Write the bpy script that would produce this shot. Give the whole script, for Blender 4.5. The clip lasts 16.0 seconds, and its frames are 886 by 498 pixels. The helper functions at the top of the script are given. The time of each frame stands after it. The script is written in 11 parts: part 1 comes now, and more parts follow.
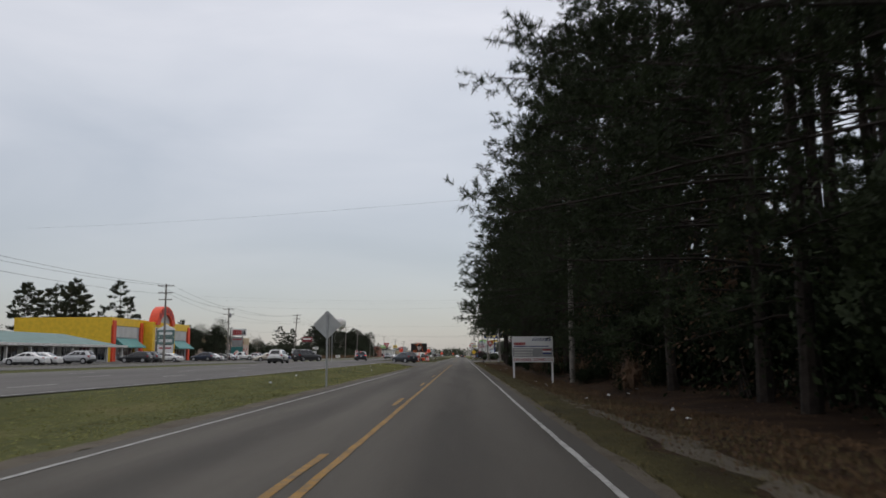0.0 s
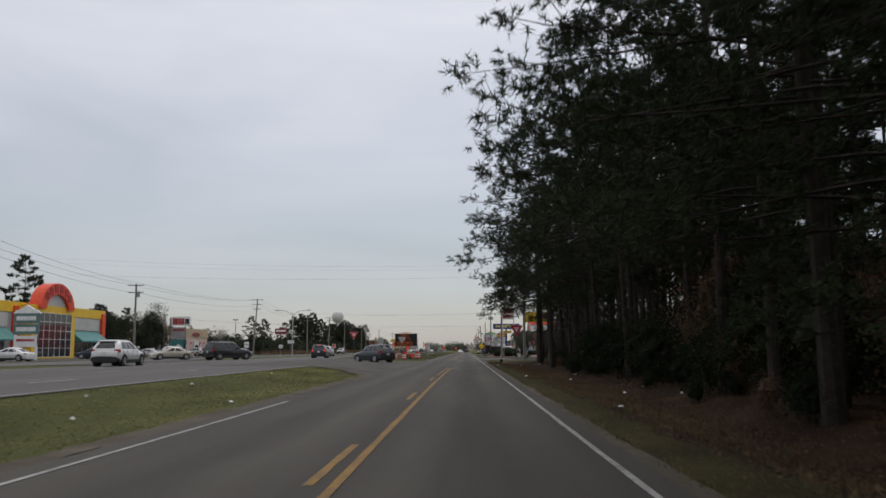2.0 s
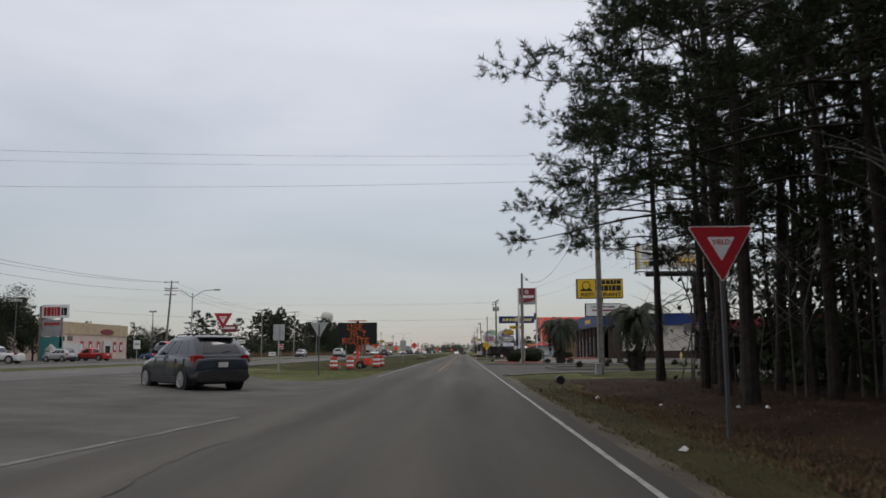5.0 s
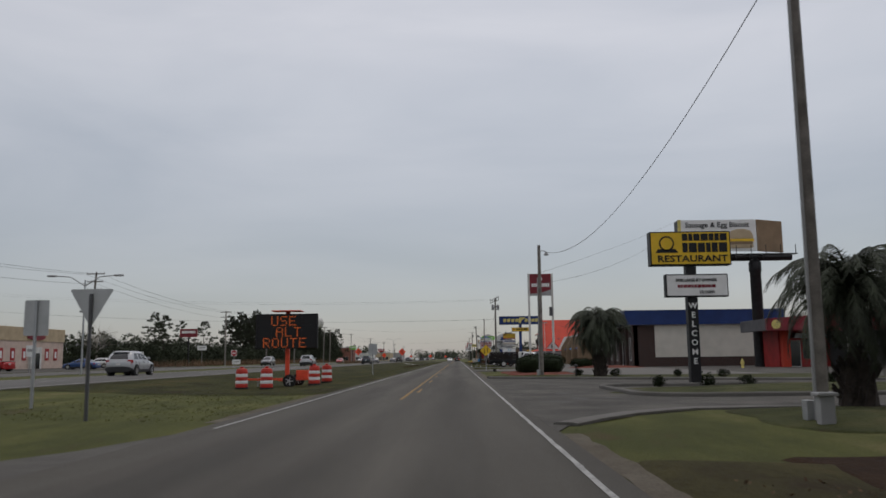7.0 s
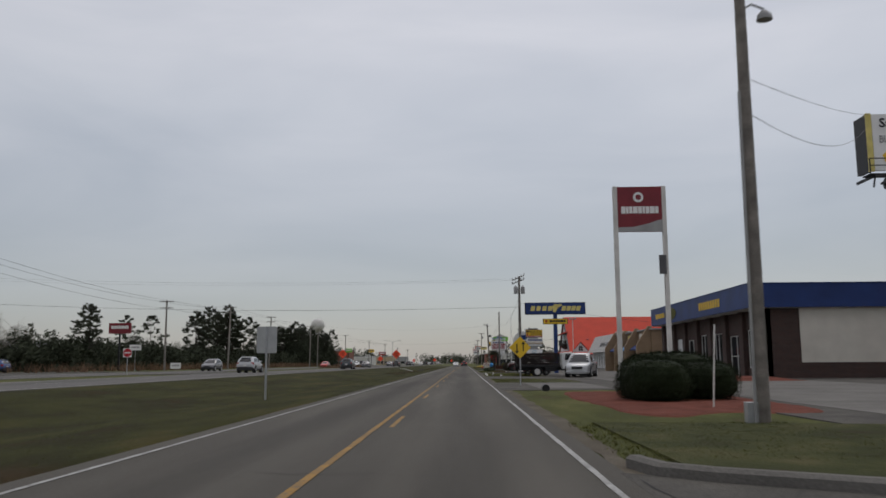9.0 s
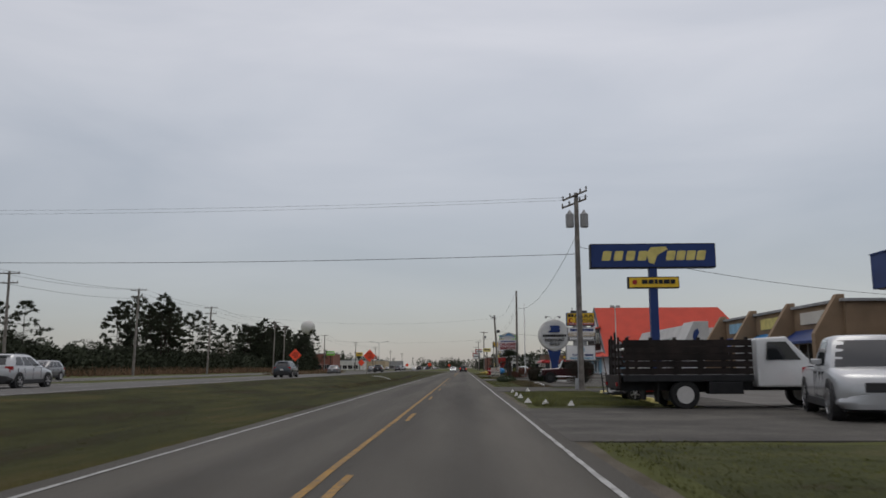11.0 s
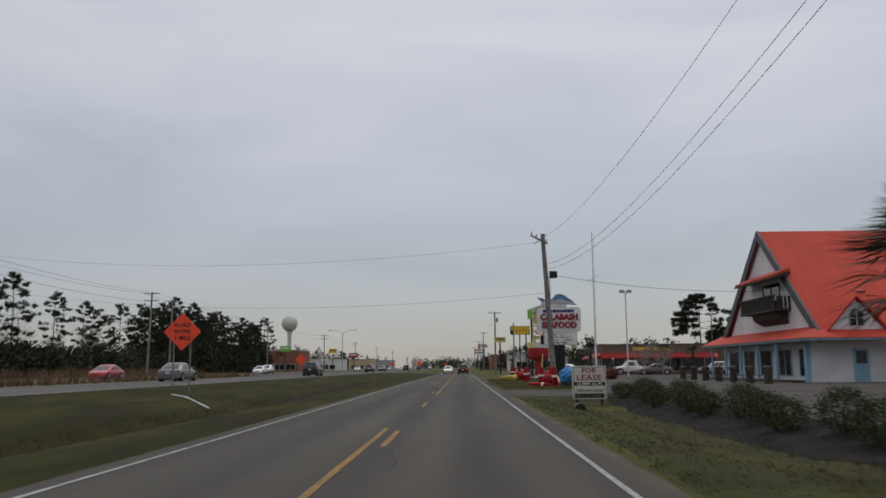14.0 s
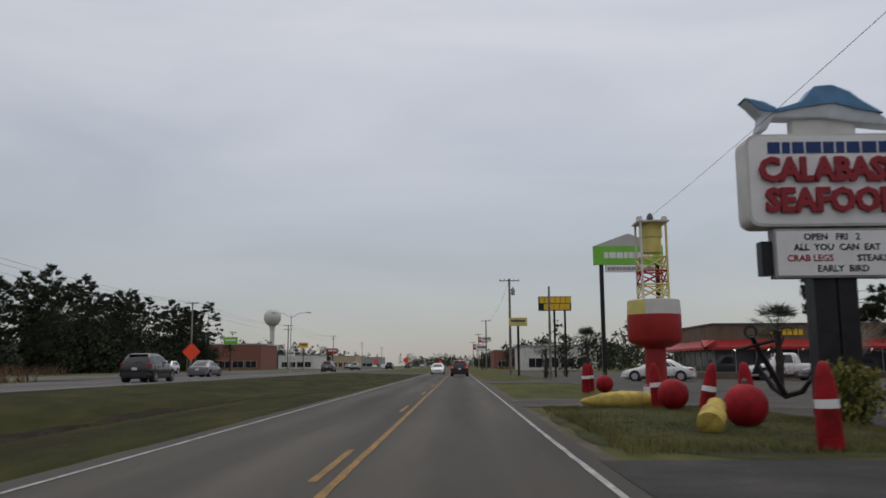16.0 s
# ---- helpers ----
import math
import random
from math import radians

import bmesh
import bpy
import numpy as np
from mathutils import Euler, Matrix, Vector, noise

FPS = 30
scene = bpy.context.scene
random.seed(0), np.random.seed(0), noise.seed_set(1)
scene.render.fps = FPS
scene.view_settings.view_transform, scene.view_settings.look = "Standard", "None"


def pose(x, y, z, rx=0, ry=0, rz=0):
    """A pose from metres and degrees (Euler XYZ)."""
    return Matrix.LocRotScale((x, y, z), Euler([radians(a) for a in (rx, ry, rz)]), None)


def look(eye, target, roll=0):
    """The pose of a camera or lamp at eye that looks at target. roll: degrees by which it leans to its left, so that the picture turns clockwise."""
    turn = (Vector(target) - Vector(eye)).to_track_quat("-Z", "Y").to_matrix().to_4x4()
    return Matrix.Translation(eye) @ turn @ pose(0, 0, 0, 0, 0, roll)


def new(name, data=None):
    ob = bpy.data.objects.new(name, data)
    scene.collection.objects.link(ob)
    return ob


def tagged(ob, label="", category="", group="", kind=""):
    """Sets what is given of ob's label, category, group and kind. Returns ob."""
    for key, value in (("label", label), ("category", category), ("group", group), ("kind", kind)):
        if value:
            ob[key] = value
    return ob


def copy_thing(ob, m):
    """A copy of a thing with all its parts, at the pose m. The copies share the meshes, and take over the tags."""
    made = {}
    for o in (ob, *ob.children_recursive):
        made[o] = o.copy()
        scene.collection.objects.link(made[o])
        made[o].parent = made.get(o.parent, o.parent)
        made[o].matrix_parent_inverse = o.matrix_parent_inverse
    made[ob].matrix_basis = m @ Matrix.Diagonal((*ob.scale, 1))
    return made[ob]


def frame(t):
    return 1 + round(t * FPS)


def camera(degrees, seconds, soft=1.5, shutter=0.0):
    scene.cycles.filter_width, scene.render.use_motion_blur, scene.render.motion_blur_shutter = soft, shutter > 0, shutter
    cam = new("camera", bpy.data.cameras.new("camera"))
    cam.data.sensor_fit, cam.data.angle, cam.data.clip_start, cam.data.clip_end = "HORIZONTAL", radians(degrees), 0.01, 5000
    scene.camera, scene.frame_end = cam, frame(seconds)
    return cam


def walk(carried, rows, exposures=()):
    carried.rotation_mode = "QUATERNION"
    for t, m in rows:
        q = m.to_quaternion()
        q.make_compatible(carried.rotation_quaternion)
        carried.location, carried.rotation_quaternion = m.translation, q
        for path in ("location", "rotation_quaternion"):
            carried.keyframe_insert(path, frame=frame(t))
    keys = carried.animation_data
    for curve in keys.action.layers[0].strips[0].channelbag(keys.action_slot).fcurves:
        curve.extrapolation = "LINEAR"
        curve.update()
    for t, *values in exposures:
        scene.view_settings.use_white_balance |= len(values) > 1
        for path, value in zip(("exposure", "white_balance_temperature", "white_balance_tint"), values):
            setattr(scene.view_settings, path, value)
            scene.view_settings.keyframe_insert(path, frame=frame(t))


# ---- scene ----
cam = camera(56.8, 16.0, soft=1.6, shutter=0.12)
# seconds, x, y, z, yaw, pitch, roll
ROWS = [
    (0.0, 0.198, 0.000, 1.135, 1.368, 7.402, 0.267),
    (0.5, 0.142, 13.010, 1.151, 1.656, 7.391, 0.365),
    (1.0, 0.063, 25.685, 1.148, 1.789, 7.304, 0.463),
    (1.5, -0.014, 37.461, 1.145, 1.742, 7.159, 0.466),
    (2.0, -0.019, 48.223, 1.151, 1.594, 7.042, 0.363),
    (2.5, -0.036, 58.129, 1.150, 1.509, 7.080, 0.412),
    (3.0, -0.063, 67.229, 1.151, 1.365, 7.051, 0.465),
    (3.5, -0.105, 75.712, 1.146, 1.318, 7.073, 0.534),
    (4.0, -0.082, 83.925, 1.151, 1.330, 7.139, 0.465),
    (4.5, -0.072, 91.891, 1.151, 1.321, 7.141, 0.466),
    (5.0, -0.084, 99.730, 1.148, 1.356, 7.155, 0.473),
    (7.5, 0.183, 131.895, 1.180, 0.894, 7.726, 0.639),
    (8.0, 0.134, 141.441, 1.151, 1.013, 7.789, 0.410),
    (8.5, 0.136, 151.596, 1.147, 1.263, 7.851, 0.381),
    (9.0, 0.093, 162.341, 1.157, 1.451, 7.922, 0.365),
    (11.5, -0.032, 220.407, 1.167, 1.345, 8.280, 0.239),
    (12.0, -0.091, 233.517, 1.152, 1.501, 8.275, 0.259),
    (12.5, -0.108, 246.731, 1.150, 1.637, 8.326, 0.554),
    (13.0, -0.079, 260.117, 1.150, 1.418, 8.340, 0.649),
    (13.5, -0.076, 273.584, 1.151, 1.280, 8.258, 0.468),
    (14.0, -0.059, 287.206, 1.149, 1.298, 8.240, 0.466),
    (14.5, -0.061, 300.881, 1.141, 1.361, 8.215, 0.544),
    (15.0, -0.016, 314.327, 1.150, 1.300, 8.184, 0.623),
    (15.5, 0.007, 327.337, 1.148, 1.114, 8.136, 0.501),
    (16.0, 0.058, 339.942, 1.134, 1.085, 8.102, 0.324),
]
walk(cam, [(t, pose(x, y, z, 90 + pitch, roll, yaw)) for t, x, y, z, yaw, pitch, roll in ROWS],
     exposures=[(0, 0.03), (5.0, 0.03), (7.5, -0.26), (8.3, -0.21), (16.0, -0.21)])

# ---- world and light: a bright overcast afternoon ----
world = bpy.data.worlds.new("overcast_sky")
scene.world = world
world.use_nodes = True
wn, wl = world.node_tree.nodes, world.node_tree.links
wn.clear()
w_out = wn.new("ShaderNodeOutputWorld")
w_bg = wn.new("ShaderNodeBackground")
w_sky = wn.new("ShaderNodeTexSky")
w_sky.sky_type = "NISHITA"
w_sky.sun_disc = False
w_sky.sun_elevation = radians(60)
w_sky.sun_rotation = radians(15)
w_co = wn.new("ShaderNodeTexCoord")
w_sep = wn.new("ShaderNodeSeparateXYZ")
wl.new(w_co.outputs["Generated"], w_sep.inputs[0])
w_map = wn.new("ShaderNodeMapping")
w_map.inputs["Scale"].default_value = (1.2, 1.2, 4.5)
wl.new(w_co.outputs["Generated"], w_map.inputs["Vector"])
w_noise = wn.new("ShaderNodeTexNoise")
w_noise.inputs["Scale"].default_value = 1.7
w_noise.inputs["Detail"].default_value = 5
w_noise.inputs["Roughness"].default_value = 0.5
w_noise.inputs["Distortion"].default_value = 0.4
wl.new(w_map.outputs[0], w_noise.inputs["Vector"])
w_height = wn.new("ShaderNodeValToRGB")
w_height.color_ramp.elements[0].position = 0.0
w_height.color_ramp.elements[0].color = (0.288, 0.287, 0.304, 1)
w_height.color_ramp.elements[1].position = 0.7
w_height.color_ramp.elements[1].color = (0.8, 0.77, 0.77, 1)
e = w_height.color_ramp.elements.new(0.12)
e.color = (0.318, 0.318, 0.328, 1)
e = w_height.color_ramp.elements.new(0.3)
e.color = (0.53, 0.525, 0.525, 1)
wl.new(w_sep.outputs["Z"], w_height.inputs[0])
w_cloud = wn.new("ShaderNodeValToRGB")
w_cloud.color_ramp.elements[0].position = 0.3
w_cloud.color_ramp.elements[0].color = (0.83, 0.84, 0.856, 1)
w_cloud.color_ramp.elements[1].position = 0.72
w_cloud.color_ramp.elements[1].color = (1.15, 1.125, 1.115, 1)
wl.new(w_noise.outputs["Fac"], w_cloud.inputs[0])
w_mul = wn.new("ShaderNodeMix")
w_mul.data_type, w_mul.blend_type = "RGBA", "MULTIPLY"
w_mul.inputs["Factor"].default_value = 1.0
wl.new(w_height.outputs[0], w_mul.inputs["A"])
wl.new(w_cloud.outputs[0], w_mul.inputs["B"])
w_mix = wn.new("ShaderNodeMix")
w_mix.data_type = "RGBA"
w_mix.inputs["Factor"].default_value = 0.036
wl.new(w_mul.outputs["Result"], w_mix.inputs["A"])
wl.new(w_sky.outputs[0], w_mix.inputs["B"])
wl.new(w_mix.outputs["Result"], w_bg.inputs["Color"])
w_bg.inputs["Strength"].default_value = 1.0
wl.new(w_bg.outputs[0], w_out.inputs[0])

sun_data = bpy.data.lights.new("sun", "SUN")
sun_data.energy, sun_data.angle, sun_data.color = 0.5, radians(25), (1.0, 0.97, 0.92)
sun = new("sun", sun_data)
sun.matrix_world = look((0, 0, 200), (-30, -110, 0))


# ---- materials ----
def mat(name, color, rough=0.8, metal=0.0, vary=0.18, scale=6.0, fine=60.0, bump=0.15, dark=None, spec=0.4, rand=0.0, coat=0.0):
    """A surface with two scales of colour variation and a fine relief."""
    m = bpy.data.materials.new(name)
    m.use_nodes = True
    n, l = m.node_tree.nodes, m.node_tree.links
    b = n["Principled BSDF"]
    b.inputs["Roughness"].default_value = rough
    b.inputs["Metallic"].default_value = metal
    b.inputs["Specular IOR Level"].default_value = spec
    b.inputs["Coat Weight"].default_value = coat
    co = n.new("ShaderNodeTexCoord")
    big = n.new("ShaderNodeTexNoise")
    big.inputs["Scale"].default_value, big.inputs["Detail"].default_value = scale, 6
    small = n.new("ShaderNodeTexNoise")
    small.inputs["Scale"].default_value, small.inputs["Detail"].default_value = fine, 4
    for t in (big, small):
        l.new(co.outputs["Object"], t.inputs["Vector"])
    ramp = n.new("ShaderNodeValToRGB")
    d = dark or tuple(c * (1 - 1.6 * vary) for c in color)
    lite = tuple(min(1.0, c * (1 + vary)) for c in color)
    ramp.color_ramp.elements[0].position, ramp.color_ramp.elements[0].color = 0.3, (*d, 1)
    ramp.color_ramp.elements[1].position, ramp.color_ramp.elements[1].color = 0.7, (*lite, 1)
    l.new(big.outputs["Fac"], ramp.inputs[0])
    grain = n.new("ShaderNodeMix")
    grain.data_type, grain.blend_type = "RGBA", "OVERLAY"
    grain.inputs["Factor"].default_value = min(1.0, 1.6 * vary)
    l.new(ramp.outputs[0], grain.inputs["A"])
    l.new(small.outputs["Fac"], grain.inputs["B"])
    last = grain.outputs["Result"]
    if rand:
        info = n.new("ShaderNodeObjectInfo")
        isl = n.new("ShaderNodeNewGeometry")
        add = n.new("ShaderNodeMath")
        l.new(info.outputs["Random"], add.inputs[0])
        l.new(isl.outputs["Random Per Island"], add.inputs[1])
        frac = n.new("ShaderNodeMath")
        frac.operation = "FRACT"
        l.new(add.outputs[0], frac.inputs[0])
        hsv = n.new("ShaderNodeHueSaturation")
        rng = n.new("ShaderNodeMapRange")
        rng.inputs["To Min"].default_value, rng.inputs["To Max"].default_value = 1 - rand, 1 + rand
        l.new(frac.outputs[0], rng.inputs["Value"])
        l.new(rng.outputs[0], hsv.inputs["Value"])
        l.new(last, hsv.inputs["Color"])
        last = hsv.outputs[0]
    l.new(last, b.inputs["Base Color"])
    if bump:
        bp = n.new("ShaderNodeBump")
        bp.inputs["Strength"].default_value, bp.inputs["Distance"].default_value = bump, 0.02
        l.new(small.outputs["Fac"], bp.inputs["Height"])
        l.new(bp.outputs[0], b.inputs["Normal"])
    return m


def glow(name, color, strength):
    m = bpy.data.materials.new(name)
    m.use_nodes = True
    b = m.node_tree.nodes["Principled BSDF"]
    b.inputs["Base Color"].default_value = (*[c * 0.5 for c in color], 1)
    b.inputs["Emission Color"].default_value = (*color, 1)
    b.inputs["Emission Strength"].default_value = strength
    return m


def ground_mat(name, stops, patch=0.12, fine=14.0, bump=0.5, streak=0.0):
    """Ground with patches of several colours: stops are (position, colour) along a noise."""
    m = bpy.data.materials.new(name)
    m.use_nodes = True
    n, l = m.node_tree.nodes, m.node_tree.links
    b = n["Principled BSDF"]
    b.inputs["Roughness"].default_value, b.inputs["Specular IOR Level"].default_value = 0.95, 0.15
    co = n.new("ShaderNodeTexCoord")
    mp = n.new("ShaderNodeMapping")
    mp.inputs["Scale"].default_value = (1.0, 1.0 - streak, 1.0)
    l.new(co.outputs["Object"], mp.inputs[0])
    big = n.new("ShaderNodeTexNoise")
    big.inputs["Scale"].default_value, big.inputs["Detail"].default_value, big.inputs["Roughness"].default_value = patch, 9, 0.62
    l.new(mp.outputs[0], big.inputs["Vector"])
    small = n.new("ShaderNodeTexNoise")
    small.inputs["Scale"].default_value, small.inputs["Detail"].default_value = fine, 5
    l.new(co.outputs["Object"], small.inputs["Vector"])
    ramp = n.new("ShaderNodeValToRGB")
    el = ramp.color_ramp.elements
    el[0].position, el[0].color = stops[0][0], (*stops[0][1], 1)
    el[1].position, el[1].color = stops[-1][0], (*stops[-1][1], 1)
    for p, c in stops[1:-1]:
        el.new(p).color = (*c, 1)
    l.new(big.outputs["Fac"], ramp.inputs[0])
    mix = n.new("ShaderNodeMix")
    mix.data_type, mix.blend_type = "RGBA", "OVERLAY"
    mix.inputs["Factor"].default_value = 0.55
    l.new(ramp.outputs[0], mix.inputs["A"])
    l.new(small.outputs["Fac"], mix.inputs["B"])
    l.new(mix.outputs["Result"], b.inputs["Base Color"])
    bp = n.new("ShaderNodeBump")
    bp.inputs["Strength"].default_value, bp.inputs["Distance"].default_value = bump, 0.05
    l.new(small.outputs["Fac"], bp.inputs["Height"])
    l.new(bp.outputs[0], b.inputs["Normal"])
    return m


def road_mat(name, stops, centres, gain=0.3):
    """Worn asphalt, polished paler where the wheels run in each lane and dark with oil between."""
    m = ground_mat(name, stops, 0.5, 55.0, 0.3, 0.93)
    n, l = m.node_tree.nodes, m.node_tree.links
    b = n["Principled BSDF"]
    b.inputs["Roughness"].default_value, b.inputs["Specular IOR Level"].default_value = 0.85, 0.25
    src = b.inputs["Base Color"].links[0].from_socket
    co = next(x for x in n if x.type == "TEX_COORD")
    sep = n.new("ShaderNodeSeparateXYZ")
    l.new(co.outputs["Object"], sep.inputs[0])
    wob = n.new("ShaderNodeTexNoise")
    wob.inputs["Scale"].default_value, wob.inputs["Detail"].default_value = 0.12, 3
    l.new(co.outputs["Object"], wob.inputs["Vector"])
    add = n.new("ShaderNodeMath")
    add.operation = "MULTIPLY_ADD"
    add.inputs[1].default_value = 0.5
    l.new(wob.outputs["Fac"], add.inputs[0])
    l.new(sep.outputs["X"], add.inputs[2])
    total = None
    for c in centres:
        for dx, amount in ((-0.78, 1.0), (0.78, 1.0), (0.0, -0.75)):
            d = n.new("ShaderNodeMath")
            d.operation = "SUBTRACT"
            d.inputs[1].default_value = c + dx + 0.25
            l.new(add.outputs[0], d.inputs[0])
            a = n.new("ShaderNodeMath")
            a.operation = "ABSOLUTE"
            l.new(d.outputs[0], a.inputs[0])
            r = n.new("ShaderNodeMapRange")
            r.interpolation_type = "SMOOTHSTEP"
            r.inputs["From Min"].default_value, r.inputs["From Max"].default_value = 0.05, 0.55
            r.inputs["To Min"].default_value, r.inputs["To Max"].default_value = amount, 0.0
            l.new(a.outputs[0], r.inputs["Value"])
            if total is None:
                total = r.outputs[0]
            else:
                q = n.new("ShaderNodeMath")
                l.new(total, q.inputs[0])
                l.new(r.outputs[0], q.inputs[1])
                total = q.outputs[0]
    k = n.new("ShaderNodeMath")
    k.operation = "MULTIPLY_ADD"
    k.inputs[1].default_value, k.inputs[2].default_value = gain, 1.0
    l.new(total, k.inputs[0])
    hsv = n.new("ShaderNodeHueSaturation")
    l.new(src, hsv.inputs["Color"])
    l.new(k.outputs[0], hsv.inputs["Value"])
    l.new(hsv.outputs[0], b.inputs["Base Color"])
    return m


def paint_mat(name, color, road, wear=0.5):
    """Road paint rubbed through to the asphalt in specks and patches."""
    m = mat(name, color, 0.8, vary=0.2, scale=1.5, fine=40)
    n, l = m.node_tree.nodes, m.node_tree.links
    b = n["Principled BSDF"]
    src = b.inputs["Base Color"].links[0].from_socket
    co = next(x for x in n if x.type == "TEX_COORD")
    fine = n.new("ShaderNodeTexNoise")
    fine.inputs["Scale"].default_value, fine.inputs["Detail"].default_value, fine.inputs["Roughness"].default_value = 9.0, 8, 0.75
    l.new(co.outputs["Object"], fine.inputs["Vector"])
    ramp = n.new("ShaderNodeValToRGB")
    ramp.color_ramp.elements[0].position, ramp.color_ramp.elements[1].position = wear - 0.12, wear + 0.1
    l.new(fine.outputs["Fac"], ramp.inputs[0])
    mix = n.new("ShaderNodeMix")
    mix.data_type = "RGBA"
    l.new(ramp.outputs[0], mix.inputs["Factor"])
    mix.inputs["A"].default_value = (*road, 1)
    l.new(src, mix.inputs["B"])
    l.new(mix.outputs["Result"], b.inputs["Base Color"])
    return m


M_ASPHALT = road_mat("worn_asphalt", [(0.32, (0.05, 0.045, 0.038)), (0.5, (0.069, 0.063, 0.053)), (0.68, (0.094, 0.086, 0.073))], (0.1, -2.75), 0.2)
M_JUNCTION = ground_mat("cracked_junction_asphalt", [(0.32, (0.07, 0.066, 0.06)), (0.5, (0.1, 0.094, 0.086)), (0.68, (0.13, 0.123, 0.112))], 0.5, 45.0, 0.4)
M_HWY = ground_mat("highway_asphalt", [(0.3, (0.1, 0.096, 0.091)), (0.7, (0.148, 0.143, 0.136))], 0.3, 80.0, 0.2, 0.9)
M_LOT = ground_mat("parking_lot_asphalt", [(0.32, (0.06, 0.057, 0.052)), (0.5, (0.086, 0.081, 0.073)), (0.7, (0.128, 0.119, 0.105))], 0.5, 30.0, 0.4)
M_FRESHLOT = ground_mat("dark_lot_asphalt", [(0.32, (0.032, 0.031, 0.03)), (0.5, (0.046, 0.044, 0.042)), (0.7, (0.07, 0.067, 0.062))], 0.6, 30.0, 0.3)
M_CRETE = ground_mat("pale_concrete_paving", [(0.3, (0.11, 0.105, 0.096)), (0.7, (0.18, 0.173, 0.16))], 0.4, 40.0, 0.2)
M_GRASS = ground_mat("mown_winter_grass", [(0.3, (0.075, 0.058, 0.026)), (0.4, (0.058, 0.064, 0.018)), (0.55, (0.085, 0.09, 0.026)), (0.7, (0.135, 0.12, 0.048))], 0.6, 22.0, 0.9, 0.7)
M_GRASS_DARK = ground_mat("rough_damp_grass", [(0.3, (0.036, 0.022, 0.006)), (0.41, (0.021, 0.021, 0.003)), (0.54, (0.036, 0.037, 0.006)), (0.7, (0.064, 0.05, 0.013))], 0.55, 22.0, 0.9, 0.7)
M_BED = ground_mat("short_bed_grass", [(0.3, (0.045, 0.034, 0.017)), (0.42, (0.04, 0.045, 0.015)), (0.55, (0.06, 0.064, 0.022)), (0.7, (0.1, 0.085, 0.04))], 0.6, 22.0, 0.9)
M_VERGE = ground_mat("dull_olive_verge", [(0.3, (0.03, 0.02, 0.009)), (0.45, (0.042, 0.036, 0.012)), (0.58, (0.058, 0.05, 0.017)), (0.7, (0.085, 0.062, 0.026))], 0.9, 22.0, 0.9, 0.5)
# dark brown ditch soil, with the ditch's shade put into the colour
M_DITCH = ground_mat("shaded_ditch_bottom", [(0.3, (0.008, 0.006, 0.004)), (0.5, (0.02, 0.015, 0.009)), (0.7, (0.045, 0.033, 0.018))], 1.2, 20.0, 0.9, 0.6)
# straw browns kept very dark: the canopy's shade is put into the colour
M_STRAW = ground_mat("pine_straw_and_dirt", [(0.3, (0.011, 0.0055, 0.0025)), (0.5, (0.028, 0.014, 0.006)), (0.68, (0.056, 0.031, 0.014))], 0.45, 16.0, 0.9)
M_SAND = ground_mat("bare_sandy_shoulder", [(0.3, (0.075, 0.063, 0.046)), (0.7, (0.14, 0.122, 0.096))], 0.7, 25.0, 0.6)
M_MULCH = ground_mat("red_bark_mulch", [(0.3, (0.1, 0.03, 0.02)), (0.7, (0.19, 0.065, 0.045))], 1.2, 30.0, 0.9)
M_WHITE_LINE = paint_mat("worn_white_road_paint", (0.38, 0.38, 0.365), (0.1, 0.096, 0.088), 0.42)
M_YELLOW_LINE = paint_mat("worn_yellow_road_paint", (0.3, 0.165, 0.028), (0.09, 0.084, 0.075), 0.44)
M_BLADE = mat("grass_blade", (0.26, 0.255, 0.095), 0.9, vary=0.3, scale=0.3, bump=0, rand=0.4)
M_GREENBLADE = mat("dull_green_grass_blade", (0.1, 0.104, 0.024), 0.9, vary=0.3, scale=0.3, bump=0, rand=0.4)
M_ISLEBLADE = mat("short_green_grass_blade", (0.15, 0.155, 0.048), 0.9, vary=0.3, scale=0.3, bump=0, rand=0.4)
M_VERGEBLADE = mat("dull_olive_grass_blade", (0.13, 0.11, 0.048), 0.9, vary=0.3, scale=0.3, bump=0, rand=0.45)
M_DITCHBLADE = mat("dead_ditch_weeds", (0.09, 0.068, 0.036), 0.9, vary=0.3, scale=0.3, bump=0, rand=0.45)
M_DRYBLADE = mat("dry_brown_grass_blade", (0.14, 0.085, 0.042), 0.9, vary=0.3, scale=0.3, bump=0, rand=0.45)
M_BARK = mat("pine_bark", (0.034, 0.026, 0.021), 0.95, vary=0.35, scale=5, fine=40, bump=0.8)
M_PALE_BARK = mat("pale_dead_bark", (0.3, 0.27, 0.23), 0.9, vary=0.3, scale=4, fine=40, bump=0.5)
M_NEEDLE = mat("pine_needles", (0.03, 0.042, 0.017), 0.8, vary=0.3, scale=0.5, bump=0, rand=0.45, spec=0.25)
# needles of the far trees, paled and greyed to stand in for haze
M_NEEDLE_HAZED = mat("hazed_far_needles", (0.05, 0.058, 0.038), 0.9, vary=0.25, scale=0.2, bump=0, rand=0.2, spec=0.08)
M_LEAF = mat("evergreen_shrub_leaves", (0.035, 0.05, 0.018), 0.7, vary=0.3, scale=0.6, bump=0, rand=0.45, spec=0.3)
M_LEAF_DARK = mat("clipped_hedge_leaves", (0.016, 0.023, 0.01), 0.9, vary=0.3, scale=0.6, bump=0, rand=0.4, spec=0.12)
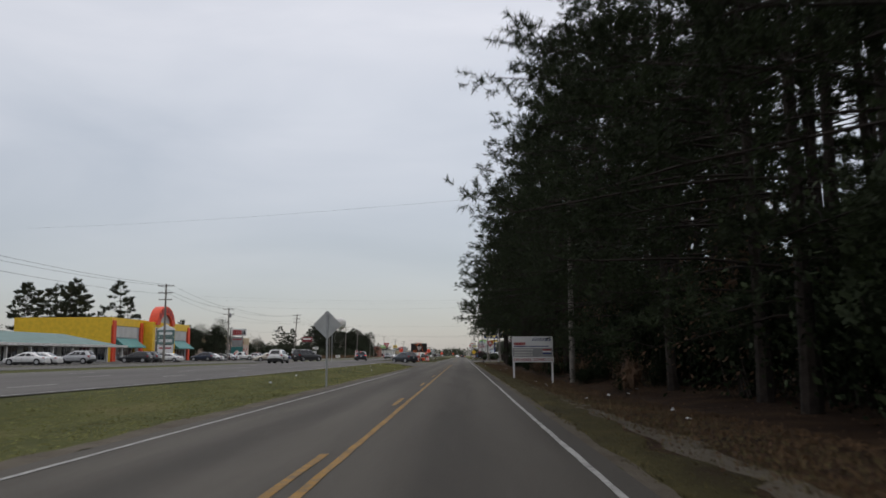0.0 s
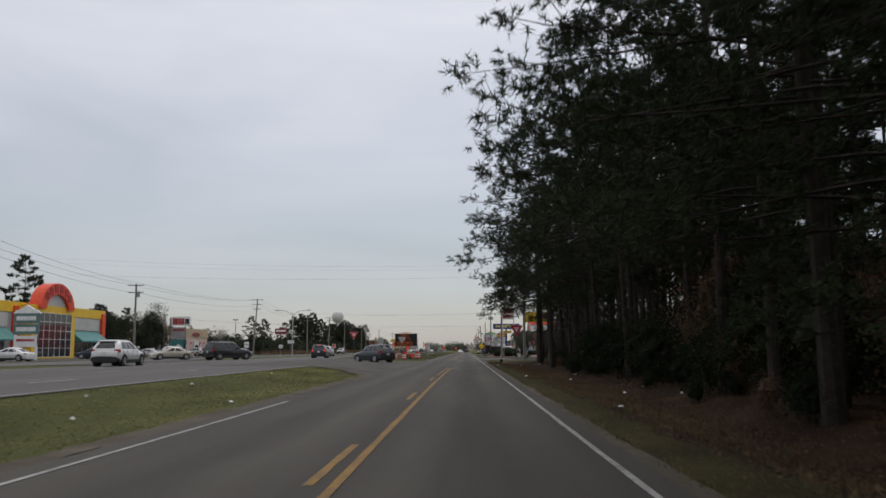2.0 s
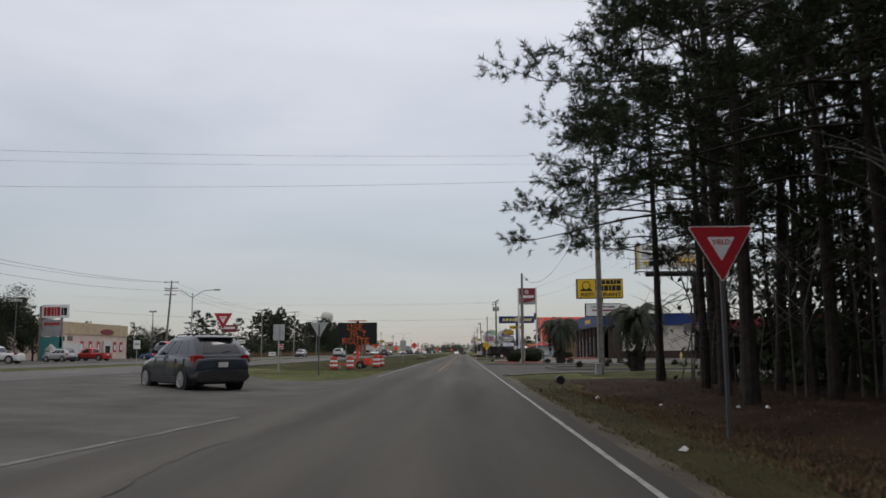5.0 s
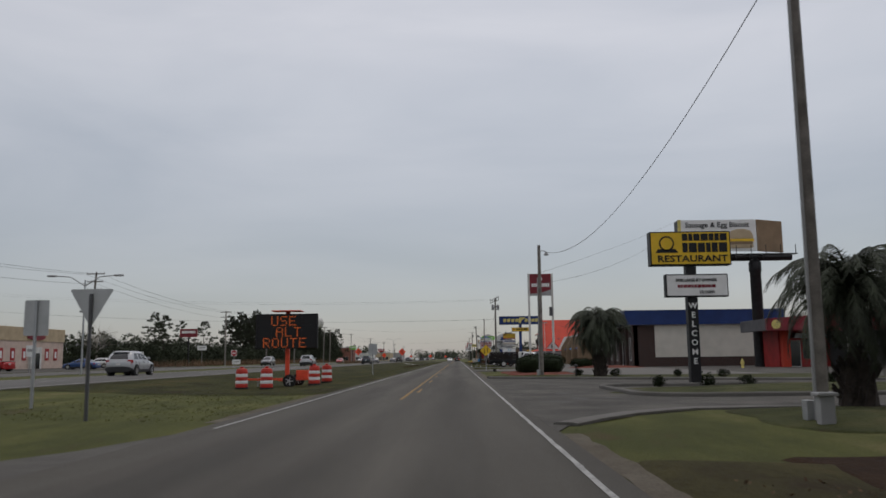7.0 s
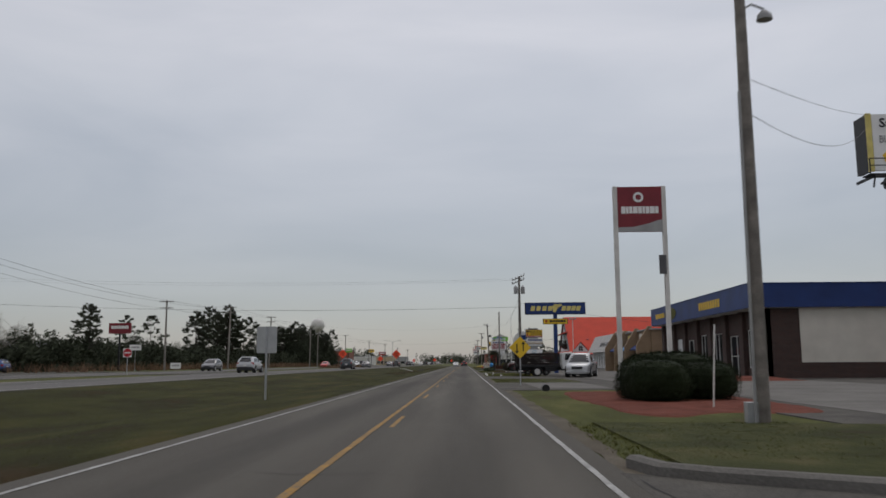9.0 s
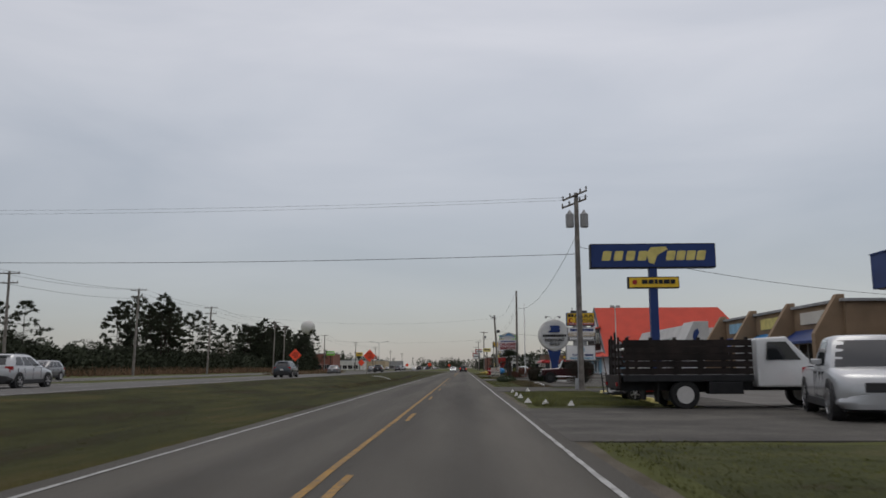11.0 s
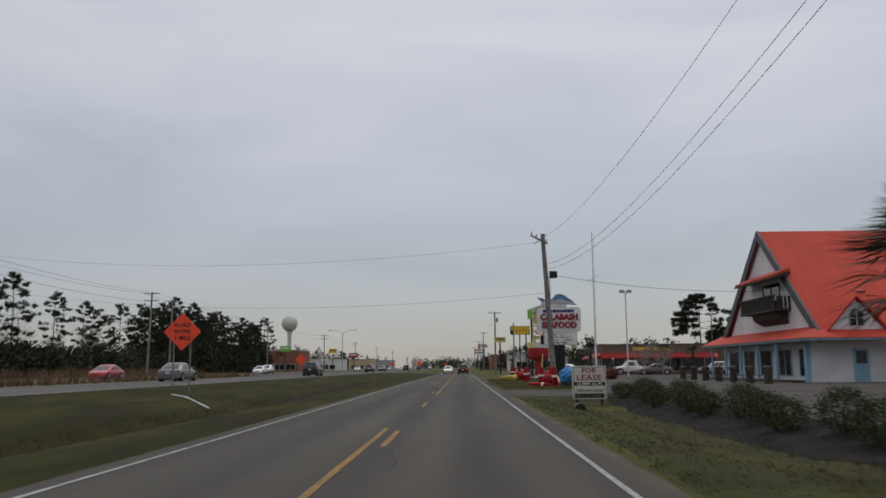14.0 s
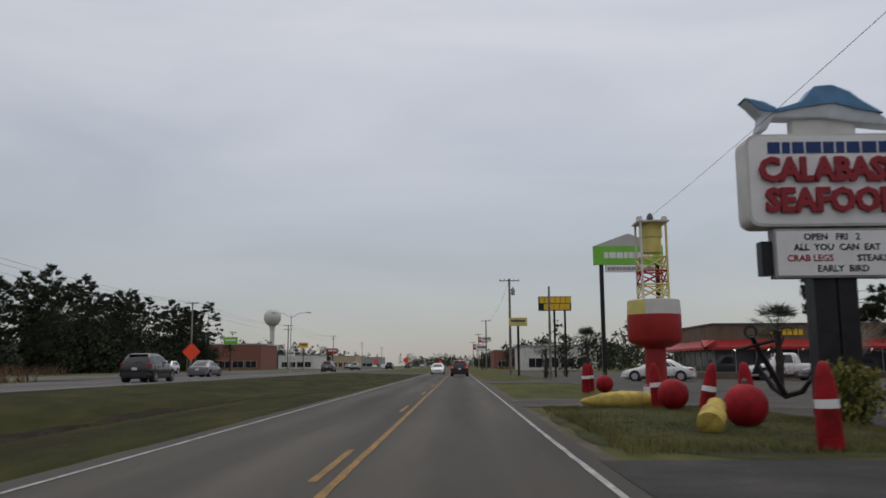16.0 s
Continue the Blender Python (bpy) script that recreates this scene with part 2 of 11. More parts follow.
M_HEDGE = mat("dull_hedge_leaves", (0.06, 0.076, 0.032), 0.8, vary=0.3, scale=0.6, bump=0, rand=0.5, spec=0.2)
M_LEAF_BROWN = mat("winter_brown_shrub_leaves", (0.036, 0.029, 0.016), 0.8, vary=0.3, scale=0.6, bump=0, rand=0.3, spec=0.3)
M_LEAF_RED = mat("reddish_shrub_leaves", (0.12, 0.045, 0.028), 0.75, vary=0.3, scale=0.6, bump=0, rand=0.4, spec=0.3)
M_TAR = mat("tar_seal", (0.02, 0.02, 0.02), 0.9, vary=0.2, scale=4, bump=0.05)
M_STAIN = mat("old_oil_stain", (0.055, 0.051, 0.046), 0.8, vary=0.35, scale=3, fine=30, bump=0.1)
M_PEACH = mat("faded_peach_paint", (0.62, 0.33, 0.23), 0.6, vary=0.15, scale=2, fine=20, bump=0.05)
M_LEAF_YELLOW = mat("yellow_green_leaves", (0.15, 0.15, 0.03), 0.75, vary=0.3, scale=0.6, bump=0, rand=0.4, spec=0.3)
M_OLDTIMBER = mat("dark_weathered_timber", (0.055, 0.047, 0.041), 0.9, vary=0.3, scale=3, fine=40, bump=0.4)
M_SAPBARK = mat("sapling_bark", (0.13, 0.115, 0.1), 0.9, vary=0.3, scale=4, fine=40, bump=0.4)
M_DEADLEAF = mat("dry_brown_leaves", (0.11, 0.064, 0.036), 0.9, vary=0.3, scale=0.8, bump=0, rand=0.4)
M_DRYGRASS = mat("dry_reed_grass", (0.17, 0.105, 0.062), 0.9, vary=0.3, scale=0.4, bump=0, rand=0.4)
M_PALM = mat("palm_frond", (0.05, 0.06, 0.036), 0.7, vary=0.3, scale=0.8, bump=0, rand=0.35)
M_WOODPOLE = mat("weathered_utility_pole_wood", (0.22, 0.2, 0.178), 0.9, vary=0.25, scale=3, fine=50, bump=0.5)
M_GALV = mat("galvanised_steel", (0.42, 0.43, 0.44), 0.5, 0.7, vary=0.12, scale=3, bump=0.05)
M_SIGNBACK = mat("bare_aluminium_sign_back", (0.46, 0.47, 0.47), 0.5, 0.5, vary=0.1, scale=2, bump=0.03)
M_BLACKMETAL = mat("black_painted_steel", (0.02, 0.02, 0.022), 0.5, 0.3, vary=0.2, scale=3, bump=0.05)
M_WIRE = mat("black_cable", (0.07, 0.07, 0.074), 0.6, vary=0.1, bump=0)
M_WHITE = mat("white_sign_face", (0.78, 0.78, 0.77), 0.5, vary=0.05, scale=1.5, bump=0.02)
M_OFFWHITE = mat("aged_white_paint", (0.62, 0.61, 0.58), 0.7, vary=0.12, scale=1.2, fine=30, bump=0.1)
M_GREY = mat("grey_paint", (0.33, 0.33, 0.33), 0.7, vary=0.12, scale=1.2, bump=0.08)
M_DKGREY = mat("dark_grey_paint", (0.09, 0.09, 0.095), 0.6, vary=0.15, scale=1.2, bump=0.08)
M_RED = mat("red_paint", (0.36, 0.022, 0.022), 0.5, vary=0.15, scale=1.2, bump=0.05)
M_LETTERRED = mat("deep_red_letter_plastic", (0.27, 0.012, 0.022), 0.45, vary=0.08, scale=2, bump=0.02)
M_SIGNRED = mat("red_reflective_sheet", (0.45, 0.02, 0.03), 0.45, vary=0.08, scale=2, bump=0.02)
M_MAROON = mat("maroon_paint", (0.2, 0.02, 0.03), 0.5, vary=0.1, scale=1.5, bump=0.03)
M_ORANGE_SHEET = mat("fluorescent_orange_sheet", (0.95, 0.085, 0.03), 0.5, vary=0.06, scale=2, bump=0.02)
M_DRUMRED = mat("red_orange_drum_sheet", (0.5, 0.034, 0.02), 0.55, vary=0.12, scale=3, bump=0.05)
M_ORANGE = mat("safety_orange_plastic", (0.72, 0.075, 0.028), 0.55, vary=0.12, scale=3, bump=0.05)
M_ROOF_ORANGE = mat("orange_metal_roofing", (0.5, 0.052, 0.026), 0.75, 0.0, vary=0.07, scale=0.5, fine=12, bump=0.04)
M_BLUE = mat("blue_painted_metal", (0.011, 0.036, 0.155), 0.5, vary=0.12, scale=0.8, bump=0.03)
M_SKYBLUE = mat("light_blue_trim_paint", (0.26, 0.45, 0.58), 0.6, vary=0.1, scale=1.5, bump=0.05)
M_GREYBLUE = mat("grey_blue_trim_paint", (0.15, 0.2, 0.24), 0.7, vary=0.15, scale=1.5, bump=0.05)
M_TARP = mat("bright_blue_tarpaulin", (0.03, 0.22, 0.5), 0.45, vary=0.15, scale=3, fine=20, bump=0.3)
M_YELLOW = mat("yellow_sign_face", (0.78, 0.5, 0.03), 0.5, vary=0.08, scale=1.5, bump=0.02)
M_PALEYELLOW = mat("faded_yellow_paint", (0.66, 0.56, 0.18), 0.6, vary=0.12, scale=2, bump=0.05)
M_GREEN = mat("lime_green_sign_face", (0.2, 0.55, 0.06), 0.5, vary=0.06, scale=1.5, bump=0.02)
M_TEAL = mat("teal_metal_roof", (0.06, 0.23, 0.22), 0.5, vary=0.1, scale=0.7, bump=0.05)
M_TEALROOF = mat("grey_green_metal_roof", (0.11, 0.19, 0.175), 0.6, vary=0.1, scale=0.7, bump=0.05)
M_REDBRICK = mat("red_brick_wall", (0.24, 0.1, 0.075), 0.9, vary=0.2, scale=2, fine=14, bump=0.3)
M_STUCCO = mat("tan_stucco", (0.48, 0.38, 0.25), 0.9, vary=0.1, scale=0.8, fine=40, bump=0.2)
M_PINKSTUCCO = mat("pale_pink_stucco", (0.6, 0.47, 0.4), 0.9, vary=0.1, scale=0.8, fine=40, bump=0.2)
M_BROWN = mat("brown_stucco", (0.27, 0.19, 0.12), 0.9, vary=0.12, scale=0.8, fine=40, bump=0.2)
M_DINERWALL = mat("dark_tan_brick", (0.16, 0.115, 0.078), 0.9, vary=0.15, scale=1.2, fine=30, bump=0.2)
M_FLOATRED = mat("weathered_red_float_paint", (0.3, 0.01, 0.016), 0.65, vary=0.3, scale=3, fine=25, bump=0.08, spec=0.2)
M_FLOATYELLOW = mat("weathered_yellow_float_paint", (0.5, 0.38, 0.09), 0.65, vary=0.25, scale=4, fine=25, bump=0.08, spec=0.2)
M_BLACKMULCH = ground_mat("black_bark_mulch", [(0.3, (0.011, 0.01, 0.01)), (0.5, (0.02, 0.018, 0.017)), (0.7, (0.042, 0.038, 0.035))], 1.4, 26.0, 0.9)
M_CREAM = mat("cream_panel", (0.6, 0.57, 0.5), 0.7, vary=0.06, scale=0.8, fine=20, bump=0.06)
M_WHITEWALL = mat("white_painted_siding", (0.7, 0.71, 0.72), 0.7, vary=0.08, scale=0.8, fine=20, bump=0.1)
M_GREYMETAL = mat("pale_grey_metal_mansard", (0.5, 0.49, 0.47), 0.6, 0.1, vary=0.08, scale=0.6, fine=16, bump=0.06)
M_GLASS = mat("dark_window_glass", (0.02, 0.024, 0.028), 0.06, vary=0.1, scale=0.5, bump=0, spec=0.6)
M_CARGLASS = mat("tinted_car_glass", (0.012, 0.014, 0.016), 0.05, vary=0.1, bump=0, spec=0.7)
M_TYRE = mat("tyre_rubber", (0.018, 0.018, 0.018), 0.9, vary=0.15, scale=5, bump=0.2)
M_RIM = mat("alloy_rim", (0.5, 0.5, 0.51), 0.35, 0.9, vary=0.06, scale=5, bump=0.02)
M_TRIM = mat("black_plastic_trim", (0.03, 0.03, 0.031), 0.7, vary=0.1, scale=5, bump=0.05)
M_LAMP = glow("lit_tail_lamp", (1.0, 0.03, 0.02), 1.4)
M_TAIL = mat("red_tail_lamp_lens", (0.3, 0.01, 0.012), 0.2, vary=0.05, bump=0, spec=0.6)
M_HEAD = glow("lit_head_lamp", (1.0, 0.93, 0.8), 8.0)
M_HEADOFF = mat("clear_head_lamp", (0.6, 0.62, 0.64), 0.15, 0.3, vary=0.05, bump=0)
M_LED = glow("amber_led_segment", (1.0, 0.2, 0.03), 0.32)
M_SCREEN = mat("black_display_face", (0.008, 0.008, 0.009), 0.6, vary=0.1, scale=3, bump=0.03)
M_FISH = mat("blue_grey_fish_paint", (0.1, 0.24, 0.42), 0.5, vary=0.15, scale=3, bump=0.03)
M_SILVER = mat("silver_painted_plastic", (0.5, 0.53, 0.56), 0.5, vary=0.1, scale=3, bump=0.04)
M_CAR = {k: mat(k + "_car_paint", c, 0.28, 0.25, vary=0.04, scale=1.5, bump=0, coat=0.6) for k, c in dict(
    dark_blue_grey=(0.035, 0.045, 0.055), black=(0.012, 0.012, 0.013), white=(0.66, 0.66, 0.65), silver=(0.42, 0.43, 0.44),
    champagne=(0.4, 0.36, 0.29), maroon=(0.045, 0.007, 0.01), red=(0.4, 0.02, 0.02), grey=(0.13, 0.13, 0.135), blue=(0.03, 0.07, 0.2), navy=(0.02, 0.028, 0.05)).items()}


# ---- mesh helpers ----
class Shape:
    """Collects vertices and faces of one mesh."""

    def __init__(self):
        self.v, self.f = [], []

    def add(self, verts, faces, m=None):
        k = len(self.v)
        self.v.extend([tuple(m @ Vector(p)) for p in verts] if m else verts)
        self.f.extend([tuple(i + k for i in q) for q in faces])
        return self

    def box(self, x0, x1, y0, y1, z0, z1, m=None):
        return self.add([(x0, y0, z0), (x1, y0, z0), (x1, y1, z0), (x0, y1, z0), (x0, y0, z1), (x1, y0, z1), (x1, y1, z1), (x0, y1, z1)],
                        [(0, 3, 2, 1), (4, 5, 6, 7), (0, 1, 5, 4), (1, 2, 6, 5), (2, 3, 7, 6), (3, 0, 4, 7)], m)

    def prism(self, pts, a0, a1, axis="y", m=None):
        """A closed outline (u, w) drawn out along an axis."""
        n = len(pts)
        if axis == "y":
            vs = [(u, a0, w) for u, w in pts] + [(u, a1, w) for u, w in pts]
        elif axis == "x":
            vs = [(a0, u, w) for u, w in pts] + [(a1, u, w) for u, w in pts]
        else:
            vs = [(u, w, a0) for u, w in pts] + [(u, w, a1) for u, w in pts]
        fs = [tuple(range(n)), tuple(range(2 * n - 1, n - 1, -1))] + [(i, i + n, (i + 1) % n + n, (i + 1) % n) for i in range(n)]
        return self.add(vs, fs, m)

    def cyl(self, p0, p1, r0, r1=None, n=10, cap=True):
        r1 = r0 if r1 is None else r1
        p0, p1 = Vector(p0), Vector(p1)
        q = (p1 - p0).to_track_quat("Z", "Y")
        ring = [Vector((math.cos(i * math.tau / n), math.sin(i * math.tau / n), 0)) for i in range(n)]
        vs = [tuple(p0 + q @ (r * r0)) for r in ring] + [tuple(p1 + q @ (r * r1)) for r in ring]
        fs = [(i, (i + 1) % n, (i + 1) % n + n, i + n) for i in range(n)]
        if cap:
            fs += [tuple(range(n - 1, -1, -1)), tuple(range(n, 2 * n))]
        return self.add(vs, fs)

    def lathe(self, prof, n=16, c=(0, 0, 0), m=None):
        """Turns (radius, height) pairs round the z axis."""
        vs = [(c[0] + r * math.cos(i * math.tau / n), c[1] + r * math.sin(i * math.tau / n), c[2] + z) for r, z in prof for i in range(n)]
        fs = [(j * n + i, j * n + (i + 1) % n, (j + 1) * n + (i + 1) % n, (j + 1) * n + i) for j in range(len(prof) - 1) for i in range(n)]
        fs += [tuple(range(n - 1, -1, -1)), tuple(range((len(prof) - 1) * n, len(prof) * n))]
        return self.add(vs, fs, m)

    def tube(self, pts, r, n=5):
        """A pipe of one radius, or of a radius a point, through points."""
        pts = [Vector(p) for p in pts]
        rs = r if isinstance(r, (list, tuple)) else [r] * len(pts)
        vs, fs = [], []
        for i, p in enumerate(pts):
            d = pts[min(i + 1, len(pts) - 1)] - pts[max(i - 1, 0)]
            q = d.to_track_quat("Z", "Y")
            vs += [tuple(p + q @ Vector((rs[i] * math.cos(a * math.tau / n), rs[i] * math.sin(a * math.tau / n), 0))) for a in range(n)]
        for i in range(len(pts) - 1):
            fs += [(i * n + a, i * n + (a + 1) % n, (i + 1) * n + (a + 1) % n, (i + 1) * n + a) for a in range(n)]
        fs += [tuple(range(n - 1, -1, -1)), tuple(range((len(pts) - 1) * n, len(pts) * n))]
        return self.add(vs, fs)

    def loft(self, rings, close=True):
        n = len(rings[0])
        vs = [p for r in rings for p in r]
        fs = [(j * n + i, j * n + (i + 1) % n, (j + 1) * n + (i + 1) % n, (j + 1) * n + i) for j in range(len(rings) - 1) for i in range(n)]
        if close:
            fs += [tuple(range(n - 1, -1, -1)), tuple(range((len(rings) - 1) * n, len(rings) * n))]
        return self.add(vs, fs)

    def mesh(self, name, bevel=0.0, smooth=False):
        me = bpy.data.meshes.new(name)
        me.from_pydata(self.v, [], self.f)
        me.validate()
        if bevel:
            bm = bmesh.new()
            bm.from_mesh(me)
            bmesh.ops.remove_doubles(bm, verts=bm.verts, dist=1e-5)
            sharp = [e for e in bm.edges if len(e.link_faces) == 2 and e.calc_face_angle(0) > 0.6]
            bmesh.ops.bevel(bm, geom=sharp, offset=bevel, segments=2, profile=0.6, affect="EDGES", clamp_overlap=True)
            bm.to_mesh(me)
            bm.free()
        if smooth:
            me.shade_smooth()
            me.set_sharp_from_angle(angle=radians(40))
        me.update()
        return me


def part(name, shape, material, parent=None, label="", bevel=0.0, smooth=False):
    ob = new(name, shape.mesh(name, bevel, smooth))
    ob.data.materials.append(material)
    if parent:
        ob.parent = parent
    if label:
        ob["label"] = label
    return ob


def thing(name, label, category, at=(0, 0, 0), rz=0.0, group="", kind=""):
    ob = new(name)
    ob.empty_display_size = 0.2
    ob.matrix_basis = pose(*at, 0, 0, rz)
    return tagged(ob, label, category, group, kind)


def words(text, parent, material, m, size, name="lettering", width=None, extrude=0.01, bold=0.018):
    """Lettering as a mesh, upright in the local x-z plane of m, facing -y, centred."""
    cu = bpy.data.curves.new(name, "FONT")
    cu.body, cu.size, cu.extrude, cu.align_x, cu.align_y = text, size, extrude, "CENTER", "CENTER"
    cu.resolution_u = 2
    cu.offset = bold * size
    tmp = bpy.data.objects.new(name, cu)
    me = bpy.data.meshes.new_from_object(tmp)
    bpy.data.objects.remove(tmp)
    bpy.data.curves.remove(cu)
    if not me.vertices:
        return None
    wx = max(v.co.x for v in me.vertices) - min(v.co.x for v in me.vertices)
    sx = width / wx if width else 1.0
    me.transform(m @ Matrix.Rotation(radians(90), 4, "X") @ Matrix.Diagonal((sx, 1, 1, 1)))
    me.materials.clear()
    me.materials.append(material)
    ob = new(name, me)
    ob.parent = parent
    return ob


def bars(parent, material, x0, x1, z, h, y, n=6, name="lettering_bar"):
    """Writing that is not spelled out: a row of plain bars, uneven in width like words."""
    s = Shape()
    ws = [0.72 + 0.5 * math.sin(2.3 * i + 1.7 * n + 5.0 * h) ** 2 for i in range(n)]
    k = (x1 - x0) / sum(ws)
    x = x0
    for w in ws:
        s.box(x + 0.07 * k, x + (w - 0.07) * k, y - 0.012, y, z - h / 2, z + h / 2)
        x += w * k
    return part(name, s, material, parent)


def smooth_step(a, b, t):
    t = min(1.0, max(0.0, (t - a) / (b - a)))
    return t * t * (3 - 2 * t)


def line_at(stops, t):
    for (a, u), (b, w) in zip(stops, stops[1:]):
        if t <= b:
            return u + (w - u) * min(1.0, max(0.0, (t - a) / (b - a)))
    return stops[-1][1]


HWY_Z = 0.25


def hwy_edge(y):
    """The near edge of the highway, which widens by turning lanes before the junction."""
    return -16.0 + 6.8 * smooth_step(-70, 40, y) * (1 - smooth_step(95, 130, y))


def ditch_x(y):
    """The line of the ditch along the median."""
    return -8.4 - 1.5 * smooth_step(315, 365, y) + 0.25 * noise.noise((y * 0.06, 2.0, 0))


def ground_z(x, y):
    """The lie of the land: level road, grassy swales, the highway a little higher."""
    e = hwy_edge(y) + 0.5
    z = HWY_Z * smooth_step(-4.6, e, x)
    if e < x < -4.6:
        m = 0.55 * (1 - smooth_step(76, 90, y)) + smooth_step(146, 165, y) * (1 - smooth_step(425, 445, y))
        z -= 0.3 * m * math.sin(math.pi * (x + 4.6) / (e + 4.6)) ** 2
        k = 0.1 * smooth_step(168, 200, y) + 0.4 * smooth_step(250, 305, y) * (1 - smooth_step(356, 385, y)) + 0.12 * smooth_step(380, 410, y)
        z -= k * (1 - smooth_step(425, 445, y)) * math.exp(-((x - ditch_x(y)) / 1.15) ** 2)
    if 2.3 < x < 7.0:
        m = smooth_step(8, 30, y) * (1 - smooth_step(126, 137, y)) + smooth_step(295, 300, y) * (1 - smooth_step(314, 319, y))
        z -= 0.28 * m * math.sin(math.pi * (x - 2.3) / 4.7) ** 2
    return z


def paved(name, x0, x1, y0, y1, material, dz=0.02, nx=4, ny=40, parent=None, label=""):
    """A sheet on the ground, its ends straight or given as functions of x."""
    fa = y0 if callable(y0) else (lambda x: y0)
    fb = y1 if callable(y1) else (lambda x: y1)
    s = Shape()
    for i in range(nx + 1):
        x = x0 + (x1 - x0) * i / nx
        for j in range(ny + 1):
            y = fa(x) + (fb(x) - fa(x)) * j / ny
            s.v.append((x, y, ground_z(x, y) + dz))
    s.f = [(i * (ny + 1) + j, (i + 1) * (ny + 1) + j, (i + 1) * (ny + 1) + j + 1, i * (ny + 1) + j + 1) for i in range(nx) for j in range(ny)]
    if parent is None:
        rim = [j for j in range(ny)] + [i * (ny + 1) + ny for i in range(nx)] + [nx * (ny + 1) + j for j in range(ny, 0, -1)] + [i * (ny + 1) for i in range(nx, 0, -1)]
        k = len(s.v)
        for q in rim:
            x, y, z = s.v[q]
            s.v.append((x, y, z - 0.3))
        m = len(rim)
        s.f += [(rim[q], rim[(q + 1) % m], k + (q + 1) % m, k + q) for q in range(m)]
    ob = part(name, s, material, parent, label)
    ob["kind"] = "structure"
    return ob


def ragged(name, x, w, y0, y1, material, dz, seed, step=0.6, parent=None):
    """A strip with uneven edges along the road."""
    rng = random.Random(seed)
    s = Shape()
    n = int((y1 - y0) / step)
    for j in range(n + 1):
        y = y0 + (y1 - y0) * j / n
        a = x - w * (0.5 + 0.35 * noise.noise((y * 0.31, seed, 0)) + 0.12 * rng.uniform(-1, 1))
        b = x + w * (0.5 + 0.45 * noise.noise((y * 0.23, seed, 7)) + 0.15 * rng.uniform(-1, 1))
        for q in (a, b):
            s.v.append((q, y, ground_z(q, y) + dz))
    s.f = [(2 * j, 2 * j + 1, 2 * j + 3, 2 * j + 2) for j in range(n)]
    ob = part(name, s, material, parent)
    ob["kind"] = "structure"
    return ob


# ---- ground, roads ----
def make_ground():
    xs = [-2500, -1200, -600, -300, -160, -110, -85, -70, -60, -50, -42, -34, -28, -22, -18, -15.5]
    xs += [-15.2 + 0.32 * i for i in range(33)] + [-4.6, -4.4, 1.8, 2.3] + [2.8 + 0.5 * i for i in range(9)] + [7, 9, 13, 20, 35, 60, 100, 180, 400, 900, 2500]
    xs = sorted(set(round(x, 3) for x in xs))
    ys = [-1500, -500, -200, -100, -60] + [-40 + 4 * i for i in range(136)] + [520, 560, 620, 700, 850, 1100, 1500, 2200, 3500]
    s = Shape()
    s.v = [(x, y, ground_z(x, y) + (0.03 * noise.noise((x * 0.8, y * 0.5, 3)) if (x < -5 or x > 2.2) and abs(x) < 60 else 0.0)) for x in xs for y in ys]
    n = len(ys)
    s.f = [(i * n + j, (i + 1) * n + j, (i + 1) * n + j + 1, i * n + j + 1) for i in range(len(xs) - 1) for j in range(n - 1)]
    ob = part("ground", s, M_GRASS, None, smooth=True)
    return tagged(ob, "rough winter grass and bare earth beside the roads", "ground", kind="structure")


make_ground()
NEAR_NOSE = [(-16.2, 97.5), (-9.4, 96.8), (-8, 94.6), (-6.1, 91.2), (-4.9, 87.6), (-4.3, 84)]
FAR_NOSE = [(-16.2, 150), (-12.5, 143), (-10.8, 139.8), (-9, 135.5), (-7.5, 133), (-6, 132.8), (-5.0, 134.6), (-4.3, 138)]
def median_sheet(name, label, material, y0, y1, dz, left, right, nx, step=1.5):
    """Rough grass laid on the median between two wavering edges, sunk in at its rims."""
    s = Shape()
    ny = int((y1 - y0) / step)
    for j in range(ny + 1):
        y = y0 + (y1 - y0) * j / ny
        a, b = left(y), right(y)
        for i in range(nx + 1):
            x = a + (b - a) * i / nx
            s.v.append((x, y, ground_z(x, y) + (dz if 0 < i < nx and 0 < j < ny else -0.03)))
    s.f = [(j * (nx + 1) + i, j * (nx + 1) + i + 1, (j + 1) * (nx + 1) + i + 1, (j + 1) * (nx + 1) + i) for j in range(ny) for i in range(nx)]
    tagged(part(name, s, material, None, smooth=True), label, "ground", kind="structure")


median_sheet("damp_median", "dark rough grass on the sunken median", M_GRASS_DARK, 152, 446, 0.04, lambda y: -15.9,
             lambda y: -4.24 + 0.07 * noise.noise((y * 0.21, 5, 0)) + 0.06 * noise.noise((y * 1.3, 5, 3)), 36, 0.8)
# strip spread onto the far bank, its dark colour standing in for shade
median_sheet("ditch_bottom", "dark brown ditch bottom with bank shade in its colour", M_DITCH, 262, 372, 0.055, lambda y: ditch_x(y) - 0.25 - 0.75 * smooth_step(262, 320, y) - 0.45 * noise.noise((y * 0.4, 1, 8)),
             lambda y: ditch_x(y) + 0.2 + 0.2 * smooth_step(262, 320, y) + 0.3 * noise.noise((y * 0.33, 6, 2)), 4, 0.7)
road = paved("road", -4.4, 1.75, -60, 900, M_ASPHALT, 0.02, 3, 240)
tagged(road, "worn grey two-lane frontage road with yellow centre line", "road", kind="structure")
hwy = paved("highway", -24.6, -16.0, -60, 1500, M_HWY, 0.03, 2, 200)
tagged(hwy, "pale grey highway carriageway with two lanes", "road", kind="structure")
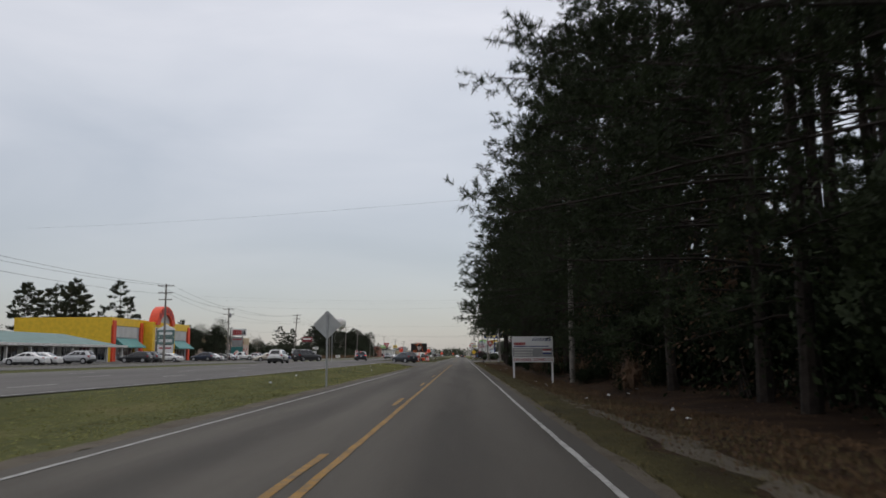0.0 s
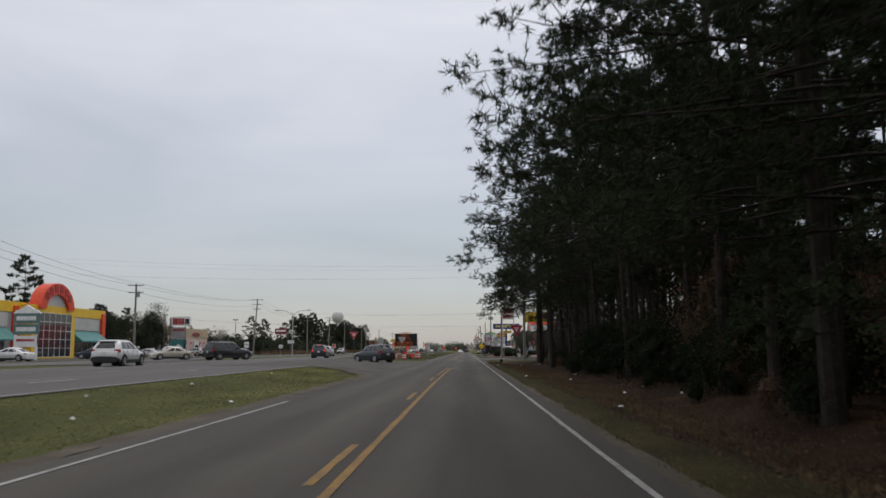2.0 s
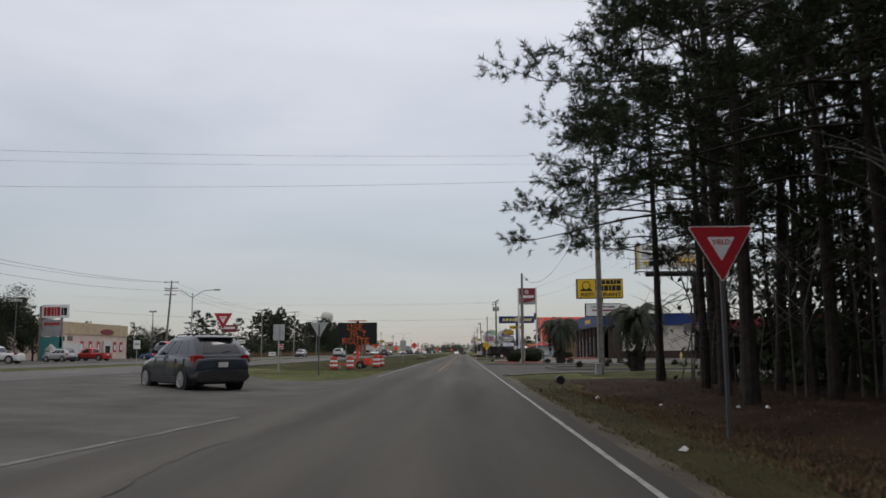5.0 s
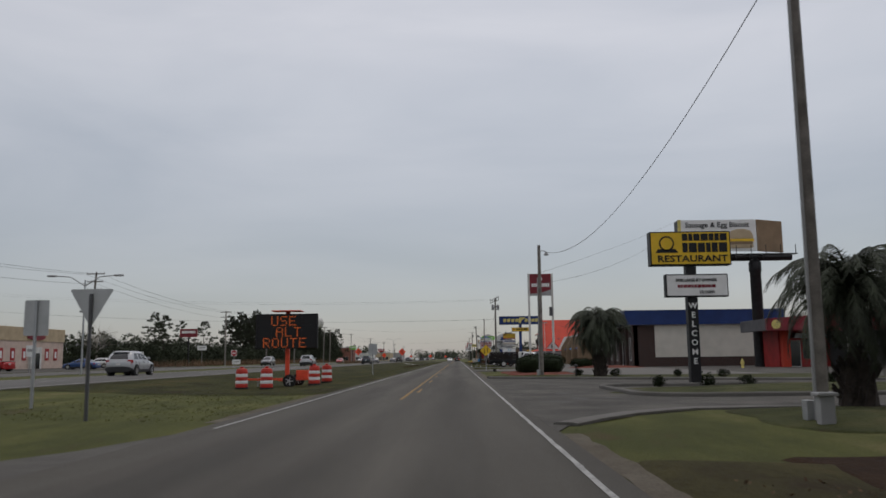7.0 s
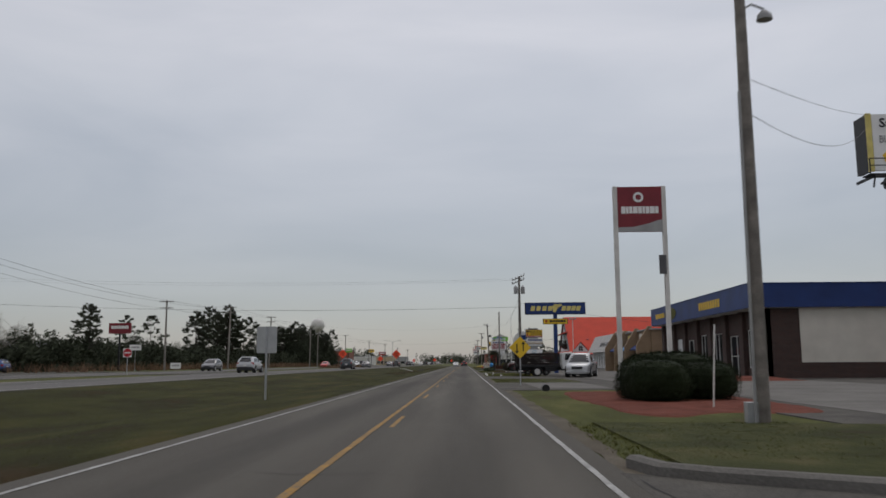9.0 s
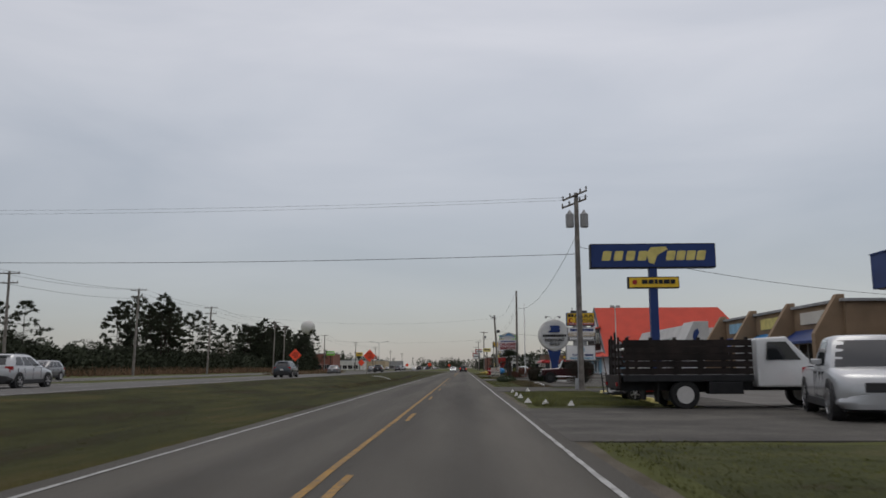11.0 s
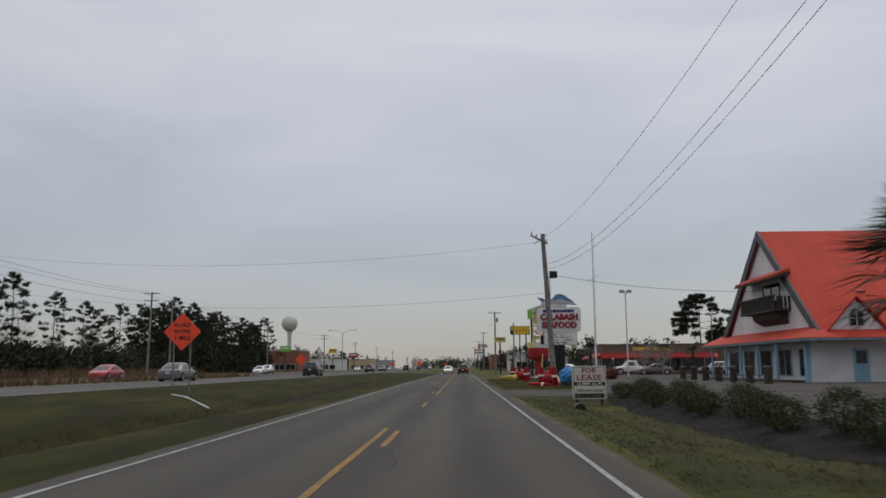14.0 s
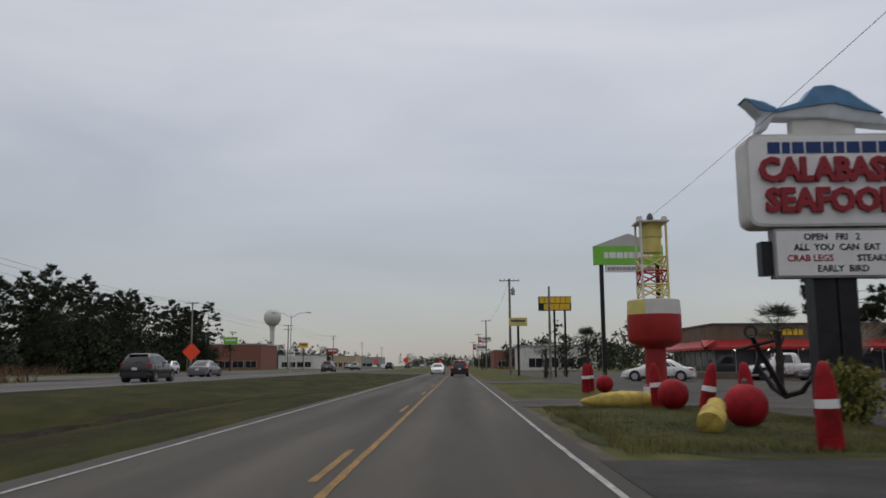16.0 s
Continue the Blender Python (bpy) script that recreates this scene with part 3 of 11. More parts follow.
s = Shape()
ny = 44
for j in range(ny + 1):
    y = -60 + 157.3 * j / ny
    for i in range(5):
        x = -15.99 + (hwy_edge(y) + 15.99) * i / 4
        s.v.append((x, y, ground_z(x, y) + (0.03 if i < 4 else 0.028)))
s.f = [(j * 5 + i, j * 5 + i + 1, (j + 1) * 5 + i + 1, (j + 1) * 5 + i) for j in range(ny) for i in range(4)]
turn = tagged(part("turn_lane", s, M_HWY, None), "pale grey turning lanes beside the highway", "road", kind="structure")
s = Shape()
for j in range(ny + 1):
    y = -60 + 157.3 * j / ny
    s.v += [(hwy_edge(y) - 0.32, y, HWY_Z + 0.036), (hwy_edge(y) - 0.2, y, HWY_Z + 0.036)]
s.f = [(2 * j, 2 * j + 1, 2 * j + 3, 2 * j + 2) for j in range(ny)]
part("edge_line", s, M_WHITE_LINE, turn)
hwy_far = paved("highway_far", -40.5, -30.5, -60, 1500, M_HWY, 0.03, 2, 200)
tagged(hwy_far, "pale grey far highway carriageway", "road", kind="structure")
junction = paved("junction", -16.3, -4.4, lambda x: line_at(NEAR_NOSE, x), lambda x: line_at(FAR_NOSE, x), M_JUNCTION, 0.02, 24, 24)
tagged(junction, "cracked grey asphalt junction between road and highway", "road", kind="structure")
paved("crossover", -31, -24, 106, 134, M_LOT, 0.026, 3, 6)
paved("crossover", -31, -24, 238, 262, M_LOT, 0.026, 3, 6)
paved("crossover", -31, -24, 395, 470, M_LOT, 0.026, 3, 6)
paved("crossover", -16.3, -4.3, 447, 470, M_LOT, 0.026, 6, 6)
paved("side_street", -75, -40, 236, 258, M_LOT, 0.026, 3, 6)
paved("forecourt", -64, -43, 20, 232, M_LOT, 0.03, 3, 30)
paved("forecourt", -70, -43, 262, 275, M_LOT, 0.03, 3, 6)

# road paint
def ragged_line(name, x, w, y0, y1, material, parent, seed, dz=0.026, drift=0.0):
    """A painted line whose edges waver and are chipped here and there."""
    rng = random.Random(seed)
    s = Shape()
    n = max(2, int((y1 - y0) / (0.6 if y1 < 420 else 4)))
    for j in range(n + 1):
        y = y0 + (y1 - y0) * j / n
        c = x + 0.02 * noise.noise((y * 0.08, seed, 0)) + drift * j / n
        for q in (c - w / 2 + rng.uniform(-0.006, 0.008), c + w / 2 + rng.uniform(-0.008, 0.006)):
            s.v.append((q, y, ground_z(q, y) + dz))
    s.f = [(2 * j, 2 * j + 1, 2 * j + 3, 2 * j + 2) for j in range(n)]
    ob = part(name, s, material, parent)
    ob["kind"] = "structure"
    return ob


for k, (x, a, b) in enumerate(((1.445, -60, 133), (1.445, 133, 400), (1.445, 400, 900), (-4.055, -60, 67), (-4.055, 138.5, 400), (-4.055, 400, 900))):
    ragged_line("edge_line", x, 0.075, a, b, M_WHITE_LINE, road, k)
for k, (x, a, b) in enumerate(((-1.14, -60, 78), (-1.48, 148, 303), (-1.14, 322, 415), (-1.14, 415, 900))):
    ragged_line("centre_line", x, 0.095, a, b, M_YELLOW_LINE, road, 10 + k)
ragged_line("centre_line", -1.14, 0.095, 78, 100.1, M_YELLOW_LINE, road, 10, drift=0.15)
ragged_line("centre_line", -1.34, 0.09, 86, 100.9, M_YELLOW_LINE, road, 15, drift=0.12)
for i in range(75):
    y = -54.5 + 12.2 * i
    if not 84 < y < 146:
        x = -1.22 if 146 < y < 312 else -1.38
        ragged_line("centre_dash", x, 0.095, y, y + 3.05, M_YELLOW_LINE, road, 40 + i)
M_GHOST = paint_mat("almost_worn_off_paint", (0.22, 0.215, 0.2), (0.095, 0.09, 0.082), 0.52)
s = Shape()
rr = random.Random(71)
for j in range(19):
    y = 105.5 + 0.5 * j
    x = -5.2 + 0.125 * (y - 105.5)
    s.v += [(x - 0.06 + rr.uniform(-0.03, 0.03), y, ground_z(x, y) + 0.027), (x + 0.06 + rr.uniform(-0.03, 0.03), y, ground_z(x, y) + 0.027)]
s.f = [(2 * j, 2 * j + 1, 2 * j + 3, 2 * j + 2) for j in range(18)]
part("ghost_line", s, M_GHOST, junction)
paved("edge_line", -16.5, -16.36, 138, 1500, M_WHITE_LINE, 0.036, 1, 180, hwy)
paved("edge_line", -24.2, -24.06, -60, 1500, M_WHITE_LINE, 0.036, 1, 200, hwy)
for i in range(12):
    paved("lane_dash", -16.4, -16.26, -50 + 12.2 * i, -47 + 12.2 * i, M_WHITE_LINE, 0.036, 1, 2, hwy)
    if i > 4:
        paved("lane_dash", -12.8, -12.66, -50 + 12.2 * i, -47 + 12.2 * i, M_WHITE_LINE, 0.036, 1, 2, turn)
for i in range(120):
    paved("lane_dash", -20.4, -20.26, -55 + 12.2 * i, -52 + 12.2 * i, M_WHITE_LINE, 0.036, 1, 2, hwy)
for x in (-30.9, -40.2):
    paved("edge_line", x, x + 0.14, -60, 1500, M_WHITE_LINE, 0.036, 1, 200, hwy_far)
tooth = Shape().add([(-0.16, 0.25, 0), (0.16, 0.25, 0), (0, -0.25, 0)], [(0, 2, 1)])
tooth_mesh = tooth.mesh("yield_tooth")
tooth_mesh.materials.append(M_WHITE_LINE)
for i in range(6):
    t = new("yield_tooth", tooth_mesh)
    t.parent = road
    t.location = (-0.79 + 0.405 * i, 99.5, 0.027)

# sandy and bare strips along the pavement
ragged("shoulder", 1.9, 0.32, -60, 137, M_SAND, 0.012, 3)
ragged("shoulder", 1.9, 0.35, 168, 200, M_SAND, 0.012, 5)
ragged("shoulder", 1.84, 0.22, 210, 440, M_SAND, 0.012, 6)
ragged("shoulder", -4.6, 0.5, -60, 90, M_SAND, 0.012, 8)
ragged("shoulder", -4.55, 0.3, 140, 440, M_SAND, 0.012, 9)
ragged("bare_path", 2.85, 0.5, 2, 30, M_SAND, 0.036, 21)
rr = random.Random(61)
for x, y, w, d in ((1.95, 39.3, 0.3, 0.5), (2.2, 38.0, 0.28, 0.6), (2.45, 37.0, 0.3, 0.5), (2.6, 35.9, 0.2, 0.55), (2.9, 35.0, 0.25, 0.5), (2.35, 34.3, 0.2, 0.5)):
    s, n = Shape(), 16
    for u in (0.0, 0.5, 1.0):
        for k in range(n):
            a, f = k * math.tau / n, u * rr.uniform(0.75, 1.2)
            qx, qy = x + w * f * math.cos(a), y + d * f * math.sin(a)
            s.v.append((qx, qy, ground_z(qx, qy) + (0.028 if u < 1 else 0.0)))
    s.f = [(j * n + k, j * n + (k + 1) % n, (j + 1) * n + (k + 1) % n, (j + 1) * n + k) for j in range(2) for k in range(n)]
    tagged(part("bare_patch", s, M_SAND, None), "bare sandy patch worn into the verge", "ground", kind="structure")
s = Shape()
NOSE_EDGE = [(y, x) for x, y in reversed(NEAR_NOSE[1:])]
for k in range(61):
    y = 70 + 26.5 * k / 60
    x = -4.5 if y < 84 else line_at(NOSE_EDGE, y)
    o = 0.22 + 0.16 * noise.noise((y * 0.9, 3, 3))
    i = 0.3 + 0.25 * noise.noise((y * 0.7, 8, 1))
    for q in (x + o, x - i):
        s.v.append((q, y - (0.25 if q < x else -0.15), ground_z(q, y) + 0.031))
s.f = [(2 * k, 2 * k + 1, 2 * k + 3, 2 * k + 2) for k in range(60)]
tagged(part("dirt_edge", s, M_SAND, None), "crumbled dirt along the edge of the grass", "ground", kind="structure")
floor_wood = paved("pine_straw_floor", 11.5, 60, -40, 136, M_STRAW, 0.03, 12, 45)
tagged(floor_wood, "pine straw and leaf litter under the trees, shade coloured in", "ground", kind="structure")
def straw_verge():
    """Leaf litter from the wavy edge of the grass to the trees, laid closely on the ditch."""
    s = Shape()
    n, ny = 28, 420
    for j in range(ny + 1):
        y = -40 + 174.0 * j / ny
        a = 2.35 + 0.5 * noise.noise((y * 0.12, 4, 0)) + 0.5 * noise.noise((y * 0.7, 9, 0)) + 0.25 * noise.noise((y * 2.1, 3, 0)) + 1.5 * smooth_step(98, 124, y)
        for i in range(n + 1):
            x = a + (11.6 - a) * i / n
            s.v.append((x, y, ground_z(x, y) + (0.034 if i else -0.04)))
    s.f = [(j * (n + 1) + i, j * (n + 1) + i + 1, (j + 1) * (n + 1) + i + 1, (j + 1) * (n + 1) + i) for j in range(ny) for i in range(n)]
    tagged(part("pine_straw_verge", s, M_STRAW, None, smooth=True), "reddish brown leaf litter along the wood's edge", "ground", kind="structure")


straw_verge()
median_sheet("grassy_verge", "dull olive grass thinning along the wooded verge", M_VERGE, -40, 134, 0.042, lambda y: 1.86 + 0.08 * noise.noise((y * 0.6, 7, 1)),
             lambda y: 2.75 + 0.5 * noise.noise((y * 0.15, 4, 3)) + 0.55 * noise.noise((y * 0.55, 2, 0)) + 0.4 * noise.noise((y * 1.4, 2, 6)) + 1.8 * smooth_step(98, 124, y), 6, 0.6)

# driveways, lots and beds on the built-up side
for y0, y1, x1 in ((210.2, 220.8, 7.2), (257.6, 281.4, 4.6), (292.4, 319.4, 5.6)):
    median_sheet("dull_verge", "short dull grass between the road and the lot", M_BED, y0, y1, 0.03, lambda y: 1.9 + 0.1 * noise.noise((y * 0.7, 3, 1)),
                 lambda y, x1=x1: x1 + 0.25 * noise.noise((y * 0.5, 8, 2)), 6, 0.6)
lot = paved("parking_lot", 7.0, 75, 138, 470, M_LOT, 0.02, 6, 60)
tagged(lot, "patched grey asphalt parking lots in front of the shops", "parking lot", kind="structure")
DRIVE1_NEAR = [(1.7, 137.2), (2.1, 138.9), (2.7, 139.8), (4.5, 142.0), (5.3, 142.6), (7, 142.8)]
paved("driveway", 1.7, 7.1, lambda x: line_at(DRIVE1_NEAR, x), lambda x: 170.9 - 0.62 * (x - 2), M_LOT, 0.022, 10, 20)
for a, b in ((197, 210), (221, 231.6), (248.0, 257.5), (281.5, 292.2), (319.5, 327.5), (362.5, 368), (392, 400)):
    paved("driveway", 1.7, 7.1, a, b, M_LOT, 0.022, 5, 6)
paved("driveway", 1.7, 8.6, 343, 349.8, M_FRESHLOT, 0.026, 5, 6)
paved("concrete_apron", 9.0, 20, 176, 262, M_CRETE, 0.03, 4, 12)
paved("concrete_apron", 3.4, 6.6, 198.5, 208.5, M_CRETE, 0.03, 3, 4)
paved("concrete_gutter", 2.1, 3.0, 288, 291.8, M_CRETE, 0.03, 2, 2)


def bed(name, x0, x1, y0, y1, material, z=0.06, label="", ragged_by=0.12):
    """A planted bed: a low mound with a rounded, uneven outline."""
    s = Shape()
    n, rings = 72, 14
    cx, cy, hx, hy = (x0 + x1) / 2, (y0 + y1) / 2, (x1 - x0) / 2, (y1 - y0) / 2
    for j in range(rings + 1):
        u = (j / rings) ** 0.4
        for i in range(n):
            a = i * math.tau / n
            c, d = math.cos(a), math.sin(a)
            f = u / (abs(c) ** 5 + abs(d) ** 5) ** 0.2
            f *= 1 + ragged_by * noise.noise((2.2 * c + x0, 2.2 * d + y0, 0.7 * u)) * u + 0.3 * ragged_by * noise.noise((9 * c + x0, 9 * d + y0, 2)) * u
            x, y = cx + hx * c * f, cy + hy * d * f
            top = smooth_step(0, 1, min(1.0, 2.2 * (1 - u)))
            s.v.append((x, y, ground_z(x, y) + 0.025 + (z + 0.03 * noise.noise((x, y, 1))) * top - (0.06 if j == rings else 0)))
    s.f = [(j * n + i, j * n + (i + 1) % n, (j + 1) * n + (i + 1) % n, (j + 1) * n + i) for j in range(rings) for i in range(n)]
    return tagged(part(name, s, material, None, smooth=True), label or name.replace("_", " "), "planting bed", kind="structure")


tagged(paved("grass_strip", 2.5, 22, lambda x: max(161, 170.8 - 0.62 * (x - 2.1)), lambda x: 178.5 - 0.15 * x, M_BED, 0.04, 30, 14), "grass strip with a concrete kerb", "planting bed", kind="structure")
bed("sign_bed", 5.4, 30, 147.9, 156.4, M_BED, 0.14, "grassy planting bed with a curved kerb")
bed("corner_bed", 5.6, 12, 136.5, 142.4, M_BED, 0.1, "grassy corner behind a concrete kerb")
bed("mulch_bed", 3.6, 8.8, 180.5, 195, M_MULCH, 0.06, "raised bed of red bark mulch")
bed("mulch_bed", 12.0, 20, 210, 216.5, M_MULCH, 0.2, "raised bed of red bark mulch by the wall")
bed("grass_island", 1.9, 6.2, 231.8, 248.5, M_BED, 0.05, "green grass island beside the driveway")
bed("grass_island", 4.9, 11.5, 253.6, 256.8, M_BED, 0.04, "thin grass strip edging the lot")
bed("weedy_bed", 4.0, 5.5, 256.5, 279, M_STRAW, 0.02, "weedy bed with dead leaves", 0.5)
paved("parking_bay", 5.15, 7.1, 257.2, 279, M_LOT, 0.05, 4, 20)
bed("hedge_bed", 4.95, 7.2, 295.5, 319, M_BLACKMULCH, 0.06, "dark mulched hedge bed")
bed("grass_island", 1.9, 6.6, 329.5, 345, M_BED, 0.06, "grass patch with painted floats")
bed("grass_island", 1.9, 7.5, 350, 362, M_BED, 0.06, "grass patch with painted floats")
bed("palmetto_bed", 5.0, 20, 293.3, 296.5, M_STRAW, 0.08, "kerbed bed with low shrubs")


def kerb(pts, w=0.16, h=0.15):
    """A rounded concrete kerb through points."""
    s = Shape()
    rings = []
    for i, p in enumerate(pts):
        d = Vector(pts[min(i + 1, len(pts) - 1)]) - Vector(pts[max(i - 1, 0)])
        nrm = Vector((-d.y, d.x)).normalized()
        ring = []
        for u, z in ((-w / 2, 0), (-w / 2, h * 0.75), (-w / 4, h), (w / 4, h), (w / 2, h * 0.75), (w / 2, 0)):
            ring.append((p[0] + nrm.x * u, p[1] + nrm.y * u, ground_z(p[0], p[1]) + z))
        rings.append(ring)
    s.loft(rings)
    return tagged(part("kerb", s, M_CRETE, None), "pale concrete kerb", "kerb", kind="structure")


def arc(cx, cy, r, a0, a1, n=8):
    return [(cx + r * math.cos(radians(a0 + (a1 - a0) * i / n)), cy + r * math.sin(radians(a0 + (a1 - a0) * i / n))) for i in range(n + 1)]


kerb([(2.0, 138.5), (2.6, 139.6), (3.6, 141.1), (4.5, 141.9), (5.3, 142.5), (7, 142.7), (12, 142.7)], 0.45, 0.07)
kerb([(1.95, 171.6), (2.1, 170.9), (2.5, 170.5), (3.9, 169.6), (8.1, 166.9), (12, 164.5), (16, 162.0), (19, 160.6)], 0.2, 0.15)
kerb([(30, 156.5), (12, 156.5)] + arc(7.0, 155.0, 1.5, 90, 180) + arc(7.3, 149.6, 1.8, 180, 270) + [(12, 147.8), (30, 147.8)])
kerb([(5.0, 293.2), (9, 293.0), (14, 293.0), (20, 293.2)])
kerb([(2.2, 282.2), (3.8, 282.2)], 0.2, 0.05)
kerb([(6.75, 297.0), (6.8, 308.0), (6.75, 318.6), (6.2, 319.3), (5.0, 319.4)], 0.16, 0.17)


# tar-filled cracks in the road
rr = random.Random(44)
for i in range(26):
    y = rr.uniform(4, 400)
    x = rr.uniform(-4.0, 0.2)
    cross = i % 3 == 0
    pts = [(x, y)]
    for k in range(9):
        px, py = pts[-1]
        pts.append((px + (rr.uniform(0.15, 0.3) if cross else rr.gauss(0, 0.05)), py + (rr.gauss(0, 0.1) if cross else rr.uniform(0.25, 0.7))))
    s = Shape()
    for px, py in pts:
        w = rr.uniform(0.004, 0.01)
        dx, dy = (0, w) if cross else (w, 0)
        s.v += [(min(1.3, px - dx), py - dy, 0.0245), (min(1.34, px + dx), py + dy, 0.0245)]
    s.f = [(2 * k, 2 * k + 1, 2 * k + 3, 2 * k + 2) for k in range(9)]
    part("road_crack", s, M_TAR, road)


rr = random.Random(46)
for i in range(34):
    x, y = rr.uniform(2.2, 11), rr.uniform(143, 168) if i < 16 else rr.uniform(283, 291) if i < 24 else rr.uniform(320, 327)
    pts, a = [(x, y)], rr.uniform(0, 6.3)
    for k in range(8):
        a += rr.gauss(0, 0.35)
        pts.append((pts[-1][0] + 0.35 * math.cos(a), pts[-1][1] + 0.6 * math.sin(a)))
    s = Shape()
    for px, py in pts:
        w = rr.uniform(0.006, 0.014)
        s.v += [(max(1.8, px) - w, py - w, ground_z(px, py) + 0.0265), (max(1.8, px) + w, py + w, ground_z(px, py) + 0.0265)]
    s.f = [(2 * k, 2 * k + 1, 2 * k + 3, 2 * k + 2) for k in range(8)]
    part("lot_crack", s, M_TAR, lot)
for i in range(16):
    x, y = rr.uniform(2.6, 6.6), rr.uniform(145, 166) if i < 10 else rr.uniform(283, 291)
    n, w, d = 14, rr.uniform(0.2, 0.5), rr.uniform(0.3, 0.9)
    s = Shape().add([(w * rr.uniform(0.6, 1.1) * math.cos(k * math.tau / n), d * rr.uniform(0.6, 1.1) * math.sin(k * math.tau / n), 0) for k in range(n)] + [(0, 0, 0.001)], [(k, (k + 1) % n, n) for k in range(n)])
    o = part("oil_stain", s, M_STAIN, lot)
    o.matrix_basis = pose(x, y, ground_z(x, y) + 0.026, 0, 0, rr.uniform(0, 90))


# ---- plants ----
def blades(s, c, n, length, width, rng, up=0.25, out=(0, 0, 0)):
    """A tuft of thin pointed leaves round a point."""
    for _ in range(n):
        d = Vector((rng.gauss(0, 1) + out[0], rng.gauss(0, 1) + out[1], rng.gauss(0, 1) + up + out[2])).normalized()
        a = d.orthogonal().normalized()
        a.rotate(Matrix.Rotation(rng.uniform(0, 6.3), 3, d))
        p, tip = Vector(c), Vector(c) + d * length * rng.uniform(0.6, 1.1)
        k = len(s.v)
        s.v += [tuple(p + a * width * 0.5), tuple(p - a * width * 0.5), tuple(tip)]
        s.f.append((k, k + 1, k + 2))


def leaves(s, c, n, spread, size, rng):
    """A clump of small flat leaves scattered round a point."""
    for _ in range(n):
        p = Vector((c[0] + rng.gauss(0, spread), c[1] + rng.gauss(0, spread), c[2] + rng.gauss(0, spread * 0.8)))
        d = Vector((rng.gauss(0, 1), rng.gauss(0, 1), rng.gauss(0, 0.8))).normalized()
        a = d.orthogonal().normalized() * size * rng.uniform(0.6, 1.2)
        b = d.cross(a).normalized() * size * rng.uniform(0.35, 0.6)
        k = len(s.v)
        s.v += [tuple(p - a), tuple(p + b), tuple(p + a), tuple(p - b)]
        s.f.append((k, k + 1, k + 2, k + 3))


def needle_tufts(s, spots, n, length, width, seed):
    """Rounded brushes of fine needles; spots are (place, direction of the twig) pairs."""
    g = np.random.default_rng(seed)
    c = np.array([[*p] for p, d in spots])[:, None, :]
    ax = np.array([[*d] for p, d in spots])[:, None, :]
    k = c.shape[0]
    d = g.normal(0, 1, (k, n, 3)) * (1, 1, 0.85) + ax * 0.75 + (0, 0, 0.15)
    d /= np.linalg.norm(d, axis=2, keepdims=True)
    p = c + ax * g.uniform(-0.9, 0.35, (k, n, 1)) * length
    a = np.cross(d, g.normal(0, 1, (k, n, 3)))
    a *= width * 0.5 / np.maximum(1e-6, np.linalg.norm(a, axis=2, keepdims=True))
    tip = p + d * length * g.uniform(0.7, 1.15, (k, n, 1))
    v = np.stack([p + a, p - a, tip], axis=2).reshape(-1, 3)
    base = len(s.v)
    s.v.extend(map(tuple, v.tolist()))
    s.f.extend((base + 3 * i, base + 3 * i + 1, base + 3 * i + 2) for i in range(k * n))


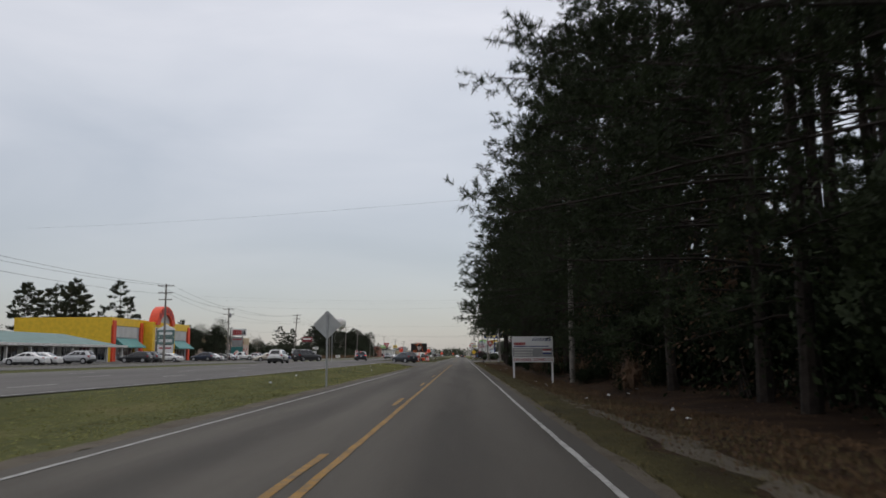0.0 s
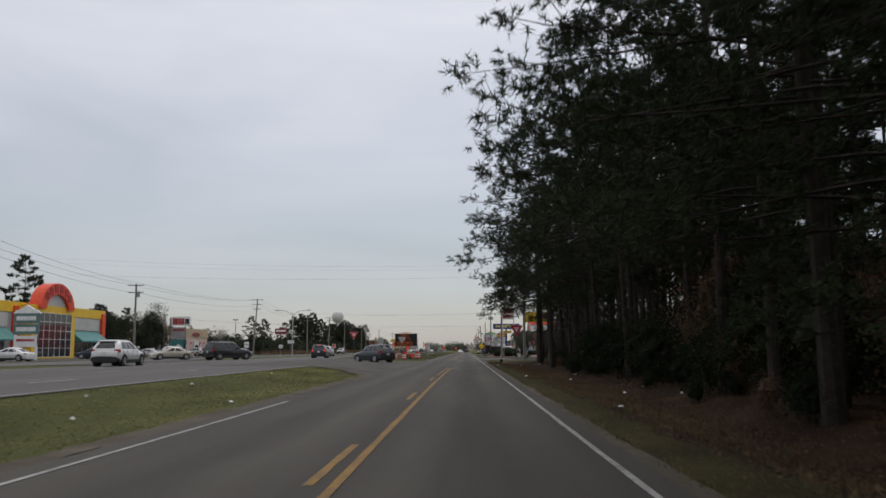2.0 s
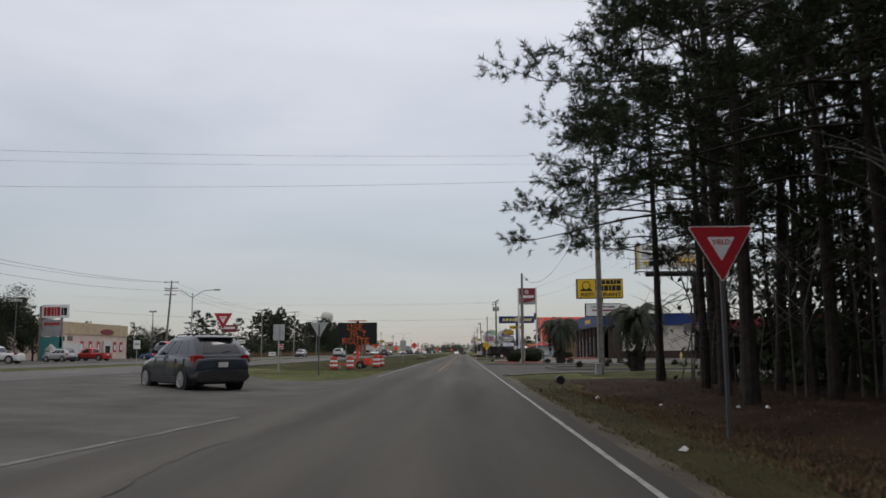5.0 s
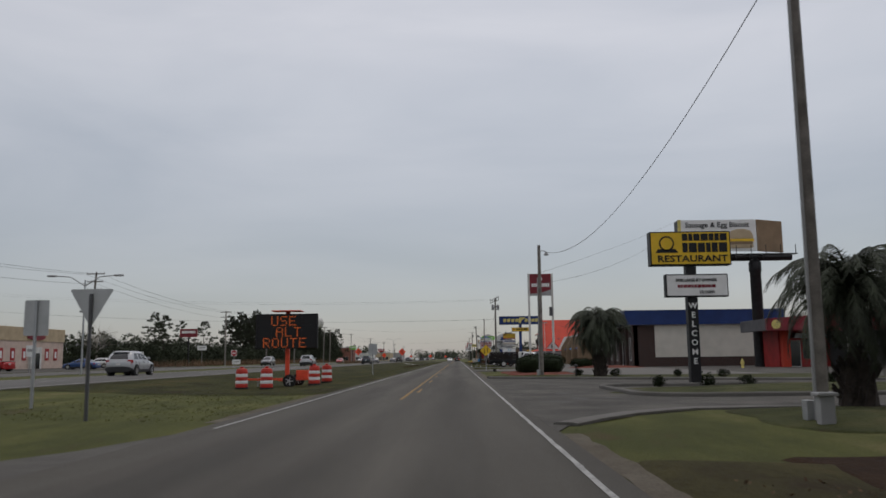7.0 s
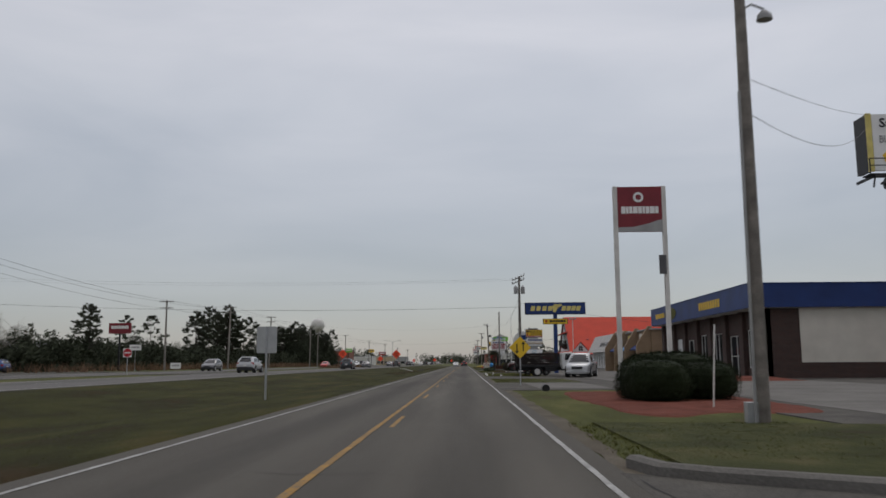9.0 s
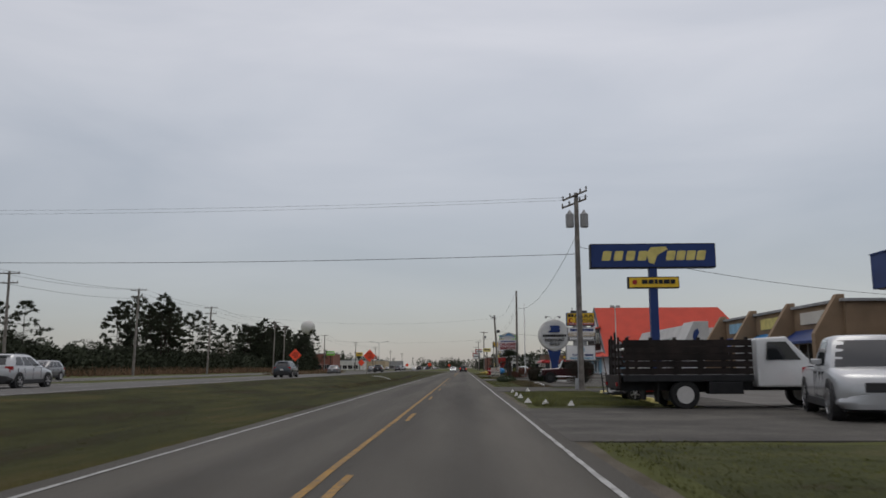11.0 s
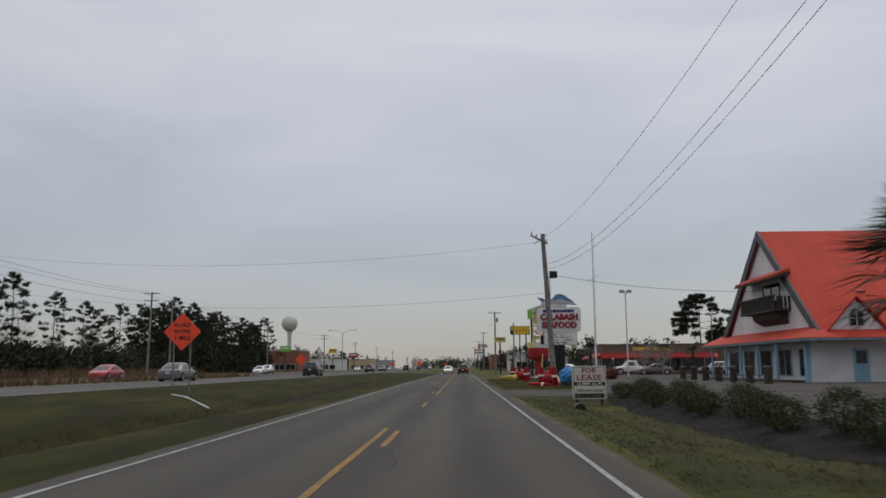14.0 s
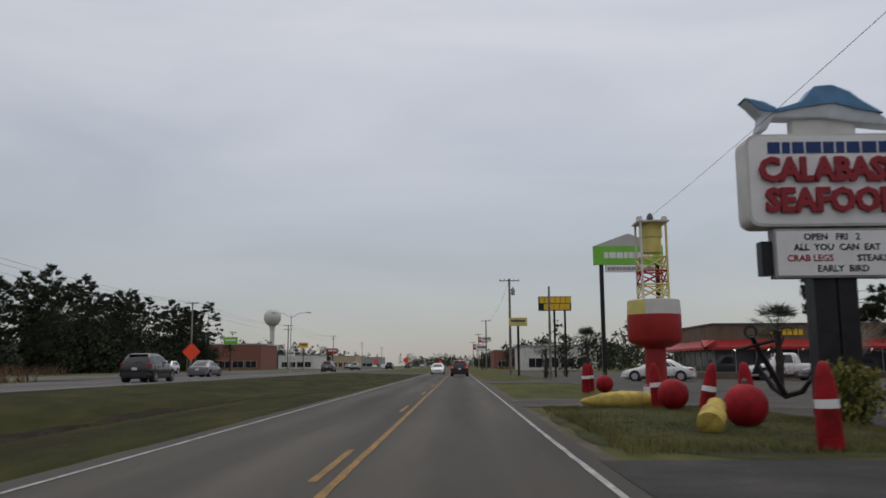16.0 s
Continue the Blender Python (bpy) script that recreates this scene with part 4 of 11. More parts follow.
def pine_shapes(seed, h, clear, reach, limbs, subs, tufts, nb, side=0.0, lean=0.0, needle=0.19, nw=0.016, wide=0.3, dead=1.2, tight=0.3, cap=(5.3, 2.2)):
    """Trunk, limbs and needle crown of a tall pine. side: pull of the limbs towards -x; wide: how high up the crown is broadest.
    Each limb forks into twigs that carry the needles in separate clumps."""
    rng = random.Random(seed)
    trunk, branch, crown = Shape(), Shape(), Shape()
    pts = []
    bx, by = rng.uniform(-0.3, 0.3), rng.uniform(-0.4, 0.4)
    for i in range(9):
        t = i / 8
        pts.append((bx * math.sin(2.6 * t) - lean * t * t, by * math.sin(3.1 * t), -0.15 + h * t))
    r0 = 0.0085 * h + rng.uniform(0, 0.03)
    trunk.tube(pts, [r0 * (1.25 if i == 0 else 1 - 0.88 * (i / 8) ** 1.2) for i in range(9)], 8)

    def at(z):
        t = max(0.0, min(0.999, (z + 0.15) / h)) * 8
        i = int(t)
        return Vector(pts[i]).lerp(Vector(pts[i + 1]), t - i)

    spots = []
    for i in range(limbs):
        u = (i + rng.random()) / limbs
        z = clear + (h - clear - 0.4) * u
        a = rng.uniform(0, math.tau)
        full = (0.55 + 0.45 * u / wide) if u < wide else 1 - 0.85 * ((u - wide) / (1 - wide)) ** 0.85
        ln = reach * full * rng.uniform(0.62, 1.05)
        d = Vector((math.cos(a), math.sin(a), 0))
        if side:
            d = (d + Vector((-side, 0, 0))).normalized()
            ln *= 0.7 + 0.4 * max(0.0, -d.x)
            ln = min(ln, (cap[0] - cap[1] * smooth_step(6.0, 9.5, z)) / max(0.3, -d.x))
        p = at(z)
        rise = rng.uniform(-0.1, 0.2) + 0.35 * u
        path = []
        for j in range(6):
            t = j / 5
            path.append(p + d * ln * t + Vector((0.2 * math.sin(3 * t + i), 0.2 * math.cos(2.4 * t + i), ln * (rise * t - 0.22 * t * t + 0.08 * t ** 4))) * min(1, 3 * t))
        branch.tube(path, [0.034 * (ln / 4) ** 0.5 * (1 - 0.85 * j / 5) + 0.005 for j in range(6)], 4)
        for k in range(subs):
            t = min(0.999, 0.4 + 0.6 * (k + rng.random()) / subs) if k else 0.97
            q = path[int(t * 5)].lerp(path[min(5, int(t * 5) + 1)], t * 5 - int(t * 5))
            turn = (1 if k % 2 else -1) * rng.uniform(0.35, 1.1) if k else 0.0
            e = Vector((d.x * math.cos(turn) - d.y * math.sin(turn), d.x * math.sin(turn) + d.y * math.cos(turn), rng.uniform(-0.05, 0.5))).normalized()
            sl = (0.3 + 0.17 * ln) * rng.uniform(0.6, 1.2)
            tip = q + e * sl
            branch.tube([q, tip], [0.013, 0.005], 3)
            for m in range(tufts):
                o = Vector((rng.gauss(0, 1), rng.gauss(0, 1), rng.gauss(0, 0.8))).normalized() * tight * rng.uniform(0.25, 1.0) if m else Vector((0, 0, 0.01))
                c = q + e * sl * rng.uniform(0.55, 1.0) + o
                spots.append((c, (e * 0.5 + o.normalized() * 0.8).normalized()))
    for k in range(5):
        spots.append((at(h * 0.985) + Vector((rng.gauss(0, 0.25), rng.gauss(0, 0.25), rng.uniform(-0.5, 0.2))), Vector((0, 0, 1))))
    needle_tufts(crown, spots, nb, needle, nw, seed)
    for i in range(int(clear * dead)):
        z = rng.uniform(1.2, clear + 1.5)
        a, ln = rng.uniform(0, math.tau), rng.uniform(0.5, 2.2)
        p = at(z)
        e = Vector((math.cos(a), math.sin(a), 0))
        mid, tip = p + e * ln * 0.6 + Vector((0, 0, rng.uniform(-0.15, 0.2))), p + e * ln + Vector((0, 0, rng.uniform(-0.5, 0.15)))
        branch.tube([p, mid, tip], [0.018, 0.012, 0.004], 3)
        for k in range(3):
            q = mid.lerp(tip, rng.random())
            branch.tube([q, q + Vector((rng.gauss(0, 0.3), rng.gauss(0, 0.3), rng.gauss(-0.1, 0.2)))], [0.007, 0.003], 3)
    return trunk, branch, crown


def tree(name, shapes, mats, label, category="tree", group="", at=(0, 0, -200)):
    t = thing(name, label, category, at, 0, group)
    for nm, s, m in zip(("trunk", "limb_work", "crown"), shapes, mats):
        o = part(nm, s, m, t, smooth=nm == "trunk")
        if nm != "trunk":
            o["kind"] = "stuff"
    return t


def broad_shapes(seed, h, r, n=150, per=9, size=0.16, clear=0.25, flat=1.0):
    """A rounded uneven tree: trunk, boughs and many leaf clumps."""
    rng = random.Random(seed)
    trunk, branch, crown = Shape(), Shape(), Shape()
    trunk.tube([(0, 0, -0.15), (rng.uniform(-0.2, 0.2), 0.1, h * 0.3), (rng.uniform(-0.3, 0.3), -0.1, h * 0.8)], [0.02 * h + 0.03, 0.014 * h + 0.02, 0.02], 7)
    lobes = [(Vector((rng.uniform(-0.6, 0.6) * r, rng.uniform(-0.6, 0.6) * r, h * rng.uniform(clear + 0.12, 0.9))), r * rng.uniform(0.32, 0.62)) for _ in range(9)]
    for c, q in lobes:
        branch.tube([(0, 0, h * clear), c * 0.55 + Vector((0, 0, h * clear * 0.3)), c], [0.05, 0.03, 0.008], 4)
    for _ in range(n):
        c, q = rng.choice(lobes)
        d = Vector((rng.gauss(0, 1), rng.gauss(0, 1), rng.gauss(0, 1))).normalized()
        p = c + d * q * rng.uniform(0.55, 1.05)
        p.z = max(p.z, 0.25)
        leaves(crown, p, per, 0.2 * q + 0.05, size, rng)
    return trunk, branch, crown


def shrub_shapes(seed, w, d, h, n, size, box=False, per=7, stems=6, dense=True, core=0.86, rough=0.2, loose=0.04):
    """A shrub or clipped hedge: short stems, a dense heart and a shell of small leaves."""
    rng = random.Random(seed)
    stem, crown = Shape(), Shape()
    for i in range(stems):
        a = rng.uniform(0, math.tau)
        stem.tube([(0.15 * w * math.cos(a), 0.15 * d * math.sin(a), -0.1), (0.3 * w * math.cos(a), 0.3 * d * math.sin(a), 0.6 * h)], [0.03, 0.012], 4)
    e = 3.0 if box else 2.4

    def skin(q, k):
        f = k / (abs(q.x) ** e + abs(q.y) ** e + abs(q.z) ** e) ** (1 / e)
        f *= 1 + (0.06 if box else rough) * noise.noise(q * 2.3 + Vector((seed, 0, 0)))
        return Vector((q.x * f * w / 2, q.y * f * d / 2, max(0.03, h * 0.5 + q.z * f * h / 2)))

    if dense:
        k0, nu, nv = 0, 18, 10
        for j in range(nv + 1):
            for i in range(nu):
                a, b = math.tau * i / nu, math.pi * (j / nv - 0.5)
                crown.v.append(tuple(skin(Vector((math.cos(a) * math.cos(b), math.sin(a) * math.cos(b), math.sin(b))), core + 0.05 * rng.random())))
        crown.f += [(j * nu + i, j * nu + (i + 1) % nu, (j + 1) * nu + (i + 1) % nu, (j + 1) * nu + i) for j in range(nv) for i in range(nu)]
    for _ in range(n):
        q = Vector((rng.gauss(0, 1), rng.gauss(0, 1), rng.gauss(0.15, 1))).normalized()
        leaves(crown, skin(q, rng.uniform(core - 0.02, 1.0)), per, (0.03 if box else 0.05 + loose * h), size, rng)
    return stem, crown


def shrub(name, label, at, w, d, h, n, size, material, seed, box=False, category="shrub", rz=0, group="", per=7, dense=True):
    t = thing(name, label, category, at, rz, group)
    stem, crown = shrub_shapes(seed, w, d, h, n, size, box, per, 6, dense)
    part("stem_work", stem, M_BARK, t)["kind"] = "stuff"
    part("foliage", crown, material, t)
    return t


# the pine wood beside the frontage road
EDGE = [tree("pine_tree", pine_shapes(11 + i, 16.5 + i % 3, 1.7 + 0.5 * i, 6.3, 50, 4, 14, 23, side=0.6, lean=0.3, wide=0.36, needle=0.16, nw=0.02, tight=0.48), (M_BARK, M_BARK, M_NEEDLE),
             "tall dark pine leaning over the road verge", group="pines beside the road") for i in range(4)]
OPEN = [tree("pine_tree", pine_shapes(31 + i, 14.5 + i, 4.3 + 0.4 * i, 6.3, 25, 4, 18, 24, side=0.65, lean=0.3, wide=0.22, needle=0.16, nw=0.019, dead=2.2, tight=0.52), (M_BARK, M_BARK, M_NEEDLE),
             "tall pine with a bare lower trunk", group="pines beside the road") for i in range(3)]
BROAD = [tree("pine_tree", pine_shapes(45, 17.5, 5.0, 6.6, 28, 4, 18, 24, side=0.75, lean=0.4, wide=0.45, needle=0.16, nw=0.019, dead=2.2, tight=0.52, cap=(4.2, 0.3)), (M_BARK, M_BARK, M_NEEDLE),
              "tall pine with long limbs over the road", group="pines beside the road")]
DEEP = [tree("pine_tree", pine_shapes(51 + i, 15 + i, 6.4 + 0.7 * i, 2.6, 17, 3, 6, 14, needle=0.25, nw=0.046, dead=2.5, tight=0.45), (M_BARK, M_BARK, M_NEEDLE),
             "slender pine trunk standing deep in the wood", group="pines in the wood") for i in range(4)]
MID = [tree("pine_tree", pine_shapes(71 + i, 15.5 + i, 3.2 + i, 4.2, 30, 4, 7, 16, needle=0.24, nw=0.04, dead=1.5, tight=0.45), (M_BARK, M_BARK, M_NEEDLE),
             "dark bushy pine standing among the trunks", group="pines in the wood") for i in range(2)]
rng = random.Random(5)
spots = []


def plant(kinds, x, y, s, first):
    k = kinds[len(spots) % len(kinds)]
    tip = 0 if first else 3.0
    m = pose(x, y, ground_z(x, y), rng.uniform(-tip, tip), rng.uniform(-tip, tip), rng.uniform(-25, 25) if first else rng.uniform(0, 360)) @ Matrix.Scale(s, 4)
    c = copy_thing(k, pose(0, 0, 0))
    c.matrix_basis = m
    spots.append((x, y))


y = -12.0
while y < 62:
    plant(EDGE, 7.2 + rng.uniform(-0.5, 0.9), y, rng.uniform(0.9, 1.08), True)
    y += rng.uniform(2.9, 4.3)
for x, y in ((6.1, 57.5), (6.0, 62.0)):
    plant(EDGE, x, y, 1.0, True)
for x, y in ((6.2, 118.0), (6.4, 81.0), (6.5, 88.5)):
    plant(OPEN, x, y, 1.02, True)
plant(BROAD, 5.9, 105.0, 1.0, True)
y = 64.0
while y < 131:
    thin = 73 < y < 97
    plant(OPEN, 6.9 + rng.uniform(-0.6, 1.4) + (0.7 if 97 < y < 115 else 1.2 if thin else 0), y, rng.uniform(0.85, 1.0), True)
    y += rng.uniform(3.4, 4.8) if thin else rng.uniform(2.4, 3.6)
for i in range(140):
    x, y = (rng.uniform(9, 27), rng.uniform(-15, 134)) if i < 95 else (rng.uniform(8, 20), rng.uniform(70, 133))
    if min((x - a) ** 2 + (y - b) ** 2 for a, b in spots) > 1.6:
        plant(DEEP, x, y, rng.uniform(0.75, 1.1), False)
for i in range(30):
    plant(DEEP, rng.uniform(8.8, 13), rng.uniform(2, 60), rng.uniform(1.0, 1.2), False)
for i in range(45):
    plant(DEEP, rng.uniform(7.8, 16), rng.uniform(84, 132) if i < 25 else rng.uniform(106, 132), rng.uniform(0.55, 0.85), False)
for i in range(26):
    plant(DEEP, rng.uniform(7.4, 13), rng.uniform(104, 131), rng.uniform(0.38, 0.52), False)
for i in range(17):
    plant(MID, rng.uniform(10, 14.5), 64 + 2.3 * i + rng.uniform(-0.8, 0.8), rng.uniform(0.9, 1.05), False)
for i in range(7):
    plant(MID, rng.uniform(10, 13), 24 + 4.5 * i, rng.uniform(0.95, 1.1), False)
for i in range(5):
    plant(MID, rng.uniform(10.5, 14), 118 + 3 * i, rng.uniform(0.7, 0.9), False)
for t in EDGE + OPEN + BROAD + DEEP + MID:
    for o in (*t.children_recursive, t):
        bpy.data.objects.remove(o)

# thin bare saplings and understory at the edge of the wood
saps = []
for i in range(3):
    t = thing("sapling", "thin pale bare sapling at the wood's edge", "sapling", (0, 0, -200), 0, "saplings")
    rr = random.Random(90 + i)
    part("stem", Shape().tube([(0, 0, -0.1), (0.3, 0.1, 2.5), (0.15 - 0.5 * i, 0.3, 5.5 + i)], [0.035, 0.028, 0.01], 6), M_SAPBARK, t, smooth=True)
    s = Shape()
    for j in range(12):
        z = rr.uniform(1.5, 5.2)
        a = rr.uniform(0, 6.3)
        s.tube([(0.2, 0.1, z), (0.2 + 0.7 * math.cos(a), 0.1 + 0.7 * math.sin(a), z + 0.5), (0.2 + 1.4 * math.cos(a), 0.1 + 1.4 * math.sin(a), z + 0.8)], [0.02, 0.012, 0.004], 3)
    part("twig_work", s, M_SAPBARK, t)["kind"] = "stuff"
    saps.append(t)
for i in range(44):
    x, y = rng.uniform(6.6, 11), rng.uniform(100, 132)
    c = copy_thing(saps[i % 3], pose(0, 0, 0))
    c.matrix_basis = pose(x, y, ground_z(x, y), rng.uniform(-7, 7), rng.uniform(-7, 7), rng.uniform(0, 360)) @ Matrix.Scale(rng.uniform(0.6, 1.1), 4)
for t in saps:
    for o in (*t.children_recursive, t):
        bpy.data.objects.remove(o)
under = []
for i in range(3):
    t = thing("understory_shrub", "dark evergreen undergrowth below the pines", "shrub", (0, 0, -200), 0, "undergrowth")
    a, b = shrub_shapes(70 + i, 3.4, 3.4, 3.6 + 0.5 * i, 300, 0.075, per=7, core=0.5, rough=0.7, loose=0.1)
    part("stem_work", a, M_BARK, t)["kind"] = "stuff"
    part("foliage", b, (M_LEAF_DARK, M_LEAF, M_DEADLEAF)[i], t)
    under.append(t)
for i in range(190):
    y = rng.uniform(-12, 86) if i < 120 else rng.uniform(86, 133)
    x = rng.uniform(7.0, 13) if i < 120 else rng.uniform(max(9.5, 9.5 + 0.12 * (133 - y)), 28)
    k = under[0 if i % 7 else (1 if i % 2 else 2)]
    s = rng.uniform(0.8, 1.4) * (1 - 0.5 * smooth_step(48, 66, y)) if i < 120 else rng.uniform(0.45, 0.8)
    c = copy_thing(k, pose(0, 0, 0))
    c.matrix_basis = pose(x, y, ground_z(x, y), 0, 0, rng.uniform(0, 360)) @ Matrix.Scale(s, 4)
for i in range(40):
    x, y = (rng.uniform(6.2, 8.2), rng.uniform(69, 91)) if i < 26 else (rng.uniform(7.8, 9.4), rng.uniform(91, 114))
    c = copy_thing(under[0], pose(0, 0, 0))
    c.matrix_basis = pose(x, y, ground_z(x, y), 0, 0, rng.uniform(0, 360)) @ Matrix.Scale(rng.uniform(0.45, 0.72) if i < 26 else rng.uniform(0.25, 0.4), 4)
for i in range(26):
    x, y = rng.uniform(9.3, 22), rng.uniform(122, 133.5)
    c = copy_thing(under[i % 2], pose(0, 0, 0))
    c.matrix_basis = pose(x, y, ground_z(x, y), 0, 0, rng.uniform(0, 360)) @ Matrix.Scale(rng.uniform(0.45, 0.75), 4)
for i in range(26):
    x, y = rng.uniform(9.5, 15), rng.uniform(66, 85)
    c = copy_thing(under[2 if i % 4 == 0 else i % 2], pose(0, 0, 0))
    c.matrix_basis = pose(x, y, ground_z(x, y), 0, 0, rng.uniform(0, 360)) @ Matrix.Scale(rng.uniform(1.0, 1.4), 4)
for i in range(75):
    x, y = (rng.uniform(5.4, 7.4), rng.uniform(26, 98)) if i < 60 else (rng.uniform(6.2, 8), rng.uniform(98, 112))
    c = copy_thing(under[0 if i % 5 else 2], pose(0, 0, 0))
    c.matrix_basis = pose(x, y, ground_z(x, y), 0, 0, rng.uniform(0, 360)) @ Matrix.Scale(rng.uniform(0.16, 0.36), 4)
for t in under:
    for o in (*t.children_recursive, t):
        bpy.data.objects.remove(o)


# the shaded mass of the wood's interior
rr = random.Random(17)
mass = Shape()
for i in range(3000):
    x, y = rr.uniform(14, 46), rr.uniform(-25, 131)
    z = rr.uniform(0.3, 4.5) if i % 4 else rr.uniform(4.5, 12.5)
    if z < 3.0 or (y < 58 and i % 4) or (y > 118 and z < 6):
        leaves(mass, (x, y, ground_z(x, y) + z), 12, 0.6, 0.19, rr)
for i in range(600):
    x, y = rr.uniform(11.5, 32), rr.uniform(108, 132)
    leaves(mass, (x, y, rr.uniform(0.3, 4.2)), 6, 0.5, 0.24, rr)
for i in range(360):
    x, y = rr.uniform(8.6, 15), rr.uniform(119, 132.5)
    leaves(mass, (x, y, rr.uniform(0.2, 4.2)), 6, 0.4, 0.17, rr)
for i in range(1000):
    x, y = rr.uniform(9.5, 22), rr.uniform(65, 88)
    leaves(mass, (x, y, rr.uniform(0.5, 3.2)), 6, 0.45, 0.16, rr)
tagged(part("wood_interior", mass, M_NEEDLE), "dense dark undergrowth and crowns inside the pine wood", "woods", kind="stuff")


# grass blades along the verges
def grass(name, zones, n, label, material=None, hmin=0.03, hmax=0.09, seed=2, lift=0.0):
    rr = random.Random(seed)
    s = Shape()
    for _ in range(n):
        x0, x1, y0, y1 = rr.choice(zones)
        u = rr.random()
        x, y = x0 + (x1 - x0) * u, rr.uniform(y0, y1)
        z = ground_z(x, y) + 0.02
        for _ in range(4):
            a, h = rr.uniform(0, 6.3), rr.uniform(hmin, hmax)
            w = 0.008
            dx, dy = math.cos(a), math.sin(a)
            px, py = x + rr.uniform(-0.06, 0.06), y + rr.uniform(-0.06, 0.06)
            k = len(s.v)
            s.v += [(px - dy * w, py + dx * w, z), (px + dy * w, py - dx * w, z), (px + dx * h * 0.6, py + dy * h * 0.6, z + h + lift)]
            s.f.append((k, k + 1, k + 2))
    return tagged(part(name, s, material or M_BLADE), label, "grass", kind="stuff")


grass("grass_tufts", [(-9, -4.8, 6 + 12 * i, 18 + 12 * i) for i in range(6)] + [(-9, -5.0, 78, 85), (-9, -6.4, 85, 91)], 13000, "short tufts of dull winter grass on the median", None, 0.012, 0.04)
grass("grass_tufts", [(-10.5, -4.7, 140 + 20 * i, 160 + 20 * i) for i in range(12)], 15000, "olive tufts of rough grass on the sunken median", M_GREENBLADE, 0.015, 0.05, 26)
grass("grass_tufts", [(2, 6, 172, 178), (2, 5, 210, 221), (2, 4, 258, 281), (2, 3.8, 294, 318)], 7000, "short tufts of grass on the verge", M_GREENBLADE, 0.015, 0.05, 3)
grass("grass_tufts", [(2.2, 6.2, 330.3, 344), (2.2, 7, 350.5, 361.5), (2.2, 5.7, 232.6, 246)], 17000, "short uneven grass on the islands", M_ISLEBLADE, 0.01, 0.05, 22, 0.07)
grass("dry_grass", [(2.2, 6.1, 330, 344), (2.2, 7, 350.5, 361.5)], 3000, "dead brown grass among the green on the islands", M_DRYBLADE, 0.01, 0.06, 23, 0.07)
grass("dry_grass", [(3.2, 4.9, 294, 318)], 900, "dead brown grass on the ditch side", M_DRYBLADE, 0.03, 0.08, 25)
grass("dry_grass", [(-10.2 + 0.15 * k, -8.6 + 0.05 * k, 252 + 15 * k, 268 + 15 * k) for k in range(1, 8)], 2600, "dark dead weeds leaning in the ditch", M_DITCHBLADE, 0.05, 0.16, 24)
grass("grass_tufts", [(1.9, 3.4, 5 + 20 * i, 25 + 20 * i) for i in range(6)], 13000, "dull olive grass along the wooded verge", M_VERGEBLADE, 0.015, 0.06, 4)


grass("dry_grass", [(2.9, 5.2, 5 + 20 * i, 25 + 20 * i) for i in range(6)] + [(3.5, 8, 60, 132)], 20000, "dry brown grass thinning out towards the pines", M_DRYBLADE, 0.03, 0.1, 13)
grass("grass_tufts", [(3.0, 4.6, 5 + 20 * i, 25 + 20 * i) for i in range(6)], 6000, "thin olive grass among the pine straw", M_VERGEBLADE, 0.03, 0.09, 14)


grass("dry_grass", [(3.8, 5.2, 257, 279), (4.8, 7.1, 296, 318)], 2200, "dry weeds and grass in the bed beside the lot", M_DITCHBLADE, 0.03, 0.12, 15)
grass("grass_tufts", [(3.6, 5.3, 257, 279)], 2500, "olive weeds in the bed beside the lot", M_VERGEBLADE, 0.04, 0.14, 16)


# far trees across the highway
FAR = [tree("far_tree", broad_shapes(200 + i, 9 + 1.5 * i, 3.4 + 0.3 * i, 280, 24, 0.16, 0.12), (M_BARK, M_BARK, M_NEEDLE_HAZED), "dark evergreen tree beyond the highway", group="trees beyond the highway") for i in range(3)]
FARPINE = [tree("far_pine", pine_shapes(220 + i, 14 + 1.2 * i, 4.6 + 1.3 * i, 4.0, 34, 4, 3, 14, needle=0.42, nw=0.12, wide=0.42, tight=0.35), (M_BARK, M_BARK, M_NEEDLE_HAZED), "tall far pine with a dense tufted crown", group="trees beyond the highway") for i in range(3)]


UMBRELLA = [tree("far_pine", pine_shapes(240, 12.4, 5.4, 4.9, 38, 5, 8, 28, needle=0.4, nw=0.07, wide=0.5, tight=0.4), (M_BARK, M_BARK, M_NEEDLE_HAZED), "lone spreading pine with a bare trunk behind the diner")]


def far(kinds, x, y, s):
    k = kinds[rng.randrange(len(kinds))]
    c = copy_thing(k, pose(0, 0, 0))
    c.matrix_basis = pose(x, y, HWY_Z, 0, 0, rng.uniform(0, 360)) @ Matrix.Scale(s, 4)


for i in range(12):
    far(FARPINE, rng.uniform(-99, -86), 172 + 3.6 * i + rng.uniform(-1, 1), rng.uniform(1.0, 1.25))
for i in range(9):
    far(FAR, rng.uniform(-70, -64), rng.uniform(197, 226), rng.uniform(0.7, 0.9))
for i in range(16):
    far(FAR if i % 2 else FARPINE, rng.uniform(-105, -92), rng.uniform(225, 290), rng.uniform(0.8, 1.1))
for i in range(40):
    far(FAR, rng.uniform(-78, -60), rng.uniform(286, 450), rng.uniform(0.4, 0.66))
for y0, y1, n, sc in ((296, 330, 5, 0.72), (361, 399, 17, 0.92), (404, 448, 4, 0.8), (450, 540, 40, 0.95)):
    for i in range(n):
        far(FARPINE, rng.uniform(-70, -59), y0 + (y1 - y0) * (i + rng.random()) / n, sc * rng.uniform(0.9, 1.08))
